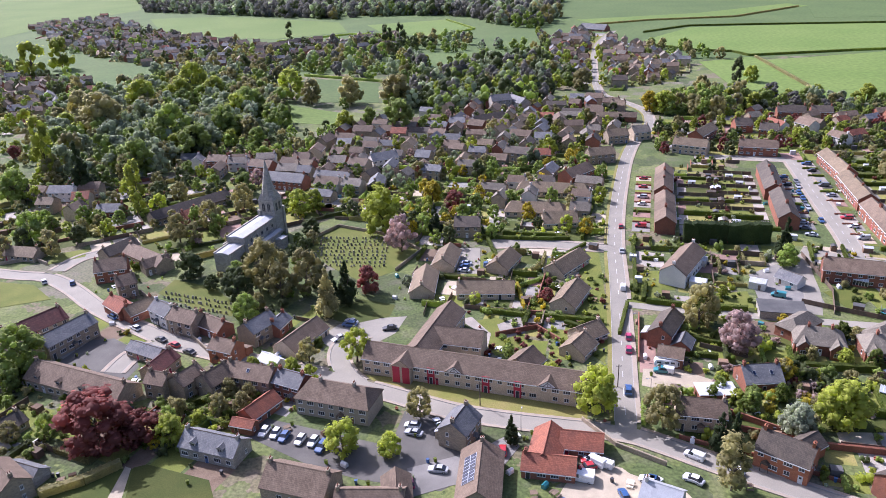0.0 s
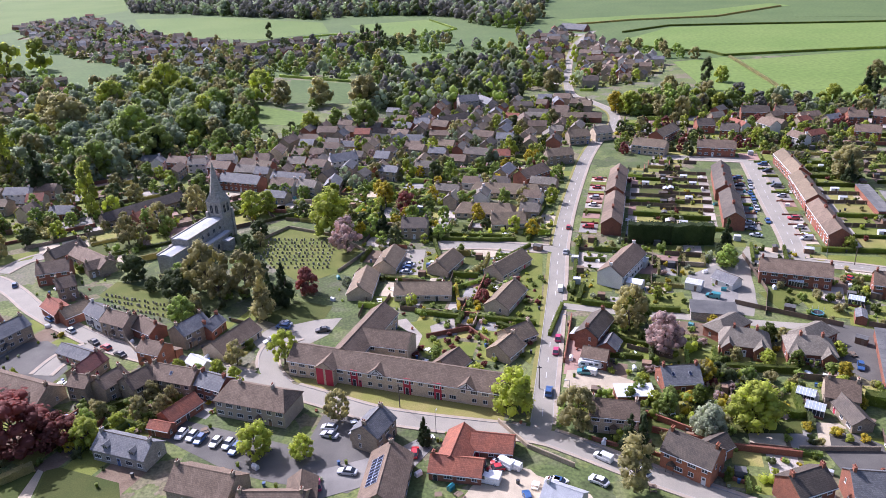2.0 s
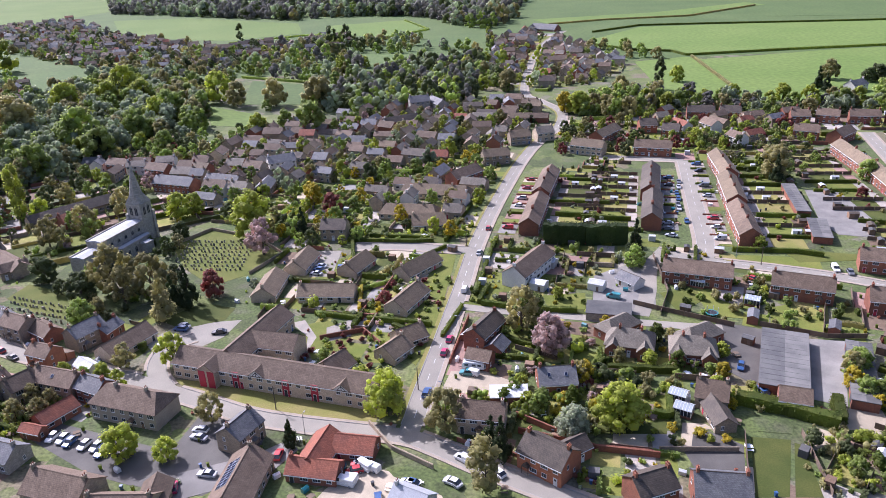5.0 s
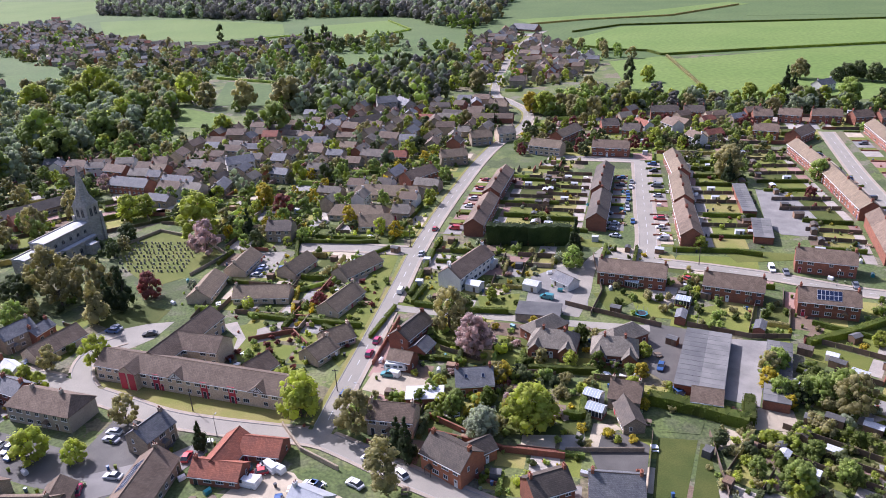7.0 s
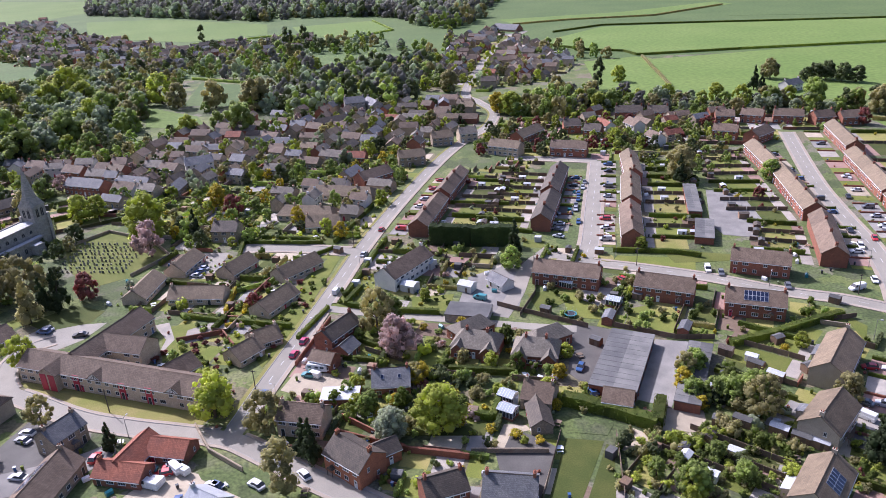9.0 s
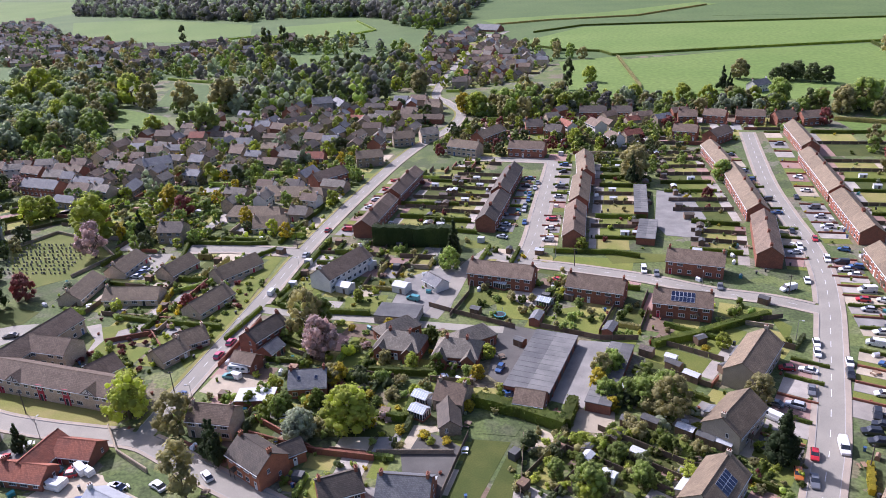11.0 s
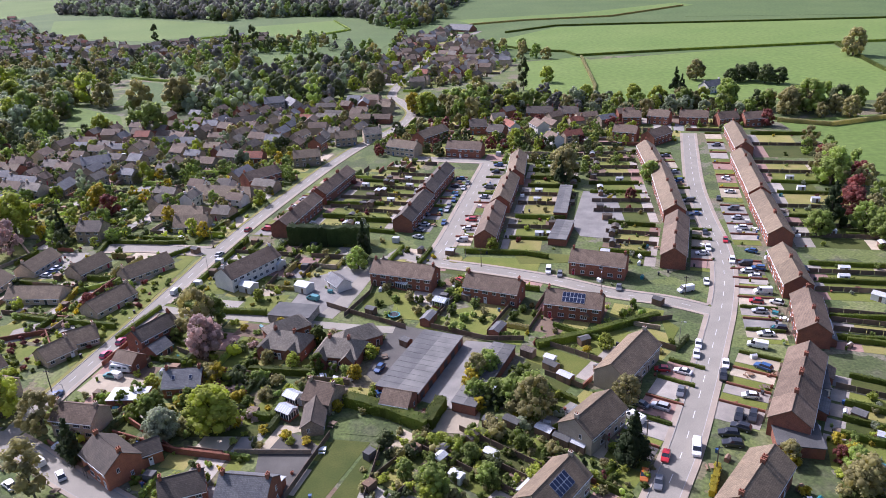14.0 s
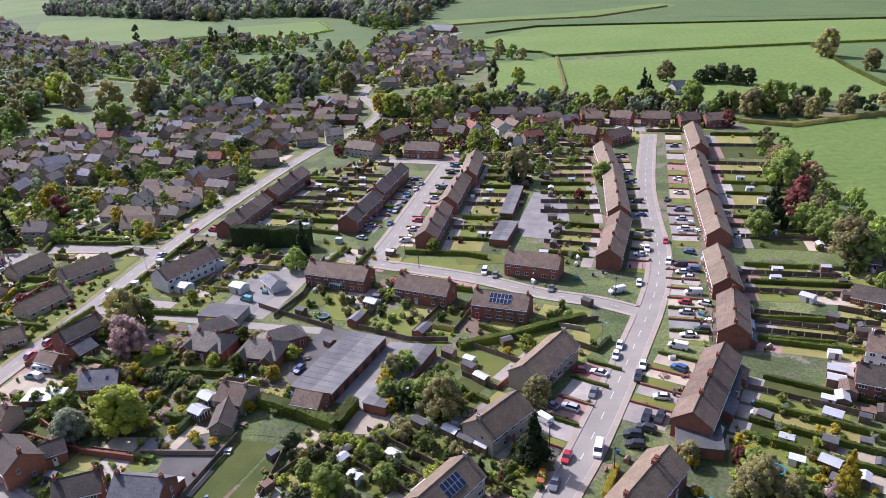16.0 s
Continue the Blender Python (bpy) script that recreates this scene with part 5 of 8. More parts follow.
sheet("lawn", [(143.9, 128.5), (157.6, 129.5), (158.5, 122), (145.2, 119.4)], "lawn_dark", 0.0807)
sheet("yard", [(139.1, 144.3), (149.5, 142.4), (147.8, 134.1), (137.1, 135.8)], "gravel", 0.0820)
sheet("drive", [(65.3, 243.2), (74.5, 239.8), (71.3, 228.1), (62.4, 231.2)], "paving", 0.0833)
sheet("drive", [(51.7, 183.5), (56.1, 181.6), (53, 169.8), (48.5, 170.1)], "brick_paving", 0.0846)
sheet("lawn", [(62.2, 226.6), (70.7, 225.9), (64.2, 205.5), (56.4, 206.1)], "lawn", 0.0859)
sheet("patio", [(11.9, 192.9), (19.1, 197.7), (19.8, 187.3), (13, 184.5)], "paving", 0.0872)
sheet("lawn", [(2.9, 236.4), (13.6, 248), (19.7, 234.9), (14.2, 226.2), (4.5, 227)], "lawn", 0.0885)
sheet("lot", [(-1, 252), (9.5, 251), (8.5, 228.9), (0.7, 229.6)], "asphalt", 0.0898)
sheet("drive", [(-10.8, 120.8), (-12.3, 129.8), (-2.3, 133.1), (5.5, 136.6), (11, 140.5), (13.2, 136.2), (7.4, 127), (-2.4, 123.9)], "concrete", 0.0911)
sheet("lawn", [(-154.3, 260.7), (-143.1, 265.2), (-141.5, 256.9), (-153.4, 250.1)], "lawn", 0.0924)
sheet("lawn", [(-162.8, 236.4), (-148.8, 232.9), (-136.9, 221.1), (-146.7, 217.8), (-151.5, 216.1)], "lawn", 0.0937)
sheet("meadow", [(198.3, 767.1), (272.2, 853.6), (455.2, 833.5), (628.1, 792.6), (699.1, 783.2), (622.4, 650.4), (553.9, 659.7), (482.1, 662.5), (352.2, 659.6), (260.2, 658.3), (255.6, 679.8), (206.2, 709.5)], "meadow", 0.0950)
sheet("meadow", [(210.9, 629.7), (258.1, 643.1), (267.3, 625.3), (387.1, 645.2), (479.4, 645.8), (458.7, 539.1), (451.2, 476), (450.7, 432), (426.9, 432.4), (374.4, 440.7), (320.2, 452.4), (275.8, 457), (232, 473.3), (199.6, 506.2)], "meadow", 0.0963)
sheet("pasture", [(488.5, 649.7), (610.7, 632.7), (490.1, 431.4), (464.3, 454.4), (456.1, 484.6), (464.3, 550)], "pasture", 0.0976)
sheet("meadow", [(327.4, 399), (410.5, 403), (440.2, 359.2), (356.4, 227.3), (322.1, 203.7), (315, 232), (324.7, 286), (331.6, 343.7), (325.2, 368.6)], "meadow", 0.0989)
sheet("meadow", [(164.8, 974.4), (326, 992), (470.4, 1064.2), (481.6, 1023.9), (352.1, 938.5), (178.3, 925)], "meadow", 0.1002)
sheet("pasture", [(483.8, 1031.1), (715.3, 948.8), (786.6, 917.7), (722.4, 819), (648.5, 829.3), (430.3, 897.2)], "pasture", 0.1015)
sheet("meadow", [(-1648.9, 2287.9), (-695.9, 1738.8), (-560.8, 1417.1), (-611.1, 1215.6), (-612, 1038.6), (-706, 949.3)], "meadow", 0.1028)
sheet("meadow", [(-475.9, 1229.9), (-348.2, 1213.5), (-148.6, 1059.4), (-122.3, 937.8), (-209.1, 902), (-371.1, 996.8)], "meadow", 0.1041)
sheet("meadow", [(-104.6, 1009.7), (0.3, 1038.2), (27.5, 932.2), (-20, 872.5), (-74.9, 911.1)], "meadow", 0.1054)
sheet("pasture", [(-110.7, 622.5), (-55.8, 590.6), (-49.9, 517.4), (-95.3, 525.9)], "pasture", 0.1067)
sheet("meadow", [(-124.6, 529.5), (-74.3, 489.8), (-54.8, 447.5), (-100.3, 465.3)], "meadow", 0.1080)
sheet("pasture", [(-346.4, 710.2), (-296.6, 736.9), (-255.6, 683), (-256.5, 604.2), (-292.3, 611.5)], "pasture", 0.1093)
sheet("pasture", [(31.8, 865.9), (106, 841.8), (83.2, 748.2), (22.7, 785.9)], "pasture", 0.1106)
sheet("pasture", [(-40.2, 744.6), (32.2, 735.9), (79.2, 712.2), (52.3, 645.1), (-26.8, 673.6)], "pasture", 0.1119)
flat_roof(135.2, 162.4, -113.6, 28.8, 11.4, 2.6, "brick", "felt_roof", "garage_block", 6)
flat_roof(151.3, 155.2, -114.3, 28.9, 5.9, 2.6, "brick", "felt_roof", "garage_block", -5)
flat_roof(63, 152.3, -1.6, 9.2, 5.4, 2.6, "brick", "pale_roof", "workshop", 0)
flat_roof(96.4, 193.4, -14.3, 12.9, 8.1, 2.4, "pale_stone", "felt_roof", "store", 0)
flat_roof(190.6, 280.7, -103.4, 33.4, 5, 2.5, "brick", "felt_roof", "garage_block", 0)
flat_roof(184.6, 247.5, -108.3, 18.9, 6.4, 2.5, "brick", "felt_roof", "garage_block", 0)
flat_roof(216.1, 127.3, -103, 10.7, 9.3, 2.7, "brick", "felt_roof", "extension", 0)
flat_roof(230.4, 147.3, -110.1, 10.1, 4, 2.7, "render", "felt_roof", "extension", 0)
hedge([(117.5, 148), (128, 142.7), (137, 136.7)], 3.5, 3)
hedge([(137, 136.7), (140.4, 145.6)], 3, 3)
hedge([(84.5, 251.3), (99.4, 248), (114.4, 246.7)], 4, 8, "leaf_conifer", "tall dark clipped conifer hedge")
hedge([(165.9, 170.3), (178.4, 174), (192.2, 180), (202.4, 183.4)], 2.2, 2.2)
hedge([(59.1, 203.4), (73.9, 198.3), (87.5, 195.9)], 1.4, 1.8)
hedge([(58.2, 204.3), (61.9, 215.8)], 1.4, 1.8)
hedge([(89.9, 163.9), (107.8, 161.2)], 1.6, 2)
hedge([(93.1, 144.5), (100.1, 142.5), (102.5, 152)], 1.6, 2)
hedge([(148.8, 236), (169.1, 232.2), (177.1, 227.9)], 1.2, 1.8)
hedge([(63.7, 182.9), (70.1, 177.6), (75.5, 175.7)], 1.2, 1.6)
hedge([(10.8, 260.1), (37.3, 255.9), (43.7, 256.2)], 1.2, 1.6)
hedge([(48, 255.7), (56.8, 284.8), (59.7, 294.6)], 1.2, 1.8)
hedge([(89.1, 294.1), (117.1, 288.9)], 1.2, 1.6)
hedge([(23.9, 196.5), (43.4, 191.3)], 1.2, 1.8)
hedge([(20.8, 202.2), (20.2, 218)], 1, 2, "leaf_yellow")
hedge([(106.6, 262.8), (122.9, 256.7)], 1.2, 1.6)
hedge([(192.9, 111.7), (197, 120)], 1.4, 1.6, "leaf_yellow")
hedge([(-91.5, 124.5), (-83.5, 128.5), (-77.5, 133.8)], 2, 2, "leaf_olive")
hedge([(-73.7, 150.5), (-69.9, 156.2), (-62.1, 159.4)], 1.5, 1.8)
hedge([(31.9, 191.5), (40.6, 184.2)], 1.5, 1.8)
stone_wall([(-57.9, 262.8), (-46.8, 278.4), (-25.2, 266.6), (-12.5, 250.4), (-21, 233.7)], 1.2, "stone")
stone_wall([(28.9, 144.9), (34.9, 135.1), (44.3, 128)], 1.2, "stone")
stone_wall([(-69.2, 179.1), (-91.3, 205.8), (-106.9, 223)], 1.4, "stone")
stone_wall([(-171.4, 251.7), (-160.7, 255.9), (-152.3, 250)], 1.3, "stone")
stone_wall([(10.9, 185.9), (23.4, 189.7), (29, 181.2)], 1.5, "brick")
stone_wall([(54.6, 195.1), (48.5, 170.1)], 1.4, "brick")
stone_wall([(64, 139.3), (80, 132.2), (92.6, 129.4)], 1.6, "brick")
stone_wall([(64.1, 145.5), (80.6, 131.9), (93.9, 128.7)], 1.6, "brick")
fence([(120.6, 234.3), (117.8, 206.1), (111.5, 191.9)], 1.6)
fence([(130.1, 183.4), (114.3, 193.4), (105.2, 199.7)], 1.6)
fence([(137.4, 183.4), (152.6, 175.1), (163.1, 174.1)], 1.6)
fence([(145.3, 203.4), (136.1, 184.5)], 1.6)
fence([(164.7, 201.4), (153, 178.1)], 1.6)
fence([(179.6, 173.6), (192.5, 180.3), (206, 182.3)], 1.6)
fence([(114.8, 135.5), (108.3, 115.6)], 1.6)
fence([(127.3, 134.7), (124.5, 114.7)], 1.6)
shed(50.7, 246.5, -31.2, 3, 2.2, 2, "shed_wood", "felt_roof", "garden_shed")
shed(119.4, 193.7, -30, 3, 2.2, 2, "shed_wood", "felt_roof", "garden_shed")
shed(148.5, 200.1, -32.6, 3, 2.2, 2, "shed_wood", "felt_roof", "garden_shed")
shed(130.6, 174.4, -39.4, 3, 2.2, 2, "shed_wood", "felt_roof", "garden_shed")


def conservatory(x, y, turn, length=4.2, span=3.4, h=2.2):
    """A white framed conservatory: a dwarf wall, glazed sides between mullions and a pale panelled roof."""
    ob = tagged(new("conservatory"), "white framed conservatory with glazed sides and pale roof", "conservatory", kind="thing")
    ob.matrix_basis = pose(x, y, 0, 0, 0, turn)
    bm = bmesh.new()
    box(bm, -length / 2, -span / 2, -0.2, length / 2, span / 2, 0.6)
    part("dwarf_wall", finish(bm, "dwarf_wall", "brick"), ob)
    bm = bmesh.new()
    box(bm, -length / 2 + 0.06, -span / 2 + 0.06, 0.6, length / 2 - 0.06, span / 2 - 0.06, h)
    part("glazing", finish(bm, "glazing", "glass_dark"), ob)
    bm = bmesh.new()
    for k in range(6):
        px = -length / 2 + (length - 0.09) * k / 5
        for py in (-span / 2, span / 2 - 0.09):
            box(bm, px, py, 0.6, px + 0.09, py + 0.09, h)
    for k in range(1, 4):
        py = -span / 2 + (span - 0.09) * k / 4
        for px in (-length / 2, length / 2 - 0.09):
            box(bm, px, py, 0.6, px + 0.09, py + 0.09, h)
    box(bm, -length / 2 - 0.08, -span / 2 - 0.08, h, length / 2 + 0.08, span / 2 + 0.08, h + 0.12)
    part("frame", finish(bm, "frame", "white_paint"), ob)
    bm = bmesh.new()
    prism(bm, [(-span / 2 - 0.1, h + 0.12), (span / 2 + 0.1, h + 0.12), (0, h + 0.95)], -length / 2 - 0.1, length / 2 + 0.1)
    roof = part("roof", finish(bm, "roof", "glass_pale"), ob)
    sl = math.degrees(math.atan2(0.83, span / 2 + 0.1))
    ln = math.hypot(0.83, span / 2 + 0.1)
    bm = bmesh.new()
    box(bm, -0.04, -ln, 0.0, 0.04, 0.0, 0.05)
    bar_mesh = finish(bm, "glazing_bar", "white_paint")
    for k in range(7):
        px = -length / 2 + length * k / 6
        part("glazing_bar", bar_mesh, roof, pose(px, 0, h + 0.95, sl, 0, 0))
        part("glazing_bar", bar_mesh, roof, pose(px, 0, h + 0.95, 0, 0, 180) @ pose(0, 0, 0, sl, 0, 0))
    return ob


conservatory(104.1, 149.7, -33.5)
conservatory(103.6, 143.9, -32.6)
conservatory(128.5, 210.1, -32.3)
conservatory(140.4, 196.4, -31.7)
shed(136.7, 186.8, 65.6, 5.5, 3, 2.3, "brick", "slate", "garage")
shed(156.1, 178.4, 60.9, 5.5, 3, 2.3, "brick", "slate", "garage")
shed(96.5, 211.3, -30.5, 5, 4, 2.4, "render", "pale_roof", "garden_shed")
shed(83.8, 230.3, -31.6, 5, 4, 2.4, "render", "pale_roof", "garden_shed")
shed(78.1, 213.2, -29.6, 5, 4, 2.4, "render", "pale_roof", "garden_shed")
shed(168.3, 159.3, -45.3, 4, 2.2, 2, "shed_wood", "felt_roof", "garden_shed")
shed(171.1, 153.9, -44.9, 4, 2.2, 2, "shed_wood", "pale_roof", "garden_shed")
shed(156.3, 136.6, -40.2, 4, 2.2, 2, "shed_wood", "felt_roof", "garden_shed")
shed(163.1, 133, -40.5, 4, 2.2, 2, "shed_wood", "pale_roof", "garden_shed")
shed(166.6, 129.8, -40.5, 4, 2.2, 2, "shed_wood", "felt_roof", "garden_shed")
shed(169.6, 127.7, -40.6, 4, 2.2, 2, "shed_wood", "pale_roof", "garden_shed")
shed(178.8, 171.1, 23.3, 3, 2.2, 2, "shed_wood", "felt_roof", "garden_shed")
shed(180.5, 157, 21.9, 3, 2.2, 2, "shed_wood", "felt_roof", "garden_shed")
shed(204.5, 191.8, -44.8, 3, 2.2, 2, "shed_wood", "felt_roof", "garden_shed")
shed(151.2, 137, -31.8, 3, 2.2, 2, "shed_wood", "felt_roof", "garden_shed")
shed(255.1, 146.4, -27.9, 4, 3, 2.2, "shed_wood", "pale_roof", "garden_shed")
shed(257.1, 150.4, -28.5, 4, 3, 2.2, "shed_wood", "pale_roof", "garden_shed")
shed(239.5, 117.4, -43.5, 4, 3, 2.2, "shed_wood", "pale_roof", "garden_shed")
shed(252.7, 138.9, -111.1, 4, 3, 2.2, "shed_wood", "pale_roof", "garden_shed")
shed(269.3, 176.5, -32.6, 3, 2.5, 2, "shed_wood", "felt_roof", "garden_shed")
shed(268.4, 170.3, -31.8, 3, 2.5, 2, "shed_wood", "felt_roof", "garden_shed")
shed(233.2, 133.9, -45.3, 3, 2.5, 2, "shed_wood", "felt_roof", "garden_shed")
shed(242.9, 124.3, -35.1, 3, 2.5, 2, "shed_wood", "felt_roof", "garden_shed")
shed(238.7, 112.4, -42.5, 3, 2.5, 2, "shed_wood", "felt_roof", "garden_shed")
shed(247.9, 133.3, -37.1, 4, 3, 2, "white_paint", "pale_roof", "greenhouse")
shed(267.9, 188.6, -47.5, 4, 3, 2, "white_paint", "pale_roof", "greenhouse")
shed(255.6, 142.1, -111.5, 5, 3.5, 2.4, "shed_wood", "tile_brown", "garden_shed")
hedge([(-6.7, 227.2), (7.8, 223.5)], 1, 1.4)
hedge([(7.2, 201.7), (22.2, 196.7)], 1.2, 1.6)
hedge([(35.1, 236.6), (48.3, 250.2)], 1, 1.5)
hedge([(18.7, 216.1), (30.8, 223.3), (33.1, 236.8)], 1, 1.5, "leaf_mid")
hedge([(46.5, 184.4), (52.9, 202.9)], 1, 1.4)
hedge([(60.7, 172.5), (69.9, 170.3)], 1, 1.5)
hedge([(66.1, 251), (57.3, 209.9)], 1.2, 1.6)
hedge([(65.5, 235.7), (72.9, 234.1)], 1.2, 1.6)
hedge([(18.9, 264), (42.2, 258.8)], 1.2, 1.6)
hedge([(12.2, 261.8), (15.1, 240.2)], 1.2, 1.6)
fence([(66.2, 194.2), (60.4, 169.3)], 1.4)
fence([(-10.3, 199.9), (-7, 223.5)], 1.5)
fence([(16.9, 213.1), (20.7, 234.8)], 1.5)
fence([(-70.8, 163.8), (-56, 153)], 1.5)
fence([(66.9, 176.4), (77.6, 169.6)], 1.5)
stone_wall([(49.5, 137.4), (59.2, 131.9)], 1, "brick")
stone_wall([(59.1, 133.3), (78.5, 121.1)], 0.9, "brick")
stone_wall([(94.3, 131), (111.4, 129.8)], 1.2, "stone")
hedge([(194.1, 736.1), (225.7, 689.1), (254.7, 673.2), (260.3, 648.7), (350.5, 653.4), (477.9, 653.2), (548.7, 650.6), (610.6, 647.2)], 2, 2)
hedge([(213.3, 825.1), (273.5, 863.8), (341.7, 852.8), (453.6, 828.7), (630.5, 797), (699.1, 783.2)], 2, 2)
hedge([(262.7, 641.7), (249.6, 514.5), (239.4, 473.4)], 2, 2, "leaf_olive")
hedge([(482.9, 648.1), (458.7, 539.1), (448.7, 476.6), (449.8, 430.6)], 2, 2.5)
hedge([(178.1, 913.3), (247.6, 932.8), (351, 932.5), (464.5, 1016.4)], 2, 2, "leaf_olive")
hedge([(-19.6, 852.7), (33.9, 918.6), (0.2, 1031.2)], 2, 2, "leaf_mid")
hedge([(-196.4, 873.6), (-116, 913.9), (-74.1, 900.3)], 2, 2, "leaf_mid")
hedge([(-123, 638.5), (-56.4, 598), (-46.3, 583.9)], 2, 2, "leaf_mid")
hedge([(-277.2, 745.7), (-182, 702.3)], 1.5, 2, "leaf_mid")
hedge([(326.4, 396.5), (348.6, 382.2), (408.4, 399.3)], 2, 2.5, "leaf_olive")
hedge([(282.1, 235.8), (299.5, 231.3)], 1, 1.6)
hedge([(246.6, 179.6), (267, 176.2)], 1, 1.6)
hedge([(242.6, 169), (264, 163.8)], 1, 1.6)

# ---- houses ----
for row in [(-100, 164.9, -23.5, 32.7, 9)]:
    house(*row, 1.5, "stone", "tile_brown", dormers=4, detail=2)
for row in [(-115.7, 189.4, 62, 16.7, 7), (-58.9, 190.1, 56.9, 9.8, 7), (-0.3, 139.7, 63.4, 8.5, 7)]:
    house(*row, 2, "stone", "slate", detail=2)
for row in [(-127.7, 193.9, 54.4, 17.7, 8)]:
    house(*row, 2, "stone", "tile_darkred", detail=2)
for row in [(-88.7, 181.3, -28, 12.3, 5)]:
    house(*row, 1, "stone", "slate", chimneys=0, detail=2)
for row in [(-81.9, 172.5, 71.4, 9.5, 6)]:
    house(*row, 1.5, "stone", "tile_darkred", detail=2)
for row in [(-78.1, 162.5, -17.7, 5.9, 5.5), (-71.2, 162.9, 60.2, 7.7, 6), (-63.7, 162.5, 54.1, 7.5, 7), (-99, 125.9, -38.6, 11.4, 7), (-81.8, 196.3, -26.2, 9.8, 7)]:
    house(*row, 2, "stone", "tile_brown", detail=2)
for row in [(-54.2, 164.2, -19.1, 13.8, 7)]:
    house(*row, 2, "stone", "tile_brown", rooflights=1, detail=2)
for row in [(-42.9, 160.2, -26.5, 8.2, 6), (101.7, 114.6, -9.6, 10.6, 8)]:
    house(*row, 2, "brick", "slate", detail=2)
for row in [(-30, 152.8, -18.8, 19.5, 9)]:
    house(*row, 2, "cream", "tile_brown", hip=.5, detail=2)
for row in [(-49.8, 152.1, 57.7, 9.6, 5.5), (-52, 145.4, -17.9, 5.9, 3), (19, 133.1, 73.9, 11.7, 7), (27, 134.7, -12.2, 9.4, 6.5)]:
    house(*row, 1, "brick", "tile_red", chimneys=0, detail=2)
for row in [(-56.7, 137.2, -19.5, 14.7, 7)]:
    house(*row, 1.5, "pale_stone", "slate", dormers=2, detail=2)
for row in [(-34.4, 123.8, -18.2, 14.8, 9), (-19, 116.7, -2.6, 13.9, 8), (111.8, 148.6, -22.3, 7.4, 8)]:
    house(*row, 1.5, "stone", "tile_brown", detail=2)
for row in [(-13.9, 120.5, -84.6, 9, 6)]:
    house(*row, 1, "stone", "tile_brown", chimneys=0, detail=2)
for row in [(-97.3, 130.5, -21.3, 9.2, 5)]:
    house(*row, 1, "pale_stone", "slate", chimneys=0, detail=2)
for row in [(-110.8, 148, 65.1, 6.6, 6)]:
    house(*row, 1, "stone", "tile_dark", detail=2)
for row in [(-121.8, 236.8, 16.5, 10.7, 8), (191.7, 215.3, -22.7, 17.7, 8), (153.5, 357.6, -19.7, 18.1, 8), (248.8, 407, -12.5, 10, 8), (264.1, 405.6, -31.2, 11.8, 8), (281.7, 400.7, -19.6, 15.2, 8), (297.3, 394.4, 6.8, 11, 8), (310.8, 391.4, 4.7, 12.2, 8), (238.2, 375.3, -27, 12.2, 8), (251.6, 366.1, 40.4, 15.9, 8), (57.5, 326, 43.7, 17.1, 8)]:
    house(*row, 2, "brick", "tile_brown", detail=1)
for row in [(-111.5, 223.4, 31.4, 6.1, 7)]:
    house(*row, 2, "stone", "tile_brown", detail=1)
for row in [(-107.8, 208.9, -41.2, 10.6, 6)]:
    house(*row, 1.5, "brick", "tile_red", detail=2)
for row in [(-100.6, 206.5, 50.8, 9.5, 6)]:
    house(*row, 1.5, "brick", "tile_buff", detail=2)
for row in [(-90.5, 202, -38.1, 9.2, 6)]:
    house(*row, 2, "render", "slate", detail=2)
for row in [(-73.5, 194.3, -35.3, 11.5, 6)]:
    house(*row, 1.5, "brick", "tile_brown", detail=2)
for row in [(-65.1, 178.4, -22.6, 7.8, 6)]:
    house(*row, 2, "orange_brick", "tile_brown", detail=2)
for row in [(-53.7, 193.6, 71.5, 7.3, 5)]:
    house(*row, 1.5, "brick", "slate", detail=2)
for row in [(-45.5, 185.9, 61.9, 15.8, 8)]:
    house(*row, 1, "buff_brick", "tile_brown", chimneys=0, detail=2)
for row in [(-51.4, 173.7, -37.4, 7.1, 4)]:
    house(*row, 1, "render", "pale_roof", chimneys=0, detail=2)
for row in [(-164.7, 257.9, -13.1, 13.8, 7)]:
    house(*row, 1, "stone", "tile_buff", detail=1)
for row in [(-108.2, 241.9, 39.3, 9.6, 6), (-113.2, 247.8, -39.3, 23.3, 7)]:
    house(*row, 1.5, "stone", "tile_brown", detail=1)
for row in [(-6.3, 182.3, 69.7, 26.9, 8.5), (0, 178.4, -15.7, 14.8, 8)]:
    house(*row, 2, "buff_brick", "tile_brown", chimneys=0, kind="care_home", detail=2)
for row in [(17.7, 168.6, 52.2, 8, 8)]:
    house(*row, 1, "buff_brick", "tile_brown", chimneys=0, kind="care_home", detail=2)
for row in [(-10.5, 219.6, 85.2, 16.4, 8), (-3, 238.4, 78.4, 14.6, 8), (16.9, 233.8, 63.9, 13, 8), (38.4, 230.4, 49.3, 16.9, 8)]:
    house(*row, 1, "buff_brick", "tile_buff", chimneys=1, kind="bungalow", detail=1)
for row in [(9.6, 213.2, -4.2, 18.3, 7.5), (35.7, 206, 62.3, 15.3, 8), (33.2, 175.7, 53.3, 8.4, 7.5), (37.1, 183.2, 32.1, 8.6, 7.5)]:
    house(*row, 1, "buff_brick", "tile_buff", chimneys=1, kind="bungalow", detail=2)
for row in [(3.6, 122.9, 83.1, 16.5, 9)]:
    house(*row, 1.5, "stone", "tile_brown", chimneys=1, panels=-8, detail=2)
for row in [(18.7, 127.4, -12.4, 11.4, 6)]:
    house(*row, 1, "brick", "tile_red", chimneys=1, detail=2)
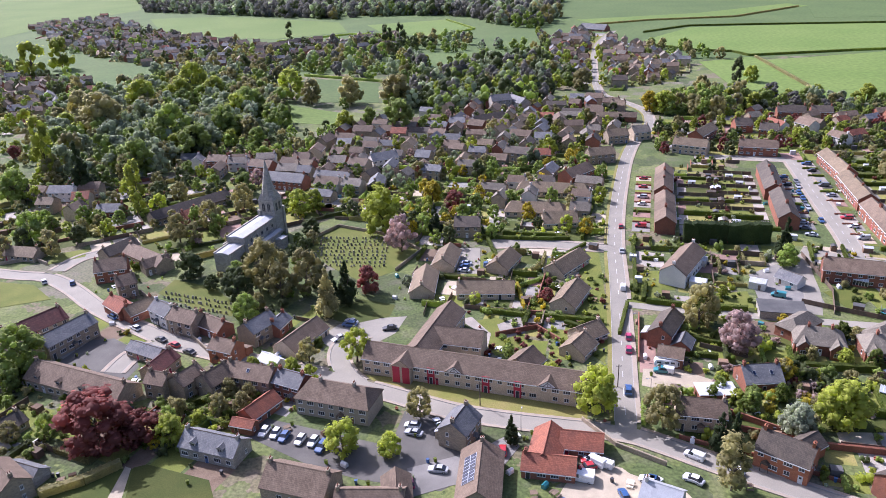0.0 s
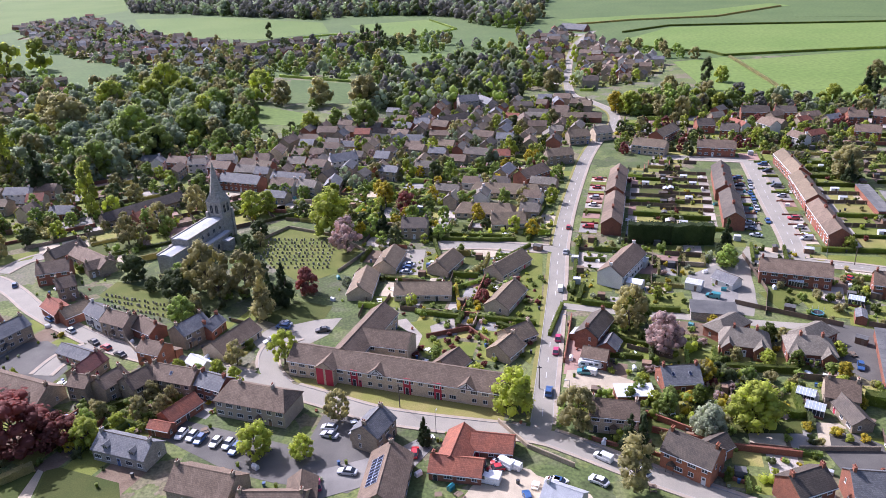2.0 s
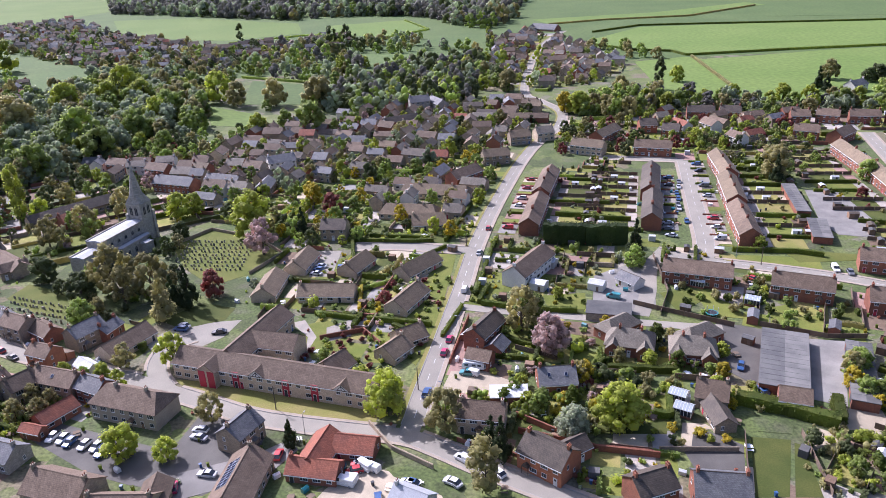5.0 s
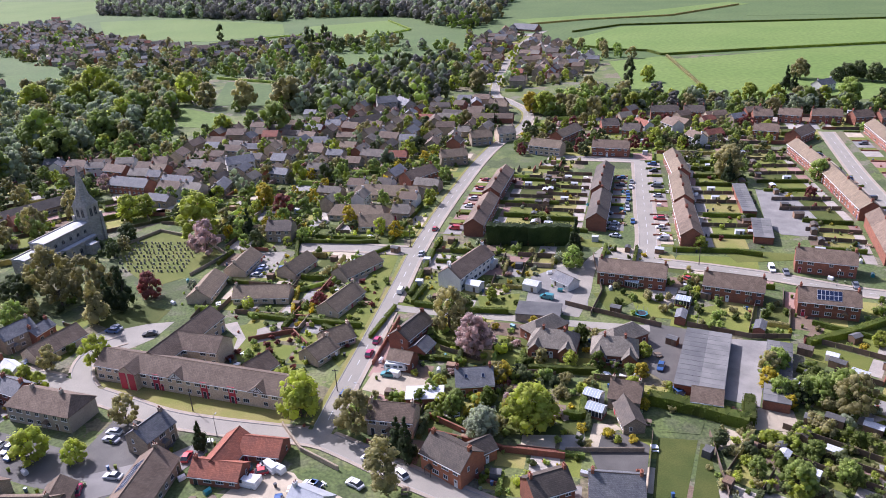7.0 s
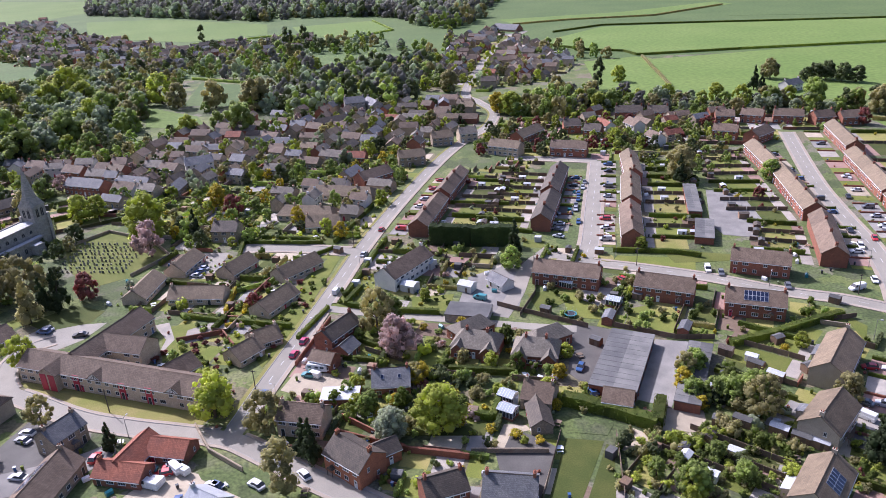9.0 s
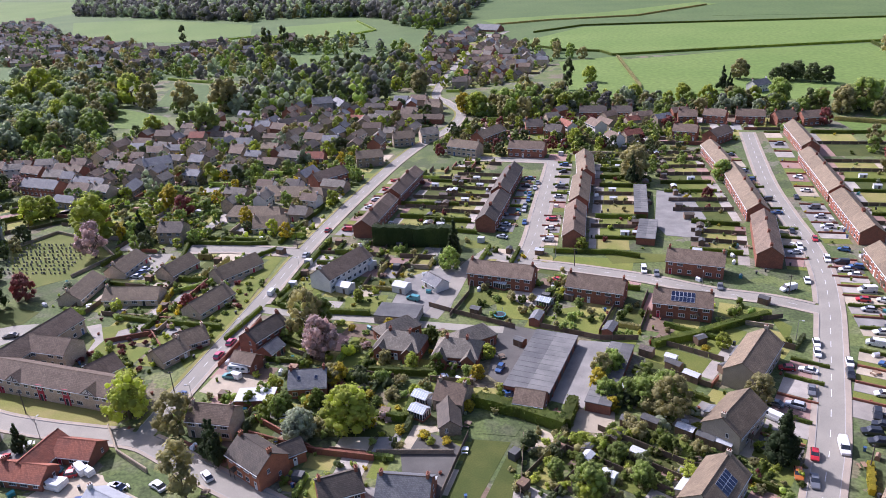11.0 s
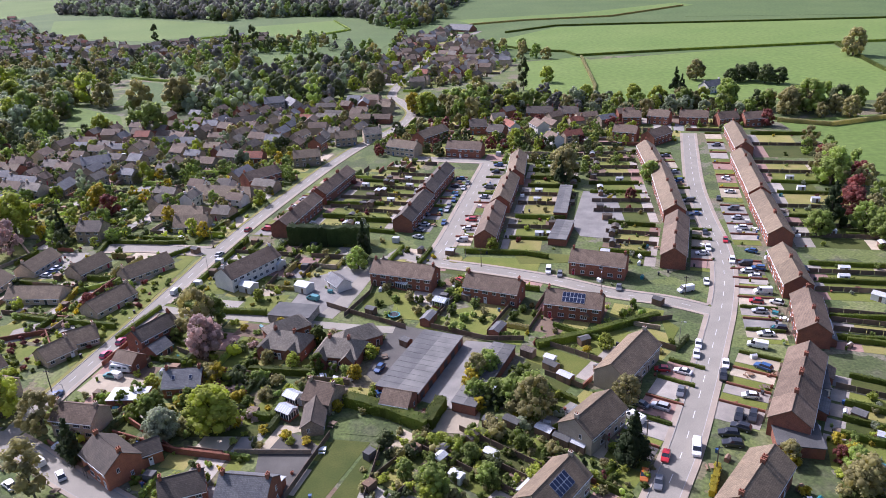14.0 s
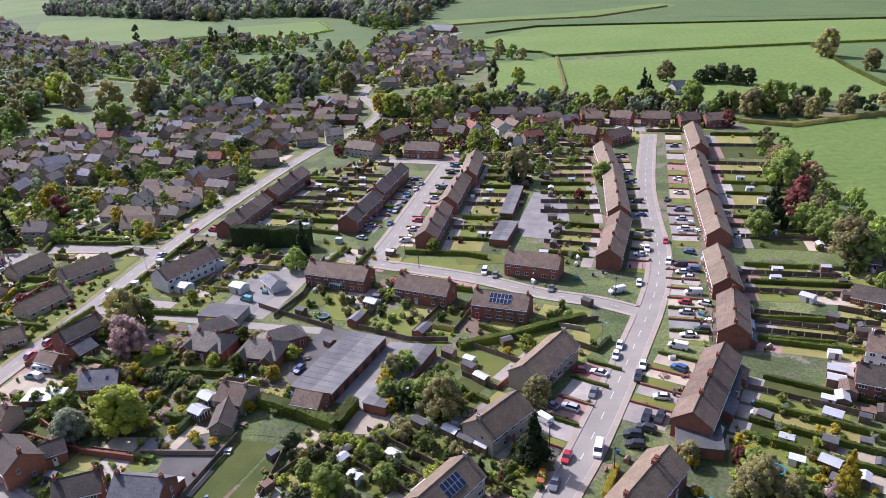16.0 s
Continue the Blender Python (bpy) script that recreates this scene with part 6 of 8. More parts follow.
for row in [(40.1, 116.5, -30, 7.8, 7)]:
    house(*row, 1, "render", "lead", chimneys=1, detail=2)
for row in [(69.3, 126.8, -40.2, 11, 8)]:
    house(*row, 2, "orange_brick", "tile_dark", detail=2)
for row in [(75.6, 130.4, 30.6, 5.2, 5)]:
    house(*row, 1.5, "orange_brick", "tile_dark", chimneys=0, detail=2)
for row in [(55.8, 142.3, -12.8, 11, 7)]:
    house(*row, 2, "buff_brick", "tile_brown", detail=2)
for row in [(58.8, 181.7, 57.7, 12.8, 6.5), (88.2, 116.1, 19, 8.7, 7), (262.2, 142.2, -27.8, 9, 8)]:
    house(*row, 2, "brick", "tile_dark", detail=2)
for row in [(56.7, 169, -23.3, 6.7, 5), (130.1, 145.2, -20, 7, 6)]:
    house(*row, 1.5, "brick", "tile_brown", chimneys=0, detail=2)
for row in [(61.8, 175.5, 62.1, 5.8, 5)]:
    house(*row, 1, "brick", "slate", chimneys=0, detail=2)
for row in [(75.4, 157.6, 1.7, 9.4, 8)]:
    house(*row, 1.5, "brick", "slate", rooflights=2, detail=2)
for row in [(98.1, 174, -18.4, 12.7, 9), (113.5, 168.9, -13.9, 11.9, 9)]:
    front = house(*row, 1.5, "brick", "tile_grey", hip=.6, detail=2)
    for bx in (-0.32, 0.32):
        bm = bmesh.new()
        prism(bm, [(-1.7, -0.3), (1.7, -0.3), (1.7, 3.0), (0, 4.7), (-1.7, 3.0)], -1.5, 2.6)
        bay = part("bay", finish(bm, "bay", "brick"), front, pose(bx * row[3], -4.5, 0, 0, 0, 90))
        bm = bmesh.new()
        for sd in (-1, 1):
            prism(bm, [(0, 4.75), (sd * 2.05, 2.7), (sd * 2.05, 2.86), (0, 4.93)], -1.8, 3.4)
        bmesh.ops.recalc_face_normals(bm, faces=bm.faces)
        part("bay_roof", finish(bm, "bay_roof", "tile_grey"), bay)
        part("window", WINDOWS[(1.8, 1.1)], bay, pose(-1.5, 0, 0.9, 0, 0, -90))
    part("door", DOORS[0], front, pose(0, -4.52, 0))
for row in [(96.5, 182.4, 34.7, 11.8, 7), (117.3, 175.8, 27.9, 11.9, 7)]:
    house(*row, 1.5, "brick", "tile_grey", chimneys=0, hip=.7, detail=2)
for row in [(110.6, 142.2, -88.1, 12.1, 5)]:
    house(*row, 1, "stone", "tile_dark", chimneys=0, detail=2)
for row in [(76, 223.4, 56, 21.7, 8.5)]:
    house(*row, 2, "render", "tile_brown", detail=1)
for row in [(129, 213.1, -20.9, 21.1, 8), (156.7, 200.2, -24.2, 17.3, 8)]:
    house(*row, 2, "brick", "tile_brown", detail=2)
for row in [(179.2, 188.1, -19.8, 16.2, 8)]:
    house(*row, 2, "brick", "tile_brown", panels=6, detail=2)
for row in [(107.4, 212.9, -54.1, 7.7, 5)]:
    house(*row, 1, "render", "slate", chimneys=0, detail=2)
for row in [(187.1, 156.6, 52.2, 20, 8.5), (173.7, 133.2, 46.5, 14.1, 8.5)]:
    house(*row, 2, "cream", "tile_buff", chimneys=1, detail=2)
for row in [(161.7, 111.3, 50.4, 14.6, 8.5)]:
    house(*row, 2, "cream", "tile_buff", chimneys=1, panels=5, detail=2)
for row in [(162.2, 402.4, -0.8, 9.3, 8), (171.8, 389.3, -27.3, 9.3, 8), (200.1, 428, -12.8, 15.5, 8), (216.1, 424.3, -12.8, 11.5, 8)]:
    house(*row, 2, "brick", "tile_dark", detail=1)
for row in [(122.4, 364.9, -31, 16.9, 8)]:
    house(*row, 2, "buff_brick", "tile_buff", detail=1)
for row in [(135.9, 388.3, 50.9, 21.5, 8)]:
    house(*row, 2, "brick", "tile_buff", detail=1)
for row in [(103.5, 395.4, 14, 9.8, 8)]:
    house(*row, 2, "buff_brick", "tile_grey", detail=1)
for row in [(89.7, 389.7, 9.5, 11.5, 8), (74.2, 355.1, 10, 13.2, 8)]:
    house(*row, 2, "stone", "tile_buff", detail=1)
for row in [(33.2, 478.3, 13, 13, 9)]:
    house(*row, 3, "pale_stone", "slate", detail=1)
for row in [(45.1, 478.8, -64.3, 17.7, 8)]:
    house(*row, 2.5, "pale_stone", "slate", detail=1)
for row in [(22.9, 437.5, 31.6, 22.3, 8)]:
    house(*row, 2, "render", "tile_dark", detail=1)
for row in [(-78.6, 332.6, -21.4, 21.8, 8)]:
    house(*row, 2, "brick", "slate", detail=1)
for row in [(167.1, 861.9, -39.4, 32.1, 14)]:
    house(*row, 1, "brick", "slate", chimneys=0, detail=1)
for row in [(318.3, 480.3, 29, 14.1, 8), (-34.6, 361.9, 23.9, 13.7, 8)]:
    house(*row, 2, "render", "slate", detail=1)
for row in [(44.4, 364, -8.3, 12.9, 7), (-111.7, 291.1, 58.8, 7.6, 7)]:
    house(*row, 1.5, "brick", "tile_red", detail=1)
for row in [(-55.9, 333, -21.5, 18.2, 7)]:
    house(*row, 2, "stone", "slate", detail=1)
for row in [(5.4, 265.6, -6.1, 9.8, 8)]:
    house(*row, 2, "stone", "tile_dark", detail=1)
for row in [(44.5, 308.6, -15.3, 31.8, 9), (33.8, 284.6, -12.4, 24.2, 9)]:
    house(*row, 1, "buff_brick", "tile_buff", hip=.5, detail=1)
for row in [(41.9, 272.4, 2, 13.4, 9)]:
    house(*row, 1, "buff_brick", "tile_buff", detail=1)
for row in [(-114.5, 301.6, 46.9, 36.3, 8), (-127.4, 256.3, 58.1, 13.5, 7)]:
    house(*row, 1.5, "stone", "tile_dark", detail=1)
for row in [(285.1, 185.9, -35.3, 10.2, 7)]:
    house(*row, 1, "brick", "tile_dark", chimneys=0, detail=2)
for row in [(271.3, 154.9, -31.9, 8.4, 8)]:
    house(*row, 2, "render", "tile_brown", detail=2)
for row in [(295.7, 211.4, -22.8, 9.5, 7)]:
    house(*row, 1, "brick", "tile_brown", detail=2)
terrace((293.4, 374.8), (284, 333.8), 2, 2, 8, "brick", "tile_buff")
terrace((278.5, 324.9), (266.1, 271.2), 4, 2, 8, "brick", "tile_buff")
terrace((264.9, 267.9), (256.3, 229.2), 3, 2, 8, "brick", "tile_buff")
terrace((250.7, 216.1), (245.3, 191.3), 2, 2, 8, "brick", "tile_buff")
terrace((244.2, 184.7), (237.3, 164.4), 3, 2, 8, "brick", "tile_brown")
terrace((231.1, 155.2), (214.6, 127.8), 4, 2, 8.5, "brick", "tile_brown")
terrace((206.5, 117.1), (194.4, 103.2), 3, 2, 8.5, "brick", "tile_buff")
terrace((240.4, 345.5), (236.7, 310.6), 2, 2, 8, "brick", "tile_buff")
terrace((237.1, 308), (228.1, 255.4), 4, 2, 8, "brick", "tile_buff")
terrace((227.2, 249.5), (215.7, 215.3), 3, 2, 8, "brick", "tile_brown")
terrace((143.6, 323.9), (134.1, 290.5), 3, 2, 7.5, "brick", "tile_dark")
terrace((134.4, 287), (126.1, 257.7), 3, 2, 7.5, "brick", "tile_dark")
terrace((178.6, 339.6), (173.7, 308.3), 2, 2, 7.5, "brick", "tile_buff")
terrace((171.4, 305.8), (164.3, 274), 3, 2, 7.5, "brick", "tile_buff")
terrace((162.5, 269.7), (156.1, 238.5), 3, 2, 7.5, "brick", "tile_brown")
terrace((97.9, 325.4), (88.8, 293.8), 3, 2, 7.5, "brick", "tile_brown")
terrace((88, 289), (79.7, 257.9), 3, 2, 7.5, "brick", "tile_brown")

# ---- vehicles ----
for row in [(48.7, 182.5, -103), (47.1, 175.5, -103), (-11.5, 124.7, -76.2)]:
    car(*row, "hatch", "pink")
for row in [(42.5, 156.1, -103), (-32.7, 195.2, -15.1), (-109.3, 205.9, -37.8), (-32.3, 137.7, 69.5), (242.3, 212.1, -20.3), (220.8, 155.5, -46.4)]:
    car(*row, "suv", "blue")
for row in [(54.1, 213.7, -102.7), (51, 130.3, -39.5), (54.1, 164.4, -25.6), (30.8, 128.6, -35), (26, 125.3, -11.3), (175.7, 217.2, 79.3)]:
    car(*row, "smallvan", "white")
for row in [(65.1, 266.5, -102.5), (-83.2, 186.7, -33.6), (9.2, 134.2, -94.3), (27.1, 127.8, 13.4), (98.4, 248, -33.9), (146.6, 213.2, -55.5), (28, 130.2, 5.1), (187.4, 123.7, 66.7), (195.9, 156.6, -15), (240.2, 235.8, 72)]:
    car(*row, "hatch", "red")
for row in [(60.3, 243.1, -102.6), (-32.3, 197.3, -32.8), (-34.8, 187.3, 38.7), (-5.4, 128.6, -11.1), (48.6, 123, -45.5), (3.7, 237.2, -18.4), (2.9, 231.1, -18), (-11.2, 141.8, -20.2), (143.2, 279, 79.5), (150.8, 305.2, 79.1), (132.3, 272, -33.1), (134.1, 263.8, -21.1), (132, 251.4, -31.4)]:
    car(*row, "saloon", "silver")
for row in [(-88.4, 190.3, -37.8), (-77.4, 182.5, -33.6), (-20.2, 192.3, 7.6), (-67.9, 177.9, -33.8), (252.7, 278.2, 72.2), (235.7, 243.7, 75.3)]:
    car(*row, "saloon", "black")
for row in [(-98.9, 197.9, -37.8), (-47.1, 144.1, 74.9), (-44.2, 143.3, 74.1), (-37.8, 140.6, 72.1), (-34.6, 139.8, 71.1), (-145.8, 234.4, -52.7), (-11.6, 144.6, -12.1), (58.2, 125.4, -52), (48.4, 123, -31.2), (39.1, 123.2, -24.8), (238.9, 206.5, -19.8), (238.3, 189, -31.6), (213, 143.8, -14.4), (208.6, 167.7, 71.5), (206.5, 162.8, 71.7), (212.2, 157.7, 69.8), (222.9, 204, 73.4)]:
    car(*row, "hatch", "white")
for row in [(-134.8, 232.6, -63), (-41.9, 141.9, 73.3), (3.4, 234.4, -18.2), (10.8, 235.6, -93.1), (33, 118.8, -83), (124.9, 150.9, -75.3), (124.2, 162.5, 65.9), (125.1, 151.4, -61.8), (39.5, 123.3, -23.8), (146.2, 290.3, 79.4), (147.6, 297.3, 79.4), (141.8, 264.7, 79.3), (245.3, 225.8, -36.1)]:
    car(*row, "hatch", "blue")
for row in [(28.9, 129.5, -43.3), (25.3, 124.3, -19.8), (237.1, 196, -5.5), (223.5, 165.9, -28), (194.5, 125.6, 71.6), (215, 199.3, 17.7), (184.1, 137.2, -50.6)]:
    car(*row, "van", "white")
for row in [(23.1, 129.4, -2.8)]:
    car(*row, "hatch", "teal")
for row in [(53.3, 164.5, -14.5)]:
    car(*row, "suv", "teal")
for row in [(100.3, 204.5, -29.8)]:
    car(*row, "smallvan", "teal")
for row in [(232.5, 173.8, -17.1), (207.5, 136.3, 63.6), (210.5, 135.9, 62.8), (206.4, 132.2, -32.3), (203, 130.3, -13.2), (202.6, 126.8, -12.9), (209.7, 152.5, 69.9)]:
    car(*row, "suv", "black")
for row in [(197.5, 146.6, 66.6), (183.7, 115.8, 70.3), (186.7, 142.3, -39.7), (144.1, 283.6, 79.5), (152.9, 312, 79), (134.3, 274.9, -33.5), (132.5, 258.1, -32)]:
    car(*row, "saloon", "grey")
for row in [(181.5, 118.1, 71.2)]:
    car(*row, "hatch", "orange")
for row in [(179, 214.2, 78.5), (195.5, 202.7, 74.4)]:
    car(*row, "hatch", "grey")
for row in [(232.1, 229.7, 75.3), (236.3, 218.9, 71.7)]:
    car(*row, "suv", "white")

# ---- trees ----
for row in [(-85.5, 141.4, 15.4, 19.7), (-75, 141.6, 9.1, 11.7), (-28.7, 217.5, 9.6, 9.6), (0.8, 291.9, 9.5, 9.5), (-247.1, 403.3, 8, 8), (-104.6, 404.5, 5.7, 5.7), (28.6, 207.3, 4.7, 4.7), (30.7, 218.1, 3, 3), (293.6, 254.6, 11.5, 11.5), (222.4, 120.3, 4.2, 4.2), (218.1, 281.8, 5.5, 5.5), (317.4, 388.3, 9.1, 9.1)]:
    tree(*row, "leaf_copper", "round", row[1] > 600)
for row in [(32.7, 148.5, 12.5, 12.5), (-27.2, 136.4, 8.7, 8.7), (-68.2, 141, 8.2, 8.2), (-16.2, 134.5, 6.1, 6.1), (86.9, 139.8, 12.2, 12.2), (-65.1, 294.4, 11.5, 11.5), (-59.7, 297.8, 10.2, 10.2), (-28.2, 270.8, 18.9, 18.9), (179.6, 373.4, 8.8, 8.8), (-114.6, 538.4, 22.6, 22.6), (-196.6, 569.6, 26, 26), (-387, 697, 31.5, 31.5), (-378.4, 733.6, 30.3, 30.3), (-195.8, 539.1, 20.7, 20.7), (87.8, 139.5, 11.9, 11.9), (208.9, 480.1, 9.6, 9.6), (235.5, 472.6, 10.2, 10.2), (263.4, 463.1, 11.4, 11.4), (131.2, 452.1, 14, 14), (-138.3, 476.9, 18.4, 18.4)]:
    tree(*row, "leaf_light", "round", row[1] > 600)
for row in [(-113.8, 465, 14.4, 14.4), (-215.5, 515.1, 23.8, 23.8), (-169.5, 534.2, 20.5, 20.5), (-63.2, 435.3, 13.6, 13.6), (134.4, 453.2, 14, 14), (219.1, 537.9, 12.3, 12.3), (83.1, 205.4, 4.3, 4.3), (158.6, 236.4, 5.2, 5.2), (184.1, 168.4, 4.5, 4.5), (138.3, 114.3, 6.7, 6.7), (159.2, 117.6, 4.6, 4.6)]:
    tree(*row, "leaf_light", "round", row[1] > 600)
for row in [(-28.1, 174.8, 10.4, 9)]:
    tree(*row, "leaf_light", "open", row[1] > 600)
for row in [(-41.5, 175.1, 7.5, 6.6), (-9.9, 148.2, 8.2, 7.1), (69.7, 186.2, 13.9, 12.1), (47.2, 140.9, 11.7, 10.2), (-108.3, 268, 11.7, 10.2), (-99.7, 280.9, 12.2, 10.6), (-90.5, 299.7, 12.9, 11.2), (-62.8, 221.3, 18.3, 15.9), (-49.4, 218.8, 15.4, 13.4), (-57.1, 214.6, 12.7, 11), (161.8, 139.2, 11.1, 9.6), (149, 156.2, 7.3, 6.4)]:
    tree(*row, "leaf_olive", "open", row[1] > 600)
for row in [(55.3, 119.8, 13.5, 7.1)]:
    tree(*row, "leaf_olive", "tall", row[1] > 600)
for row in [(76, 172.7, 12.3, 10.7), (-19.5, 250.7, 13.9, 12.1), (-93.1, 336, 8.7, 7.6), (75.7, 174.8, 11, 9.6)]:
    tree(*row, "leaf_blossom", "open", row[1] > 600)
for row in [(76.5, 137.3, 8.3, 8.3), (-16.4, 222.5, 3.8, 3.8), (75.9, 137.2, 8.5, 8.5)]:
    tree(*row, "leaf_silver", "round", row[1] > 600)
for row in [(70.4, 148.4, 5.7, 5.7), (-65.1, 201, 9.1, 9.1), (-121.3, 174.4, 14.8, 14.8), (-169.5, 271.9, 13.5, 13.5), (-205.5, 326.1, 15.8, 15.8), (-108.5, 403.1, 13.3, 13.3), (-49.5, 452.8, 11.3, 11.3), (-30.5, 433.1, 20.8, 20.8), (-159.5, 359.3, 20, 20), (-158.8, 409.2, 27.2, 27.2), (-138.7, 389.2, 19.9, 19.9), (-135.5, 433.5, 20.3, 20.3), (-133.5, 488.1, 20.7, 20.7), (-168.3, 286.3, 7.1, 7.1), (-150, 290.9, 7.2, 7.2), (-141.5, 290.6, 6.7, 6.7), (13.8, 175, 3.9, 3.9), (72.5, 191.3, 10.3, 10.3), (112.3, 226.2, 8, 8), (69.6, 146.8, 5.7, 5.7)]:
    tree(*row, "leaf_mid", "round", row[1] > 600)
for row in [(64.6, 182.5, 4, 4), (231.8, 304.1, 9.8, 9.8), (157.3, 145.2, 8, 8), (152.9, 146.4, 6.7, 6.7), (148.3, 147.3, 6.1, 6.1), (152.3, 158.7, 7.2, 7.2), (148.9, 155, 5.6, 5.6), (138.4, 115.3, 7.9, 7.9), (132.5, 120.9, 4.7, 4.7), (161.6, 143.9, 9.3, 9.3), (149.5, 117.5, 5.7, 5.7), (146.5, 125.3, 4.8, 4.8), (224.1, 117.5, 5.7, 5.7), (181.4, 131.4, 1.2, 1.2), (303.4, 290.2, 16.3, 16.3), (273.4, 237.8, 9.9, 9.9), (294.9, 228, 11.4, 11.4), (290, 239.9, 10.9, 10.9), (292.5, 230.7, 11.5, 11.5), (294.7, 210, 12.4, 12.4)]:
    tree(*row, "leaf_mid", "round", row[1] > 600)
for row in [(350.7, 415.5, 19.3, 19.3), (313.1, 438, 16.9, 16.9), (287.3, 435.7, 13.5, 13.5)]:
    tree(*row, "leaf_mid", "round", row[1] > 600)
for row in [(-71.8, 216.2, 11.5, 11.5), (-93.2, 234.5, 10.3, 10.3), (-56.3, 269.2, 8, 8), (-82.5, 223.8, 5.7, 5.7), (-149.2, 270.9, 7.9, 7.9), (-152.7, 814.6, 12.2, 12.2), (347.6, 509.1, 12.4, 12.4), (355.4, 509.3, 13.2, 13.2), (361.5, 499.6, 13, 13), (369.5, 495.6, 11.4, 11.4), (340.4, 506.8, 10.1, 10.1)]:
    tree(*row, "leaf_dark", "round", row[1] > 600)
for row in [(57.2, 132.6, 9.9, 5.2), (-39.5, 210.1, 11.6, 6.1), (-35.1, 211, 14.4, 7.6), (-7.2, 265.8, 12.5, 6.6), (11.4, 137.7, 7.4, 3.9), (-175.8, 333.4, 25.3, 13.3), (-138.4, 388.4, 20.3, 10.7), (59.3, 130, 11.4, 5.2), (113.9, 233.1, 14.6, 6.6), (193, 305.2, 13, 5.9), (179.9, 122.8, 11.6, 7.2), (169, 118.1, 5.5, 3.4), (280.6, 244.3, 17.1, 10.1), (180.4, 123.3, 12.3, 7.3), (297.4, 487.7, 15.6, 8.2), (299, 479.6, 12.6, 6.6)]:
    tree(*row, "leaf_conifer", "cone", row[1] > 600)
for row in [(-39.9, 202, 15.8, 8.3)]:
    tree(*row, "leaf_olive", "cone", row[1] > 600)
for row in [(-205, 358.5, 32.8, 9.6), (-136.2, 300.4, 24.8, 7.3)]:
    tree(*row, "leaf_light", "tall", row[1] > 600)
for row in [(-8.8, 302.9, 10.3, 10.3), (-71.5, 139.9, 4.2, 4.2), (82.6, 158.7, 6.4, 6.4), (124.8, 456.4, 13.4, 13.4), (82.1, 158.7, 4.9, 4.9), (118.1, 158.8, 4.3, 4.3), (115.3, 145.2, 3.2, 3.2), (94.1, 186.5, 3.9, 3.9), (147.7, 151.9, 5.8, 5.8), (149, 143.2, 3.7, 3.7)]:
    tree(*row, "leaf_yellow", "round", row[1] > 600)
for row in [(-211.3, 441.9, 29.2, 29.2), (-244.7, 486.8, 22.6, 22.6), (-97.7, 521.8, 18, 18), (-162.6, 354.7, 14.2, 14.2), (-36.1, 500.4, 23, 23), (81.4, 158.8, 6.5, 6.5), (195.8, 313.2, 15.5, 15.5), (-146.6, 420.1, 9.9, 9.9), (222.1, 111.7, 8.7, 8.7), (227.5, 108.7, 6.4, 6.4), (291.5, 212.8, 16.1, 16.1), (305.8, 301.2, 14.5, 14.5), (212.2, 121.3, 5.1, 5.1), (183.6, 143.7, 7.9, 7.9), (322.1, 521.8, 14.3, 14.3), (466.5, 588.3, 22.1, 22.1), (467.5, 524.2, 15.9, 15.9), (337.9, 410.9, 15.9, 15.9), (367.1, 398.3, 12.4, 12.4), (387.1, 401.1, 12.5, 12.5)]:
    tree(*row, "leaf_olive", "round", row[1] > 600)
for row in [(-68.8, 515.5, 19.8, 19.8), (23.4, 408.7, 9.6, 9.6), (95.8, 532, 16.2, 16.2)]:
    tree(*row, "leaf_olive", "round", row[1] > 600)
for row in [(239.6, 110.8, 9.9, 5.2)]:
    tree(*row, "leaf_yellow", "cone", row[1] > 600)
for row in [(212.6, 120.3, 3.7, 4.6), (210.9, 111.4, 2.1, 2.6), (224.6, 121.4, 3.7, 4.7)]:
    tree(*row, "leaf_yellow", "bush", row[1] > 600)
for row in [(199.4, 513.5, 22.3, 8.6), (-58.7, 743.5, 28.8, 11.1), (-46.2, 769.1, 26.8, 10.3), (-176, 850.1, 23, 8.9)]:
    tree(*row, "leaf_dark", "tall", row[1] > 600)

# ---- gardens, far quarters, woods and shrubs ----
# the far woods mix in the greyed leaf that carries painted distance haze
fill_wood([(-727, 1819.2), (186.6, 1333.8), (120.6, 959.2), (63.2, 949.2), (39.4, 1059.1), (-23.8, 1099.7), (-161.1, 1155.2), (-162.2, 1100.7), (-529.8, 1362.2)], 14, 15, 22, ('leaf_bud', 'leaf_bud', 'leaf_dark', 'leaf_haze'), 'wood_far')
fill_wood([(-188.2, 1110.7), (-142.2, 1071.2), (-149.2, 1373.4), (186.2, 1264.4), (129.4, 896.6), (74.5, 915.8), (48.8, 1093.6), (-115.2, 1120.7)], 17, 12, 20, ('leaf_haze', 'leaf_mid', 'leaf_olive', 'leaf_bud'), 'wood_far')
fill_wood([(-265.9, 459.5), (-256.6, 592.7), (-238.7, 679.1), (-149.8, 605.9), (-113.9, 496.8), (-99.9, 427.1), (-128, 406.4), (-141.9, 370.2), (-167.4, 345.2), (-198, 344.5)], 10.5, 9, 16, ('leaf_haze', 'leaf_olive', 'leaf_haze', 'leaf_mid', 'leaf_haze', 'leaf_mid', 'leaf_light'), 'round_far')
fill_wood([(-46.7, 502.1), (-14.9, 577.2), (34.7, 680.1), (82.9, 655.4), (91.5, 554.5), (64, 503.2), (1.6, 476.4)], 10.5, 9, 15, ('leaf_dark', 'leaf_mid', 'leaf_dark', 'leaf_bud', 'leaf_haze'), 'wood_far')
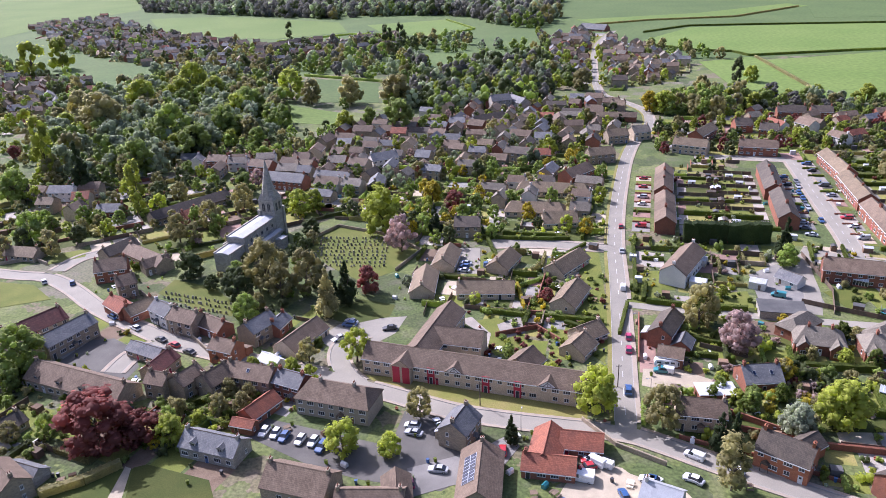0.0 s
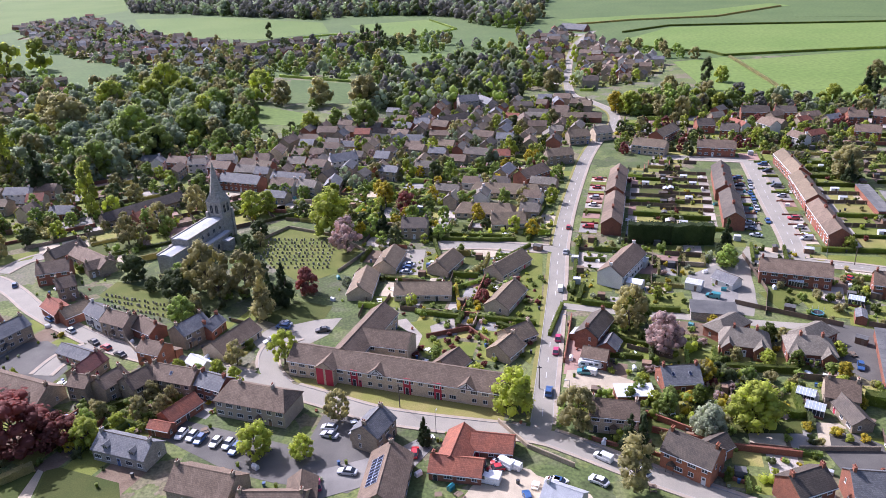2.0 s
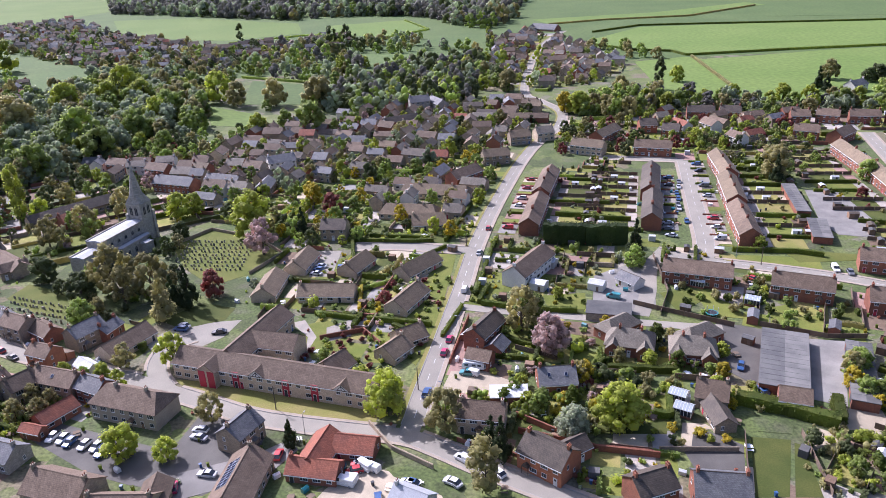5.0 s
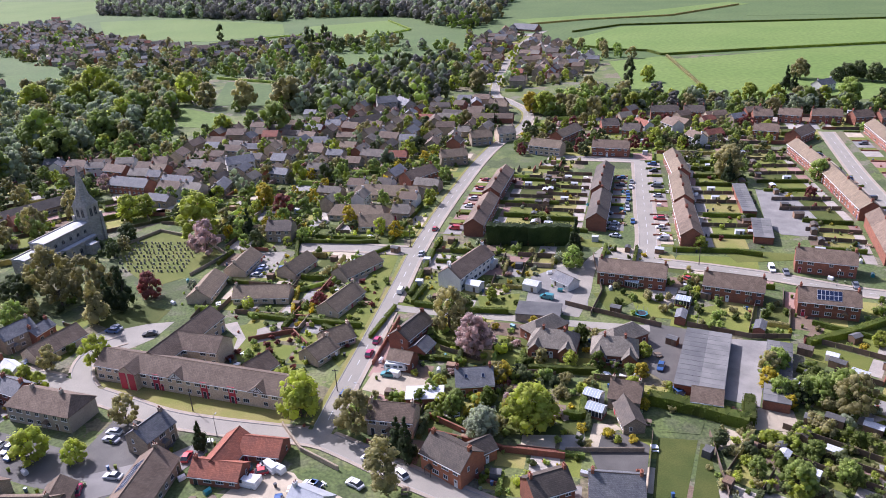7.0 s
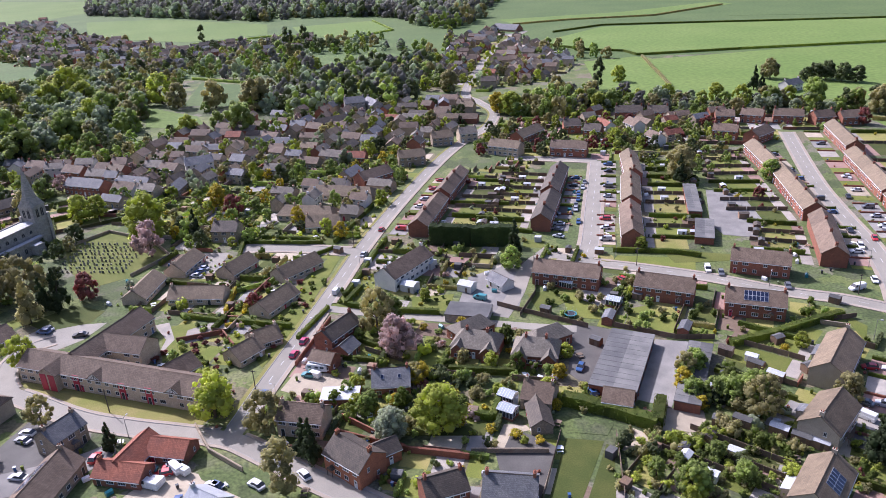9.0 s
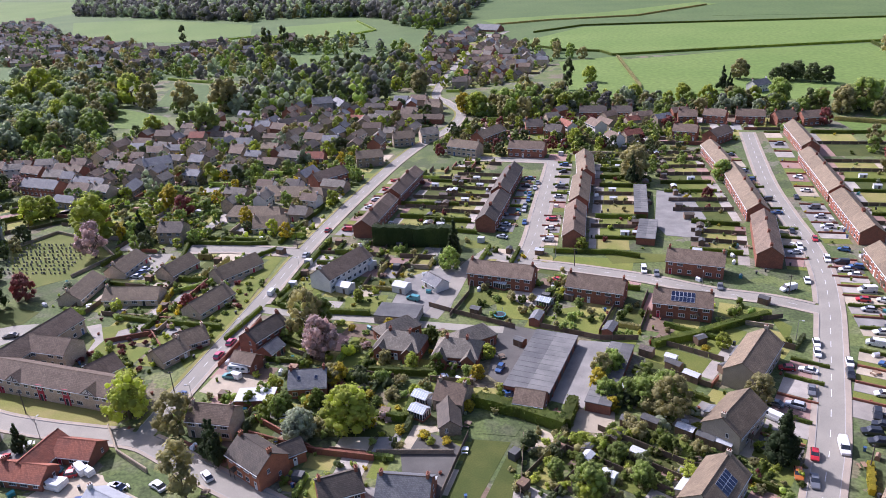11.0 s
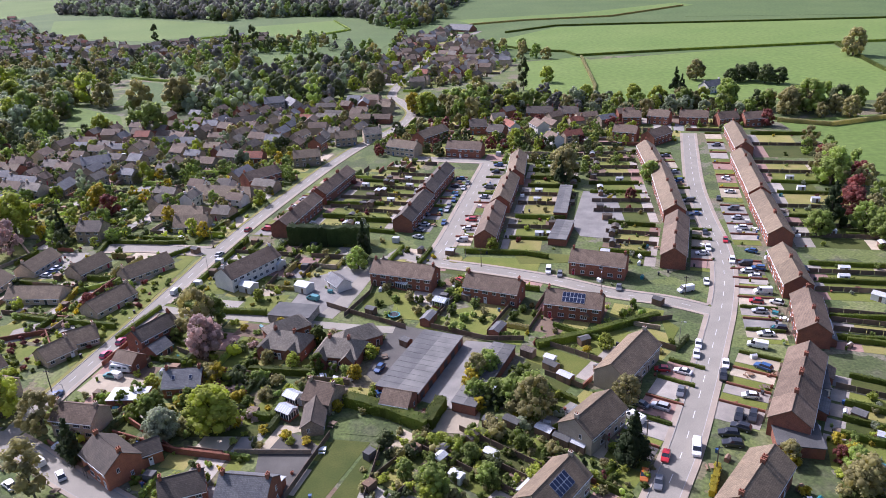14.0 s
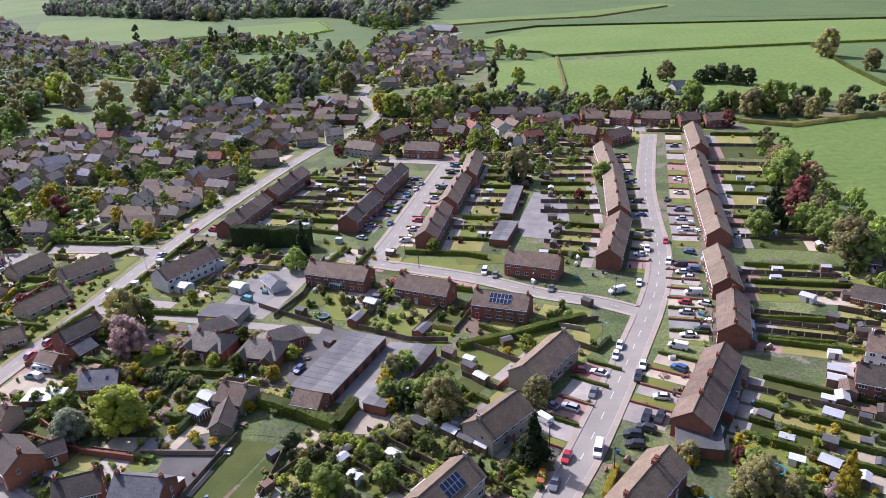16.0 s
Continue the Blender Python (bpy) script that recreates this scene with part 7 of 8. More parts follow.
scatter_trees([(132.3, 469.4), (171.3, 501), (197.3, 474.2), (167, 435.1), (128.4, 441.7)], 24, 8, 13, 8, ('leaf_olive', 'leaf_mid'))
scatter_trees([(-134.1, 770.2), (-61, 906.6), (4.7, 751.1), (-15.8, 627.6), (-96.6, 660.5)], 25, 7, 12, 9, ('leaf_mid', 'leaf_olive', 'leaf_dark'))
scatter_trees([(345.4, 518.4), (382.9, 513.3), (366.3, 445.7), (382.7, 429.4), (426.9, 414), (413.8, 391.4), (355.4, 397.6), (319.3, 428.9)], 30, 8, 14, 8, ('leaf_olive', 'leaf_mid', 'leaf_dark'))
scatter_trees([(316.3, 346.2), (328.3, 336.2), (316.1, 260.1), (310.9, 227.5), (297.9, 210.4), (296.2, 244.9), (299.9, 282.2)], 20, 6, 10, 7, ('leaf_olive', 'leaf_mid', 'leaf_copper'))
scatter_trees([(168.7, 696.3), (218.9, 735.7), (254.3, 670), (219.4, 618.6), (195.6, 611.3)], 14, 8, 13, 9, ('leaf_mid', 'leaf_olive'))
scatter_trees([(-279.8, 753.3), (-117.5, 665.4), (-125.6, 600.7), (-160.9, 633.7), (-255.6, 683)], 20, 6, 10, 8, ('leaf_mid', 'leaf_olive'))
scatter_trees([(-298.9, 479.5), (-292.3, 510.6), (-194.3, 348.5), (-201.3, 324.3), (-217.6, 334.1)], 22, 6, 10, 8, ('leaf_mid', 'leaf_olive', 'leaf_light'))
scatter_houses([(-648.5, 1183), (-564.5, 1299.7), (-402.4, 1030.9), (-193.9, 831.9), (-60.4, 895.8), (-50.3, 774.3), (-128.6, 735.7), (-176.3, 700.9), (-276.6, 712.5), (-445.8, 885.8)], 260, 8)
scatter_houses([(-538.9, 818.9), (-362.1, 645.9), (-328.6, 670.8), (-268.8, 562.7), (-255.3, 475.5), (-289.8, 463.2), (-341.2, 486.2)], 70, 15)
scatter_houses([(103.3, 796.1), (161.3, 885.5), (117.6, 623.6), (102.1, 552.3), (85, 599.1)], 50, 75)
scatter_houses([(169.2, 802.5), (186.6, 714.9), (201.3, 631.6), (173.1, 559.6), (119.6, 537.7), (140.8, 678.5)], 55, 70)
scatter_houses([(-77.7, 414.9), (-41.6, 458.6), (39.9, 493.3), (107.1, 487.8), (107, 435.1), (78.7, 380), (50.7, 384.1), (28, 348), (-10.8, 333.1), (-41.5, 317.8), (-62.6, 320.3), (-78, 361.8)], 118, -18)
scatter_houses([(-144.1, 386), (-94.7, 372.1), (-75, 361.4), (-42.4, 326), (-49.4, 298.6), (-88.4, 342.7), (-122.9, 356.1)], 24, -12)
scatter_houses([(196.8, 366.3), (244.8, 389), (249.2, 428.3), (179.5, 442.1), (168.4, 402.8)], 12, 20)
scatter_houses([(-202.3, 336.5), (-173.3, 345.9), (-149.5, 302.3), (-169, 290.8)], 8, -10)
scatter_houses([(20.7, 322.5), (57.9, 344.1), (66.4, 317), (52.7, 282.2), (32.9, 271.5), (13.9, 293.1)], 14, -25)
scatter_trees([(-62.6, 320.3), (-10.8, 333.1), (49.2, 384.3), (83, 379.4), (55.9, 257.5), (16.2, 255.8), (-11.4, 247.7), (-23.6, 277.3), (-42.2, 279.2)], 130, 1.6, 3.2, 3, ('hedge_leaf', 'leaf_mid', 'leaf_light', 'leaf_olive', 'leaf_yellow', 'leaf_mid'))
scatter_trees([(53, 171.7), (63.6, 196.4), (133, 176.8), (122.3, 150.5), (112.4, 133.7), (99.2, 130.7), (64.1, 141.1), (47.6, 146.7)], 110, 1.5, 3, 3, ('hedge_leaf', 'leaf_mid', 'leaf_light', 'leaf_yellow', 'leaf_olive', 'leaf_blossom'))
scatter_trees([(132, 137.2), (149, 146.9), (168.7, 130.6), (178.6, 138.1), (176.8, 112.2), (123.5, 115.4), (121.4, 124.4)], 80, 1.2, 2.6, 2.5, ('hedge_leaf', 'leaf_mid', 'leaf_light', 'leaf_olive'))
scatter_trees([(-72.6, 151.6), (-52.5, 176.6), (-24.1, 161), (-36.3, 154.3), (-51.1, 150.4), (-62.7, 138), (-70.8, 138.4)], 60, 1.5, 3.2, 3, ('hedge_leaf', 'leaf_mid', 'leaf_light', 'leaf_yellow'))
scatter_trees([(7.1, 175.5), (39.2, 236.1), (50, 221.3), (38.9, 172.8), (30.4, 167.9)], 70, 1.2, 2.4, 3, ('hedge_leaf', 'leaf_mid', 'leaf_light', 'leaf_copper'))
scatter_trees([(217.8, 110.3), (224.8, 129.4), (247.1, 129.9), (244.6, 106)], 70, 1.5, 3, 3, ('hedge_leaf', 'leaf_mid', 'leaf_light', 'leaf_olive', 'leaf_yellow'))
scatter_trees([(-89.6, 265.9), (-53.5, 262.4), (-38.8, 217.6), (-58.3, 203.4), (-81.2, 220.9)], 40, 3, 6, 5, ('leaf_mid', 'leaf_olive', 'leaf_dark'))
scatter_trees([(118.3, 232.1), (173, 196.8), (163.1, 174.1), (119.8, 187.7)], 40, 2, 4, 3, ('leaf_mid', 'hedge_leaf', 'leaf_olive'))
gardens((293.4, 374.8), (284, 333.8), 2, 5.5, 42.6)
gardens((278.5, 324.9), (266.1, 271.2), 4, 5.5, 40.3)
gardens((264.9, 267.9), (256.3, 229.2), 4, 5.5, 38.1)
gardens((250.7, 216.1), (245.3, 191.3), 4, 5.5, 38.1)
gardens((244.2, 184.7), (237.3, 164.4), 4, 5.5, 38.1)
gardens((231.2, 155.5), (214.7, 128.1), 5, 6.6, 38.1)
drives((293.4, 374.8), (266.1, 271.2), 6, -5.5, -13.4)
drives((264.9, 267.9), (256.3, 229.2), 4, -5.5, -14.6)
drives((250.7, 216.1), (237.3, 164.4), 8, -5.5, -15.7)
drives((231.2, 155.5), (214.7, 128.1), 4, -5.5, -15.7)
drives((240.4, 345.5), (228.1, 255.4), 7, 5.5, 12.3)
drives((227.2, 249.5), (215.7, 215.3), 4, 5.5, 12.3)
gardens((240.4, 345.5), (228.1, 255.4), 8, -5.5, -29.1)
gardens((227.2, 249.5), (215.7, 215.3), 4, -5.5, -24.6)
gardens((178.4, 339), (164.1, 273.5), 6, 5.5, 29.1)
gardens((162.3, 269.2), (155.9, 238.1), 3, 5.5, 26.9)
drives((178.4, 339), (164.1, 273.5), 6, -5.5, -12.3)
drives((162.3, 269.2), (155.9, 238.1), 3, -5.5, -12.3)
gardens((143.5, 323.3), (126.1, 257.3), 7, -5.5, -26.9)
drives((143.5, 323.3), (126.1, 257.3), 7, 4.4, 10.1)
gardens((97.8, 324.9), (79.7, 257.4), 6, 5.5, 24.6)
drives((97.8, 324.9), (79.7, 257.4), 6, -5.5, -12.3)
gardens((193.4, 164.8), (181.2, 149), 2, -6.6, -26.9)
gardens((178.7, 138.5), (169, 128.3), 2, -6.6, -29.1)
gardens((166.5, 117.2), (157.1, 105.9), 3, -6.6, -29.1)
drives((193.4, 164.8), (169, 128.3), 5, 6.6, 15.7)
gardens((119.8, 221.8), (140.2, 214.9), 2, 6.6, 22.4)
scatter_trees([(300.7, 233.7), (328, 230.5), (281.8, 154.7), (263, 156.2)], 40, 2, 5, 4, ('leaf_mid', 'leaf_olive', 'hedge_leaf'))
scatter_trees([(-75, 361.4), (-41.1, 452.5), (39.3, 486.4), (106.1, 482.7), (100.1, 422.3), (78.7, 380), (27.2, 338.9), (-10.8, 330.5), (-41.1, 313.9), (-62.6, 320.3)], 150, 3, 6.5, 5, ('leaf_mid', 'leaf_olive', 'leaf_light', 'leaf_dark', 'leaf_blossom', 'leaf_mid'))
scatter_trees([(-62, 316.3), (-10.8, 330.5), (48.8, 381), (80.9, 376.4), (55.3, 257.6), (16.3, 258.5), (-9.4, 252.8), (-23.6, 277.3), (-48.7, 293)], 110, 3, 7, 5, ('leaf_mid', 'leaf_olive', 'leaf_light', 'leaf_dark', 'leaf_mid', 'leaf_yellow'))
scatter_trees([(-245.3, 383.7), (-197.3, 348.8), (-138.8, 369.8), (-98.1, 336.9), (-89.9, 284), (-103.9, 261.6), (-134.1, 282.2), (-157.9, 250.5), (-174.5, 257.2)], 80, 4, 9, 6, ('leaf_mid', 'leaf_olive', 'leaf_light', 'leaf_dark'))
scatter_trees([(-151.9, 381.8), (-136.5, 413.7), (-87.2, 431.8), (-49, 461.3), (-74.2, 392.9), (-95.2, 374.2)], 60, 4, 8, 6, ('leaf_mid', 'leaf_olive', 'leaf_dark'))
scatter_trees([(169.2, 444.2), (253.8, 434.7), (246.6, 382.6), (216.9, 344.5), (190.9, 364), (168.1, 384.6)], 60, 3, 6, 5, ('leaf_mid', 'leaf_olive', 'leaf_dark', 'leaf_light', 'leaf_copper'))
scatter_trees([(180.8, 474), (322, 447.1), (310.2, 416.1), (263.6, 418.2), (218.1, 420.1), (179.2, 434.8)], 60, 3, 7, 5, ('leaf_mid', 'leaf_olive', 'leaf_dark'))
scatter_trees([(-677.5, 1256.3), (-414.9, 1053.9), (-193, 827.2), (-60.4, 895.8), (-50.5, 729.3), (-176.3, 700.9), (-276.6, 712.5), (-456.3, 879.7)], 50, 4, 9, 7, ('leaf_mid', 'leaf_olive', 'leaf_dark'))
scatter_trees([(101.7, 783.6), (201.3, 631.6), (170, 548.8), (113.7, 538.9), (85.6, 604.1)], 30, 4, 8, 7, ('leaf_mid', 'leaf_olive', 'leaf_light'))
scatter_trees([(-480.7, 804.2), (-328.6, 670.8), (-268.8, 562.7), (-249.9, 464.2), (-285.5, 455.5)], 40, 4, 8, 6, ('leaf_mid', 'leaf_dark', 'leaf_olive'))
scatter_trees([(-77, 164.2), (-52.5, 176.6), (-37.9, 164.5), (-55.1, 149.5), (-71, 146.9)], 40, 3, 6, 5, ('leaf_mid', 'leaf_olive', 'leaf_light'))
scatter_trees([(-132.2, 181.7), (-127.1, 184.4), (-110.3, 158.4), (-96.7, 148.3), (-95.6, 130), (-102.4, 128.5)], 25, 3, 6, 5, ('leaf_mid', 'leaf_olive', 'leaf_light'))
scatter_trees([(54.4, 148.4), (63.9, 159.9), (85.1, 169), (108.3, 179), (126.6, 165.6), (116.9, 150.9), (105.5, 156.7), (90.9, 143.6), (64.2, 133)], 24, 2.5, 5, 4, ('leaf_mid', 'leaf_olive', 'leaf_light', 'hedge_leaf', 'leaf_dark'))
scatter_trees([(-286.6, 773.1), (-58, 855.1), (107.2, 851.3), (87.4, 555.4), (-14.9, 577.2), (-112.8, 636.2), (-145, 604.8), (-238.7, 679.1)], 90, 4, 9, 7, ('leaf_mid', 'leaf_olive', 'leaf_light', 'leaf_mid'))
scatter_trees([(-0.1, 202.3), (3, 255.5), (32.8, 257.5), (48.6, 245), (42.7, 198.3), (24, 186.3)], 60, 1, 2.2, 2, ('hedge_leaf', 'leaf_mid', 'leaf_light', 'leaf_copper', 'leaf_yellow'))
scatter_trees([(66.1, 251), (90, 254.2), (108.4, 205.9), (98.8, 191.8), (57.9, 194.8)], 70, 1, 2.2, 2.5, ('hedge_leaf', 'leaf_mid', 'leaf_light', 'leaf_yellow', 'leaf_silver'))
scatter_trees([(-132.2, 181.7), (-128.8, 187.7), (-100.6, 162.9), (-89.5, 127.9), (-102.4, 128.5)], 40, 1, 2.4, 2.5, ('hedge_leaf', 'leaf_mid', 'leaf_olive'))
scatter_trees([(149.5, 114.1), (158.3, 133.7), (174.1, 141), (183.7, 134.1), (185.2, 112.1)], 70, 1, 2.4, 2.5, ('hedge_leaf', 'leaf_mid', 'leaf_olive', 'leaf_light'))
scatter_trees([(120.4, 437.2), (240.3, 403.4), (216.7, 360), (139.7, 350.4), (102, 365.8)], 70, 3.5, 7, 5, ('leaf_mid', 'leaf_olive', 'leaf_light', 'leaf_dark', 'leaf_copper'))
scatter_trees([(-51.7, 664.5), (37, 723.6), (102.8, 656.5), (98.2, 521.5), (40.5, 500.3), (-13.9, 518.1), (-44.8, 560.9)], 90, 7, 12, 7, ('leaf_mid', 'leaf_olive', 'leaf_dark', 'leaf_mid', 'leaf_light'))
scatter_trees([(-383.3, 630.1), (-303.4, 725.3), (-145, 604.8), (-58.8, 487), (-80.2, 430.7), (-168.9, 431.1), (-265.9, 459.5)], 70, 6, 11, 7, ('leaf_mid', 'leaf_olive', 'leaf_light', 'leaf_dark'))
scatter_trees([(174.5, 395.5), (240.8, 383.6), (233.8, 332.3), (198.6, 303.7), (178.2, 341)], 60, 2.5, 5, 4, ('leaf_mid', 'leaf_olive', 'leaf_light', 'hedge_leaf', 'leaf_dark'))
fill_wood([(-677, 1256), (-415, 1054), (-193, 827), (-60, 896), (-50, 729), (-176, 701), (-277, 712), (-456, 880)], 19, 6, 11, ('leaf_mid', 'leaf_haze', 'leaf_bud', 'leaf_dark', 'leaf_olive'), 'wood_far')
fill_wood([(-286, 773), (-58, 855), (107, 851), (87, 555), (-15, 577), (-113, 636), (-145, 605), (-239, 679)], 19, 7, 13, ('leaf_mid', 'leaf_olive', 'leaf_haze', 'leaf_dark', 'leaf_bud'), 'wood_far')
fill_wood([(-480, 804), (-329, 671), (-269, 563), (-250, 464), (-286, 455)], 16, 6, 10, ('leaf_mid', 'leaf_haze', 'leaf_dark', 'leaf_olive'), 'wood_far')
fill_wood([(102, 784), (201, 632), (170, 549), (114, 539), (86, 604)], 15, 5, 9, ('leaf_mid', 'leaf_haze', 'leaf_olive', 'leaf_light'), 'wood_far')
fill_wood([(-75, 361), (-41, 452), (39, 486), (106, 483), (100, 422), (79, 380), (27, 339), (-11, 330), (-41, 314), (-63, 320)], 12, 4.5, 8.5, ('leaf_mid', 'leaf_olive', 'leaf_haze', 'leaf_dark', 'leaf_light'), 'wood_far')
fill_wood([(128, 469), (171, 501), (232, 474), (322, 448), (345, 425), (310, 412), (218, 420), (128, 441)], 11, 6, 12, ('leaf_olive', 'leaf_haze', 'leaf_bud', 'leaf_mid', 'leaf_light'), 'round_far')
fill_wood([(125, 108), (128, 132), (139, 133), (150, 141), (158, 134), (170, 124), (166, 106)], 3.6, 1.8, 4.6, ('leaf_dark', 'hedge_leaf', 'leaf_mid', 'leaf_dark', 'leaf_conifer', 'leaf_olive', 'leaf_light'), 'bush', "shrubbery", "overgrown dark green shrubs and small trees", 0.42)
fill_wood([(64, 133), (66, 150), (90, 165), (104, 160), (100, 150), (92, 146), (94, 138), (80, 133)], 4.2, 1.8, 4.2, ('leaf_dark', 'hedge_leaf', 'leaf_conifer', 'leaf_mid', 'leaf_yellow', 'leaf_olive'), 'bush', "shrubbery", "dense garden shrubs in dark and mid greens", 0.4)
fill_wood([(148, 146), (152, 160), (166, 150), (172, 140), (160, 134)], 4.0, 2.2, 5.0, ('leaf_dark', 'hedge_leaf', 'leaf_mid', 'leaf_olive', 'leaf_conifer'), 'bush', "shrubbery", "dense shrubs behind the garages", 0.35)
plots([(-62, 318), (-11, 333), (49, 384), (83, 379), (58, 257), (14, 257), (-10, 256), (-24, 280), (-45, 286)], -14)
plots([(-150, 392), (-75, 420), (-40, 458), (40, 493), (107, 487), (112, 440), (80, 384), (46, 384), (-11, 335), (-62, 320), (-95, 345), (-140, 362)], -18, 8, 9)
plots([(-215, 345), (-140, 365), (-92, 340), (-62, 318), (-50, 288), (-95, 258), (-115, 240), (-140, 262), (-190, 262)], 30, 10, 13)
plots([(-132, 182), (-112, 214), (-98, 200), (-40, 170), (-26, 160), (-30, 150), (-55, 128), (-78, 136), (-100, 128), (-135, 150)], -24)
plots([(-60, 205), (-70, 180), (-38, 168), (-30, 190), (-36, 205)], -24)
plots([(-14, 205), (-12, 248), (44, 250), (58, 240), (44, 170), (20, 165), (5, 200)], -14, 7, 9)
plots([(58, 250), (80, 256), (124, 250), (134, 232), (120, 238), (104, 190), (54, 200)], -14, 8, 9)
plots([(48, 150), (56, 196), (128, 182), (122, 150), (116, 134), (108, 112), (82, 108), (46, 136)], -14, 7, 8)
plots([(108, 112), (128, 150), (150, 142), (166, 172), (205, 182), (180, 120), (172, 105)], 50, 7, 9, 0.5)
plots([(118, 234), (138, 228), (208, 192), (205, 182), (166, 174), (112, 192)], -24, 8, 9)
plots([(120, 362), (170, 345), (215, 345), (250, 366), (322, 385), (325, 420), (180, 455), (125, 450), (106, 395)], -14, 9, 11)
plots([(98, 330), (122, 357), (142, 350), (112, 300)], -16, 8, 9)
plots([(300, 240), (322, 232), (282, 152), (262, 120), (244, 105), (222, 108), (236, 124), (262, 170)], 60, 8, 12)
plots([(84, 560), (104, 796), (160, 880), (204, 634), (172, 552), (120, 530)], 74, 10, 12, 0.5)
plots([(-640, 1170), (-402, 1030), (-194, 832), (-60, 896), (-50, 774), (-176, 700), (-277, 712), (-446, 885)], 8, 16, 18, 0.5)
plots([(-480, 800), (-328, 670), (-268, 562), (-255, 475), (-290, 463), (-341, 486)], 15, 12, 14, 0.5)
GARDEN_HEAP.build("shrubbery", "mixed shrubs and flowers in the back gardens", "shrubs")

# ---- church ----
def church(x, y, turn):
    """A stone parish church: west tower with a spire, nave with clerestory, aisles under lead roofs, a chancel."""
    ob = tagged(new("church"), "pale limestone parish church with a tall tower spire and lead roofs", "church", kind="thing")
    ob.matrix_basis = pose(x, y, 0, 0, 0, turn) @ Matrix.Diagonal((1.04, 1.04, 1.02, 1))
    TAKEN.append((x, y, 1, 0, 26, 10))
    bm = bmesh.new()
    box(bm, -3.1, -3.1, -0.5, 3.1, 3.1, 15.5)
    for zz in (5.5, 10.0, 15.2):
        box(bm, -3.25, -3.25, zz, 3.25, 3.25, zz + 0.3)
    for sx2 in (-1, 1):
        for sy2 in (-1, 1):
            box(bm, sx2 * 3.1 - 0.6, sy2 * 3.1 - 0.6, -0.5, sx2 * 3.1 + 0.6, sy2 * 3.1 + 0.6, 11.5)
    part("tower", finish(bm, "tower", "pale_stone"), ob)
    bm = bmesh.new()
    base = [bm.verts.new((3.2 * math.cos(radians(22.5 + 45 * i)), 3.2 * math.sin(radians(22.5 + 45 * i)), 15.5)) for i in range(8)]
    mid = [bm.verts.new((1.7 * math.cos(radians(22.5 + 45 * i)), 1.7 * math.sin(radians(22.5 + 45 * i)), 22.5)) for i in range(8)]
    tip = bm.verts.new((0, 0, 31.0))
    for i in range(8):
        bm.faces.new((base[i], base[(i + 1) % 8], mid[(i + 1) % 8], mid[i]))
        bm.faces.new((mid[i], mid[(i + 1) % 8], tip))
    bm.faces.new(base[::-1])
    for sx2 in (-1, 1):
        for sy2 in (-1, 1):
            p = [bm.verts.new(v) for v in ((sx2 * 3.15, sy2 * 3.15, 15.5), (sx2 * 3.1, sy2 * 1.0, 15.5), (sx2 * 1.0, sy2 * 3.1, 15.5), (sx2 * 1.4, sy2 * 1.4, 19.5))]
            bm.faces.new((p[0], p[1], p[3]))
            bm.faces.new((p[0], p[3], p[2]))
            bm.faces.new((p[1], p[2], p[3]))
    part("spire", finish(bm, "spire", "pale_stone"), ob)

    def lancet(px, py, pz, w, h, t):
        b2 = bmesh.new()
        prism(b2, [(-w / 2, 0), (w / 2, 0), (w / 2, h), (0, h + w * 0.8), (-w / 2, h)], -0.08, 0.02, 0)
        prism(b2, [(-w * 0.38, 0.1), (-0.06, 0.1), (-0.06, h + w * 0.3), (-w * 0.38, h)], -0.1, 0.0, 1)
        prism(b2, [(w * 0.38, 0.1), (0.06, 0.1), (0.06, h + w * 0.3), (w * 0.38, h)], -0.1, 0.0, 1)
        bmesh.ops.recalc_face_normals(b2, faces=b2.faces)
        part("window", finish(b2, "window", ("pale_stone", "glass_dark")), ob, pose(px, py, pz, 0, 0, t))

    for t, px, py in ((0, -3.1, 0), (180, 3.1, 0), (90, 0, -3.1), (-90, 0, 3.1)):
        for s in (-1.1, 1.1):
            lancet(px + (s if px == 0 else 0), py + (s if py == 0 else 0), 10.9, 1.6, 2.9, t)
    for name, x0, x1, y0, y1, h in (("nave", 3.1, 25.0, -3.6, 3.6, 9.0), ("aisle", 4.5, 23.0, 3.6, 7.2, 4.6), ("aisle", 4.5, 23.0, -7.2, -3.6, 4.6), ("chancel", 25.0, 34.0, -3.2, 3.2, 6.5), ("porch", 8.0, 11.5, 7.2, 10.5, 3.6)):
        bm = bmesh.new()
        box(bm, x0, y0, -0.5, x1, y1, h)
        box(bm, x0 - 0.1, y0 - 0.15, h, x1 + 0.1, y0 + 0.3, h + 0.6)
        box(bm, x0 - 0.1, y1 - 0.3, h, x1 + 0.1, y1 + 0.15, h + 0.6)
        body = part(name, finish(bm, name, "pale_stone"), ob)
        bm = bmesh.new()
        prism(bm, [(y0 + 0.3, h + 0.05), (y1 - 0.3, h + 0.05), (y1 - 0.3, h + 0.2), ((y0 + y1) / 2, h + 0.75), (y0 + 0.3, h + 0.2)], x0 + 0.05, x1 - 0.05)
        bmesh.ops.recalc_face_normals(bm, faces=bm.faces)
        part("roof", finish(bm, "roof", "lead"), body)
    for k in range(5):
        for s in (-1, 1):
            lancet(6.5 + 3.6 * k, s * 3.6, 6.2, 1.5, 1.1, -90 if s > 0 else 90)
            lancet(6.5 + 3.6 * k, s * 7.2, 1.3, 1.5, 1.7, -90 if s > 0 else 90)
    return ob


church(-71.7, 272.0, -108.0)


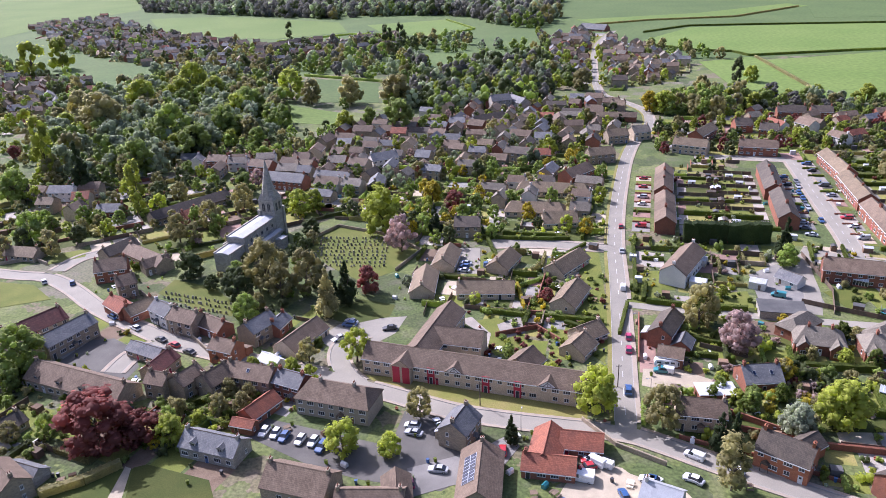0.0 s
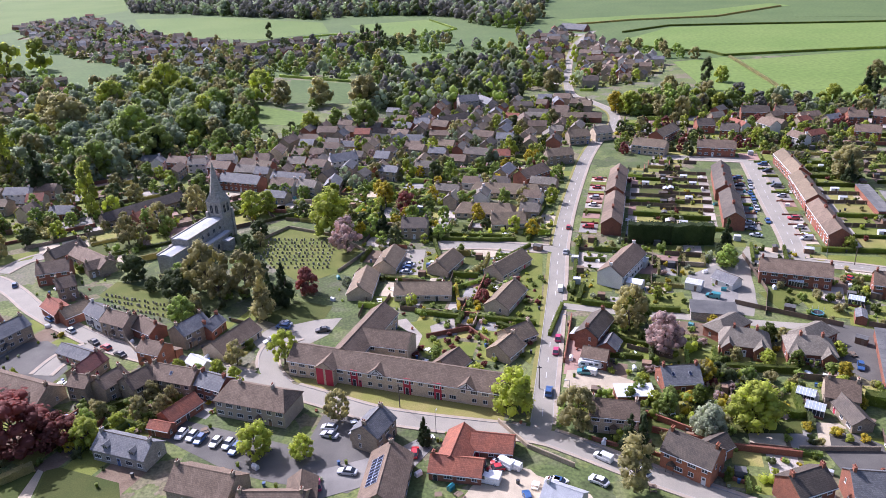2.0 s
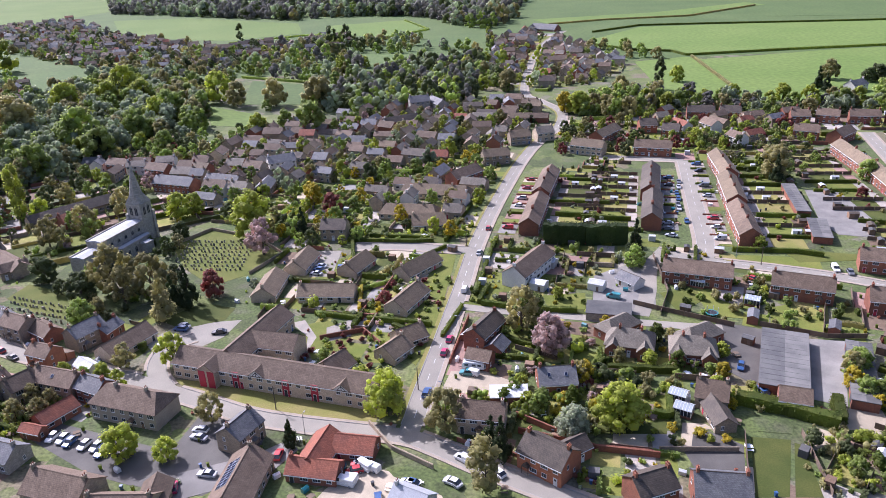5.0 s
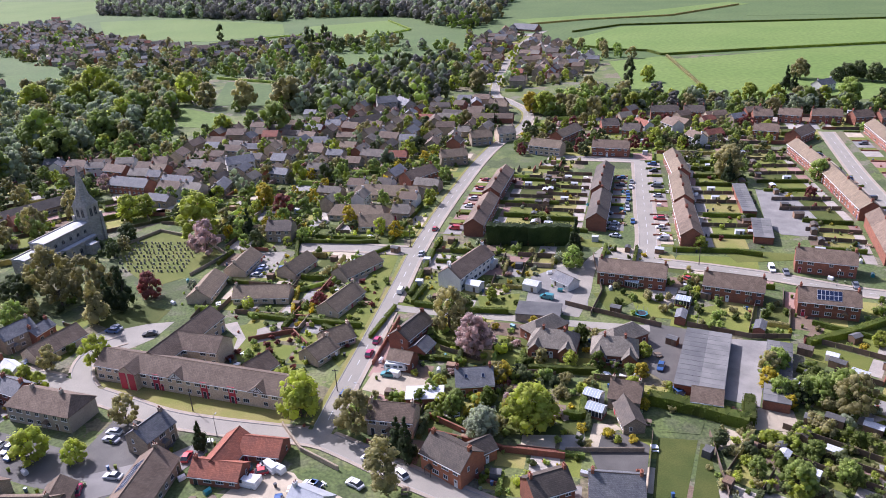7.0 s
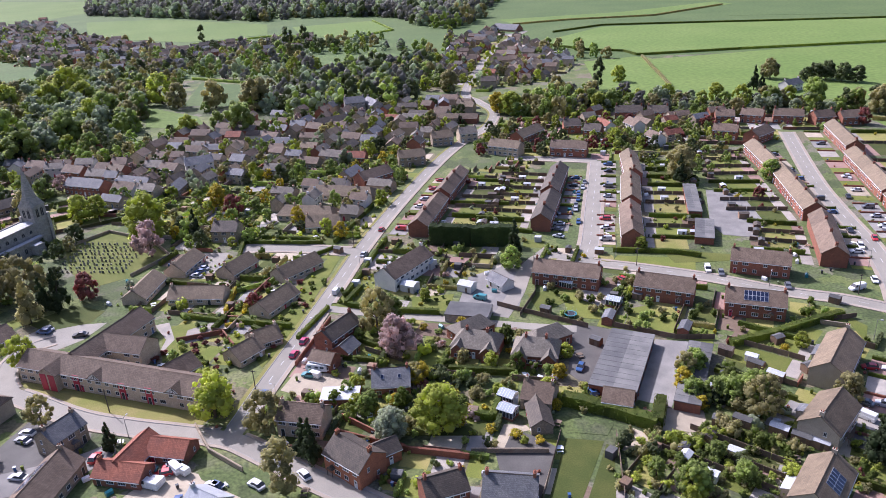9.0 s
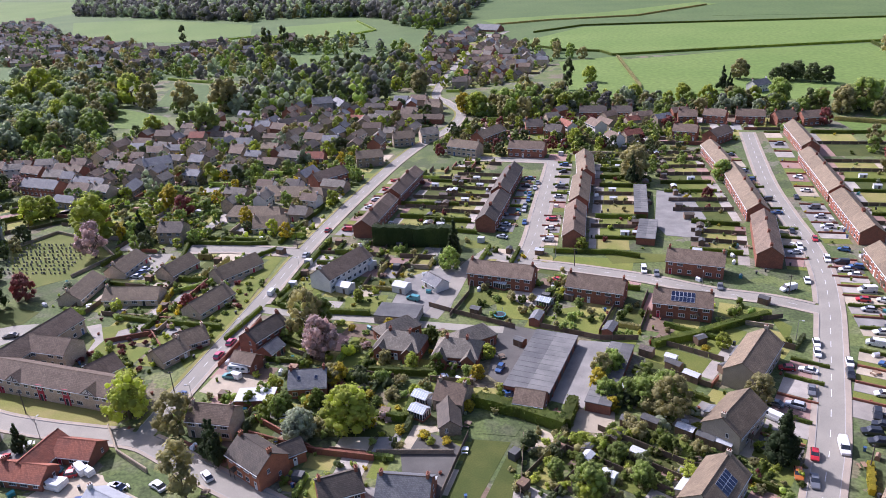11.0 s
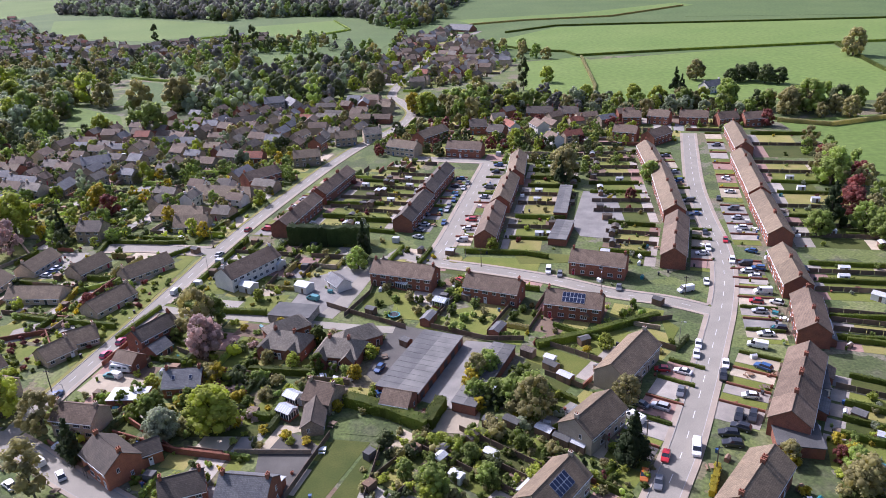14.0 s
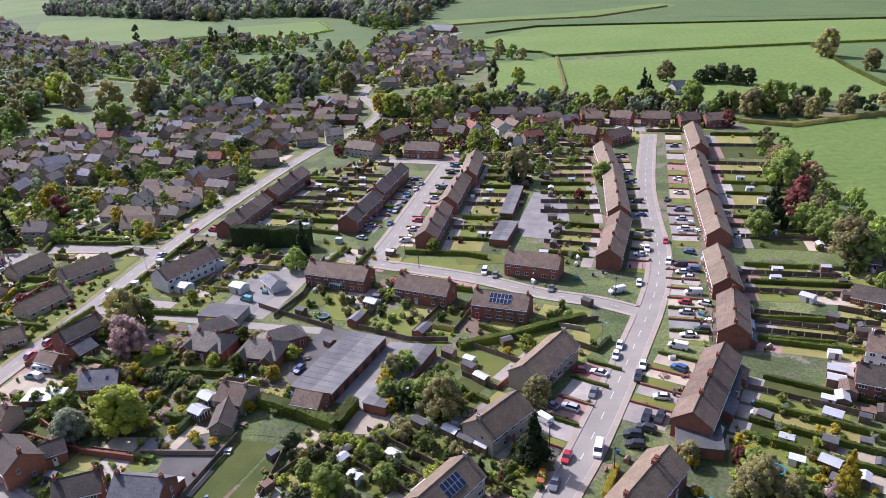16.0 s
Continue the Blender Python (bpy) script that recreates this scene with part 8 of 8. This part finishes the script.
# ---- care home front ----
def care_home(a, b):
    """The long two-storey front range: a projecting red gable bay, red panels and half-timbered gablets."""
    (x0, y0), (x1, y1) = a, b
    ln, turn, span = math.hypot(x1 - x0, y1 - y0), math.degrees(math.atan2(y1 - y0, x1 - x0)), 9.0
    ob = house((x0 + x1) / 2, (y0 + y1) / 2, turn, ln, span, 2, "buff_brick", "tile_brown", "care_home", 0, 2, pitch=30.0)
    tagged(ob, "long buff brick care home with red panels and brown tiled roof", "care home")
    half = span / 2
    bay = bmesh.new()
    prism(bay, [(-2.6, -0.3), (2.6, -0.3), (2.6, 5.0), (0, 6.9), (-2.6, 5.0)], -1.8, 4.5)
    by = part("bay", finish(bay, "bay", "buff_brick"), ob, pose(-ln / 2 + ln * 0.2, -half, 0, 0, 0, 90))
    r = bmesh.new()
    for s in (-1, 1):
        prism(r, [(0, 6.9), (s * 3.0, 4.7), (s * 3.0, 4.86), (0, 7.08)], -2.1, 4.5)
    bmesh.ops.recalc_face_normals(r, faces=r.faces)
    part("bay_roof", finish(r, "bay_roof", "tile_brown"), by)
    for s, w in ((-1, 2.2), (1, 2.2)):
        r = bmesh.new()
        prism(r, [(s * 1.35 - 1.0, 0), (s * 1.35 + 1.0, 0), (s * 1.35 + 1.0, 4.9), (s * 1.35 - 1.0, 4.9)], -1.9, -1.7)
        part("red_panel", finish(r, "red_panel", "red_paint"), by, label="deep red rendered panel")
    for f in (0.33, 0.58, 0.72):
        r = bmesh.new()
        box(r, -1.0, -0.14, 0.0, 1.0, 0.02, 4.85)
        p = part("red_panel", finish(r, "red_panel", "red_paint"), ob, pose(-ln / 2 + ln * f, -half, 0), "deep red rendered panel")
        part("door", DOORS[3], p, pose(0, -0.12, 0.02))
        part("window", WINDOWS[(1.2, 1.1)], p, pose(0, -0.13, 3.3))
    for f in (0.44, 0.85):
        r = bmesh.new()
        prism(r, [(-2.3, 0), (2.3, 0), (0, 1.75)], -0.25, 3.0, 0)
        for u, v, w, q in ((-2.0, 0.05, -1.8, 0.05), (0, 0.05, 0, 1.5), (-1.1, 0.05, -0.1, 1.0), (1.1, 0.05, 0.1, 1.0)):
            prism(r, [(u - 0.09, v), (u + 0.09, v), (w + 0.09, q + 0.05), (w - 0.09, q + 0.05)], -0.31, -0.22, 1)
        bmesh.ops.recalc_face_normals(r, faces=r.faces)
        g = part("gablet", finish(r, "gablet", ("white_paint", "iron")), ob, pose(-ln / 2 + ln * f, -half, 4.7, 0, 0, 90), "white half-timbered gablet")
        r = bmesh.new()
        for s in (-1, 1):
            prism(r, [(0, 1.78), (s * 2.6, -0.2), (s * 2.6, -0.05), (0, 1.95)], -0.5, 3.0)
        bmesh.ops.recalc_face_normals(r, faces=r.faces)
        part("gablet_roof", finish(r, "gablet_roof", "tile_brown"), g)
    return ob


care_home((-24.4, 173.4), (31.6, 154.1))


# ---- poles ----
def pole(x, y, h=8.0):
    ob = tagged(new("utility_pole"), "dark tarred wooden pole beside the road", "pole", kind="thing")
    ob.matrix_basis = pose(x, y, 0)
    bm = bmesh.new()
    bmesh.ops.create_cone(bm, cap_ends=True, segments=8, radius1=0.15, radius2=0.10, depth=h + 0.4, matrix=Matrix.Translation((0, 0, h / 2 - 0.2)))
    part("post", finish(bm, "post", "bark"), ob)
    bm = bmesh.new()
    box(bm, -0.7, -0.05, h - 0.6, 0.7, 0.05, h - 0.48)
    for q in (-0.6, -0.2, 0.2, 0.6):
        box(bm, q - 0.04, -0.04, h - 0.48, q + 0.04, 0.04, h - 0.34)
    part("crossarm", finish(bm, "crossarm", "iron"), ob)


for p in [(4.9, 152.5), (40.3, 158.4), (154.0, 223.6), (213.8, 196.2), (196.2, 118.6), (56.0, 250.6), (184.4, 128.0)]:
    pole(*p, 6.8)


def lamp_post(x, y, turn):
    """A grey steel street lamp with an outreach arm and a flat lantern."""
    ob = tagged(new("street_lamp"), "slim grey steel street lamp beside the footway", "street lamp", kind="thing")
    ob.matrix_basis = pose(x, y, 0, 0, 0, turn)
    bm = bmesh.new()
    bmesh.ops.create_cone(bm, cap_ends=True, segments=8, radius1=0.11, radius2=0.09, depth=1.4, matrix=Matrix.Translation((0, 0, 0.6)))
    bmesh.ops.create_cone(bm, cap_ends=True, segments=8, radius1=0.07, radius2=0.05, depth=4.9, matrix=Matrix.Translation((0, 0, 3.6)))
    part("post", finish(bm, "post", "concrete"), ob)
    bm = bmesh.new()
    box(bm, -0.03, -0.03, 5.98, 0.75, 0.03, 6.05)
    part("arm", finish(bm, "arm", "concrete"), ob)
    bm = bmesh.new()
    prism(bm, [(-0.13, 5.96), (0.13, 5.96), (0.09, 6.12), (-0.09, 6.12)], 0.7, 1.35)
    part("lantern", finish(bm, "lantern", "pale_roof"), ob)


for p in [(149.0, 232.4, 200), (60.6, 228.2, 175), (51.8, 186.0, 175), (226.4, 214.0, 170), (204.4, 170.4, -20), (47.0, 152.6, 170), (14.0, 141.6, 75), (190.2, 203.8, 250)]:
    lamp_post(*p)
sheet("traffic_island", [(145.4 + 2.6 * math.cos(radians(24 * k)), 231.0 + 3.4 * math.sin(radians(24 * k))) for k in range(15)], "verge", 0.2, label="small rounded grass island in the close", category="traffic island")

# ---- gravestones ----
rg = random.Random(5)
stones = Heap()
for ax, ay, bx, by, rows_n in ((-52.0, 266.0, -24.0, 263.0, 9), (-98.0, 222.0, -72.0, 212.0, 4)):
    for r in range(rows_n):
        for k in range(16):
            f = (k + rg.random() * 0.5) / 16
            bm = bmesh.new()
            w, h = rg.uniform(0.5, 0.8), rg.uniform(0.7, 1.2)
            prism(bm, [(-w / 2, -0.2), (w / 2, -0.2), (w / 2, h * 0.8), (w * 0.25, h), (-w * 0.25, h), (-w / 2, h * 0.8)], -0.07, 0.07)
            me = finish(bm, "gravestone", rg.choice(("pale_stone", "concrete", "stone", "felt_roof")))
            stones.add(me, pose(ax + (bx - ax) * f, ay + (by - ay) * f - r * 3.2 + rg.uniform(-0.4, 0.4), 0, rg.gauss(0, 4), rg.gauss(0, 3), 90 + rg.gauss(0, 8)))
            bpy.data.meshes.remove(me)
stones.build("gravestones", "weathered grey gravestones standing in rows in the grass", "gravestones")


# ---- small things in the gardens ----
def clutter_mesh(kind):
    """Bins, garden tables with chairs, planters and water butts."""
    bm = bmesh.new()
    if kind == "bin":
        prism(bm, [(-0.24, 0.05), (0.24, 0.05), (0.3, 1.0), (-0.3, 1.0)], -0.27, 0.27)
        box(bm, -0.33, -0.34, 1.0, 0.33, 0.34, 1.08)
    elif kind == "table":
        box(bm, -0.8, -0.5, 0.70, 0.8, 0.5, 0.75)
        for a in (-0.7, 0.7):
            for b in (-0.4, 0.4):
                box(bm, a - 0.04, b - 0.04, 0, a + 0.04, b + 0.04, 0.70)
        for a in (-1.0, 1.0):
            box(bm, -0.7, a - 0.2, 0.40, 0.7, a + 0.2, 0.46)
            box(bm, -0.66, a - 0.15, 0.0, -0.58, a + 0.15, 0.4)
            box(bm, 0.58, a - 0.15, 0.0, 0.66, a + 0.15, 0.4)
    elif kind == "planter":
        bmesh.ops.create_cone(bm, cap_ends=True, segments=10, radius1=0.28, radius2=0.4, depth=0.5, matrix=Matrix.Translation((0, 0, 0.25)))
        for i in range(14):
            leaf_card(bm, Vector((rc.uniform(-.3, .3), rc.uniform(-.3, .3), rc.uniform(.5, .8))), Vector((rc.gauss(0, .5), rc.gauss(0, .5), 1)), 0.2, rc)
    else:
        prism(bm, [(-0.5, 0), (0.5, 0), (0.5, 0.9), (0, 1.25), (-0.5, 0.9)], -0.8, 0.8)
    return finish(bm, kind, "iron")


rc = random.Random(11)
KINDS = {k: clutter_mesh(k) for k in ("bin", "table", "planter", "log_store")}
bits = Heap()
for x, y, c, s, a, b in list(TAKEN):
    if y < 330:
        for k in range(7 if y < 240 else 4):
            e = rc.uniform(0.3, 7.0)
            u, v = (rc.uniform(-a, a), rc.choice((-1, 1)) * (b + e)) if rc.random() < 0.75 else (rc.choice((-1, 1)) * (a + e), rc.uniform(-b, b))
            px, py = x + c * u - s * v, y + s * u + c * v
            if free(px, py, -0.3):
                kd = rc.choice(("bin", "bin", "table", "planter", "planter", "log_store"))
                mat = {"bin": ("iron", "hedge_leaf", "car_blue"), "table": ("white_paint", "shed_wood", "wood_fence"), "planter": ("leaf_silver", "tile_red", "leaf_mid"), "log_store": ("shed_wood", "pale_roof", "white_paint", "car_teal")}[kd]
                bits.add(KINDS[kd], pose(px, py, 0.02, 0, 0, rc.random() * 360), [rc.choice(mat)])
bits.build("garden_clutter", "bins, tables, planters and small stores beside the houses", "garden clutter")


# ---- caravan and trampoline ----
def caravan(x, y, turn):
    ob = tagged(new("caravan"), "white touring caravan parked on a gravel yard", "caravan", kind="thing")
    ob.matrix_basis = pose(x, y, 0, 0, 0, turn)
    bm = bmesh.new()
    prism(bm, [(-3.0, 0.55), (2.9, 0.55), (3.1, 1.4), (2.7, 2.35), (2.2, 2.55), (-2.4, 2.55), (-3.0, 2.2)], -1.1, 1.1)
    bmesh.ops.bevel(bm, geom=list(bm.edges), offset=0.08, segments=2, affect="EDGES")
    part("body", finish(bm, "body", "car_white"), ob, pose(0, 0, 0, 0, 0, 90))
    for s in (-1, 1):
        for q in (-1.8, 0.2, 1.7):
            bm = bmesh.new()
            box(bm, q - 0.5, -0.03, 1.5, q + 0.5, 0.03, 2.05)
            part("window", finish(bm, "window", "glass_dark"), ob, pose(0, s * 1.11, 0))
        part("wheel", CARS["hatch"][3], ob, Matrix.Translation((0.2, s * 1.0, 0.38)))
    bm = bmesh.new()
    box(bm, -4.2, -0.06, 0.45, -2.8, 0.06, 0.57)
    part("drawbar", finish(bm, "drawbar", "iron"), ob)


def trampoline(x, y):
    ob = tagged(new("trampoline"), "round trampoline with a blue rim on the lawn", "trampoline", kind="thing")
    ob.matrix_basis = pose(x, y, 0)
    bm = bmesh.new()
    bmesh.ops.create_cone(bm, cap_ends=True, segments=24, radius1=1.5, radius2=1.5, depth=0.04, matrix=Matrix.Translation((0, 0, 0.8)))
    part("mat", finish(bm, "mat", "iron"), ob)
    bm = bmesh.new()
    for i in range(24):
        a0, a1 = radians(15 * i), radians(15 * i + 15)
        q = [bm.verts.new((r * math.cos(t), r * math.sin(t), z)) for t in (a0, a1) for r, z in ((1.45, 0.84), (1.85, 0.84), (1.85, 0.74))]
        bm.faces.new((q[0], q[1], q[4], q[3]))
        bm.faces.new((q[1], q[2], q[5], q[4]))
    part("rim", finish(bm, "rim", "car_teal"), ob)
    for i in range(6):
        bm = bmesh.new()
        box(bm, -0.04, -0.04, -0.05, 0.04, 0.04, 2.3)
        part("leg", finish(bm, "leg", "car_silver"), ob, pose(1.8 * math.cos(radians(60 * i)), 1.8 * math.sin(radians(60 * i)), 0))


caravan(54.9, 167.2, -12.0)
trampoline(228.7, 117.2)
trampoline(264.2, 241.2)
trampoline(126.4, 191.1)
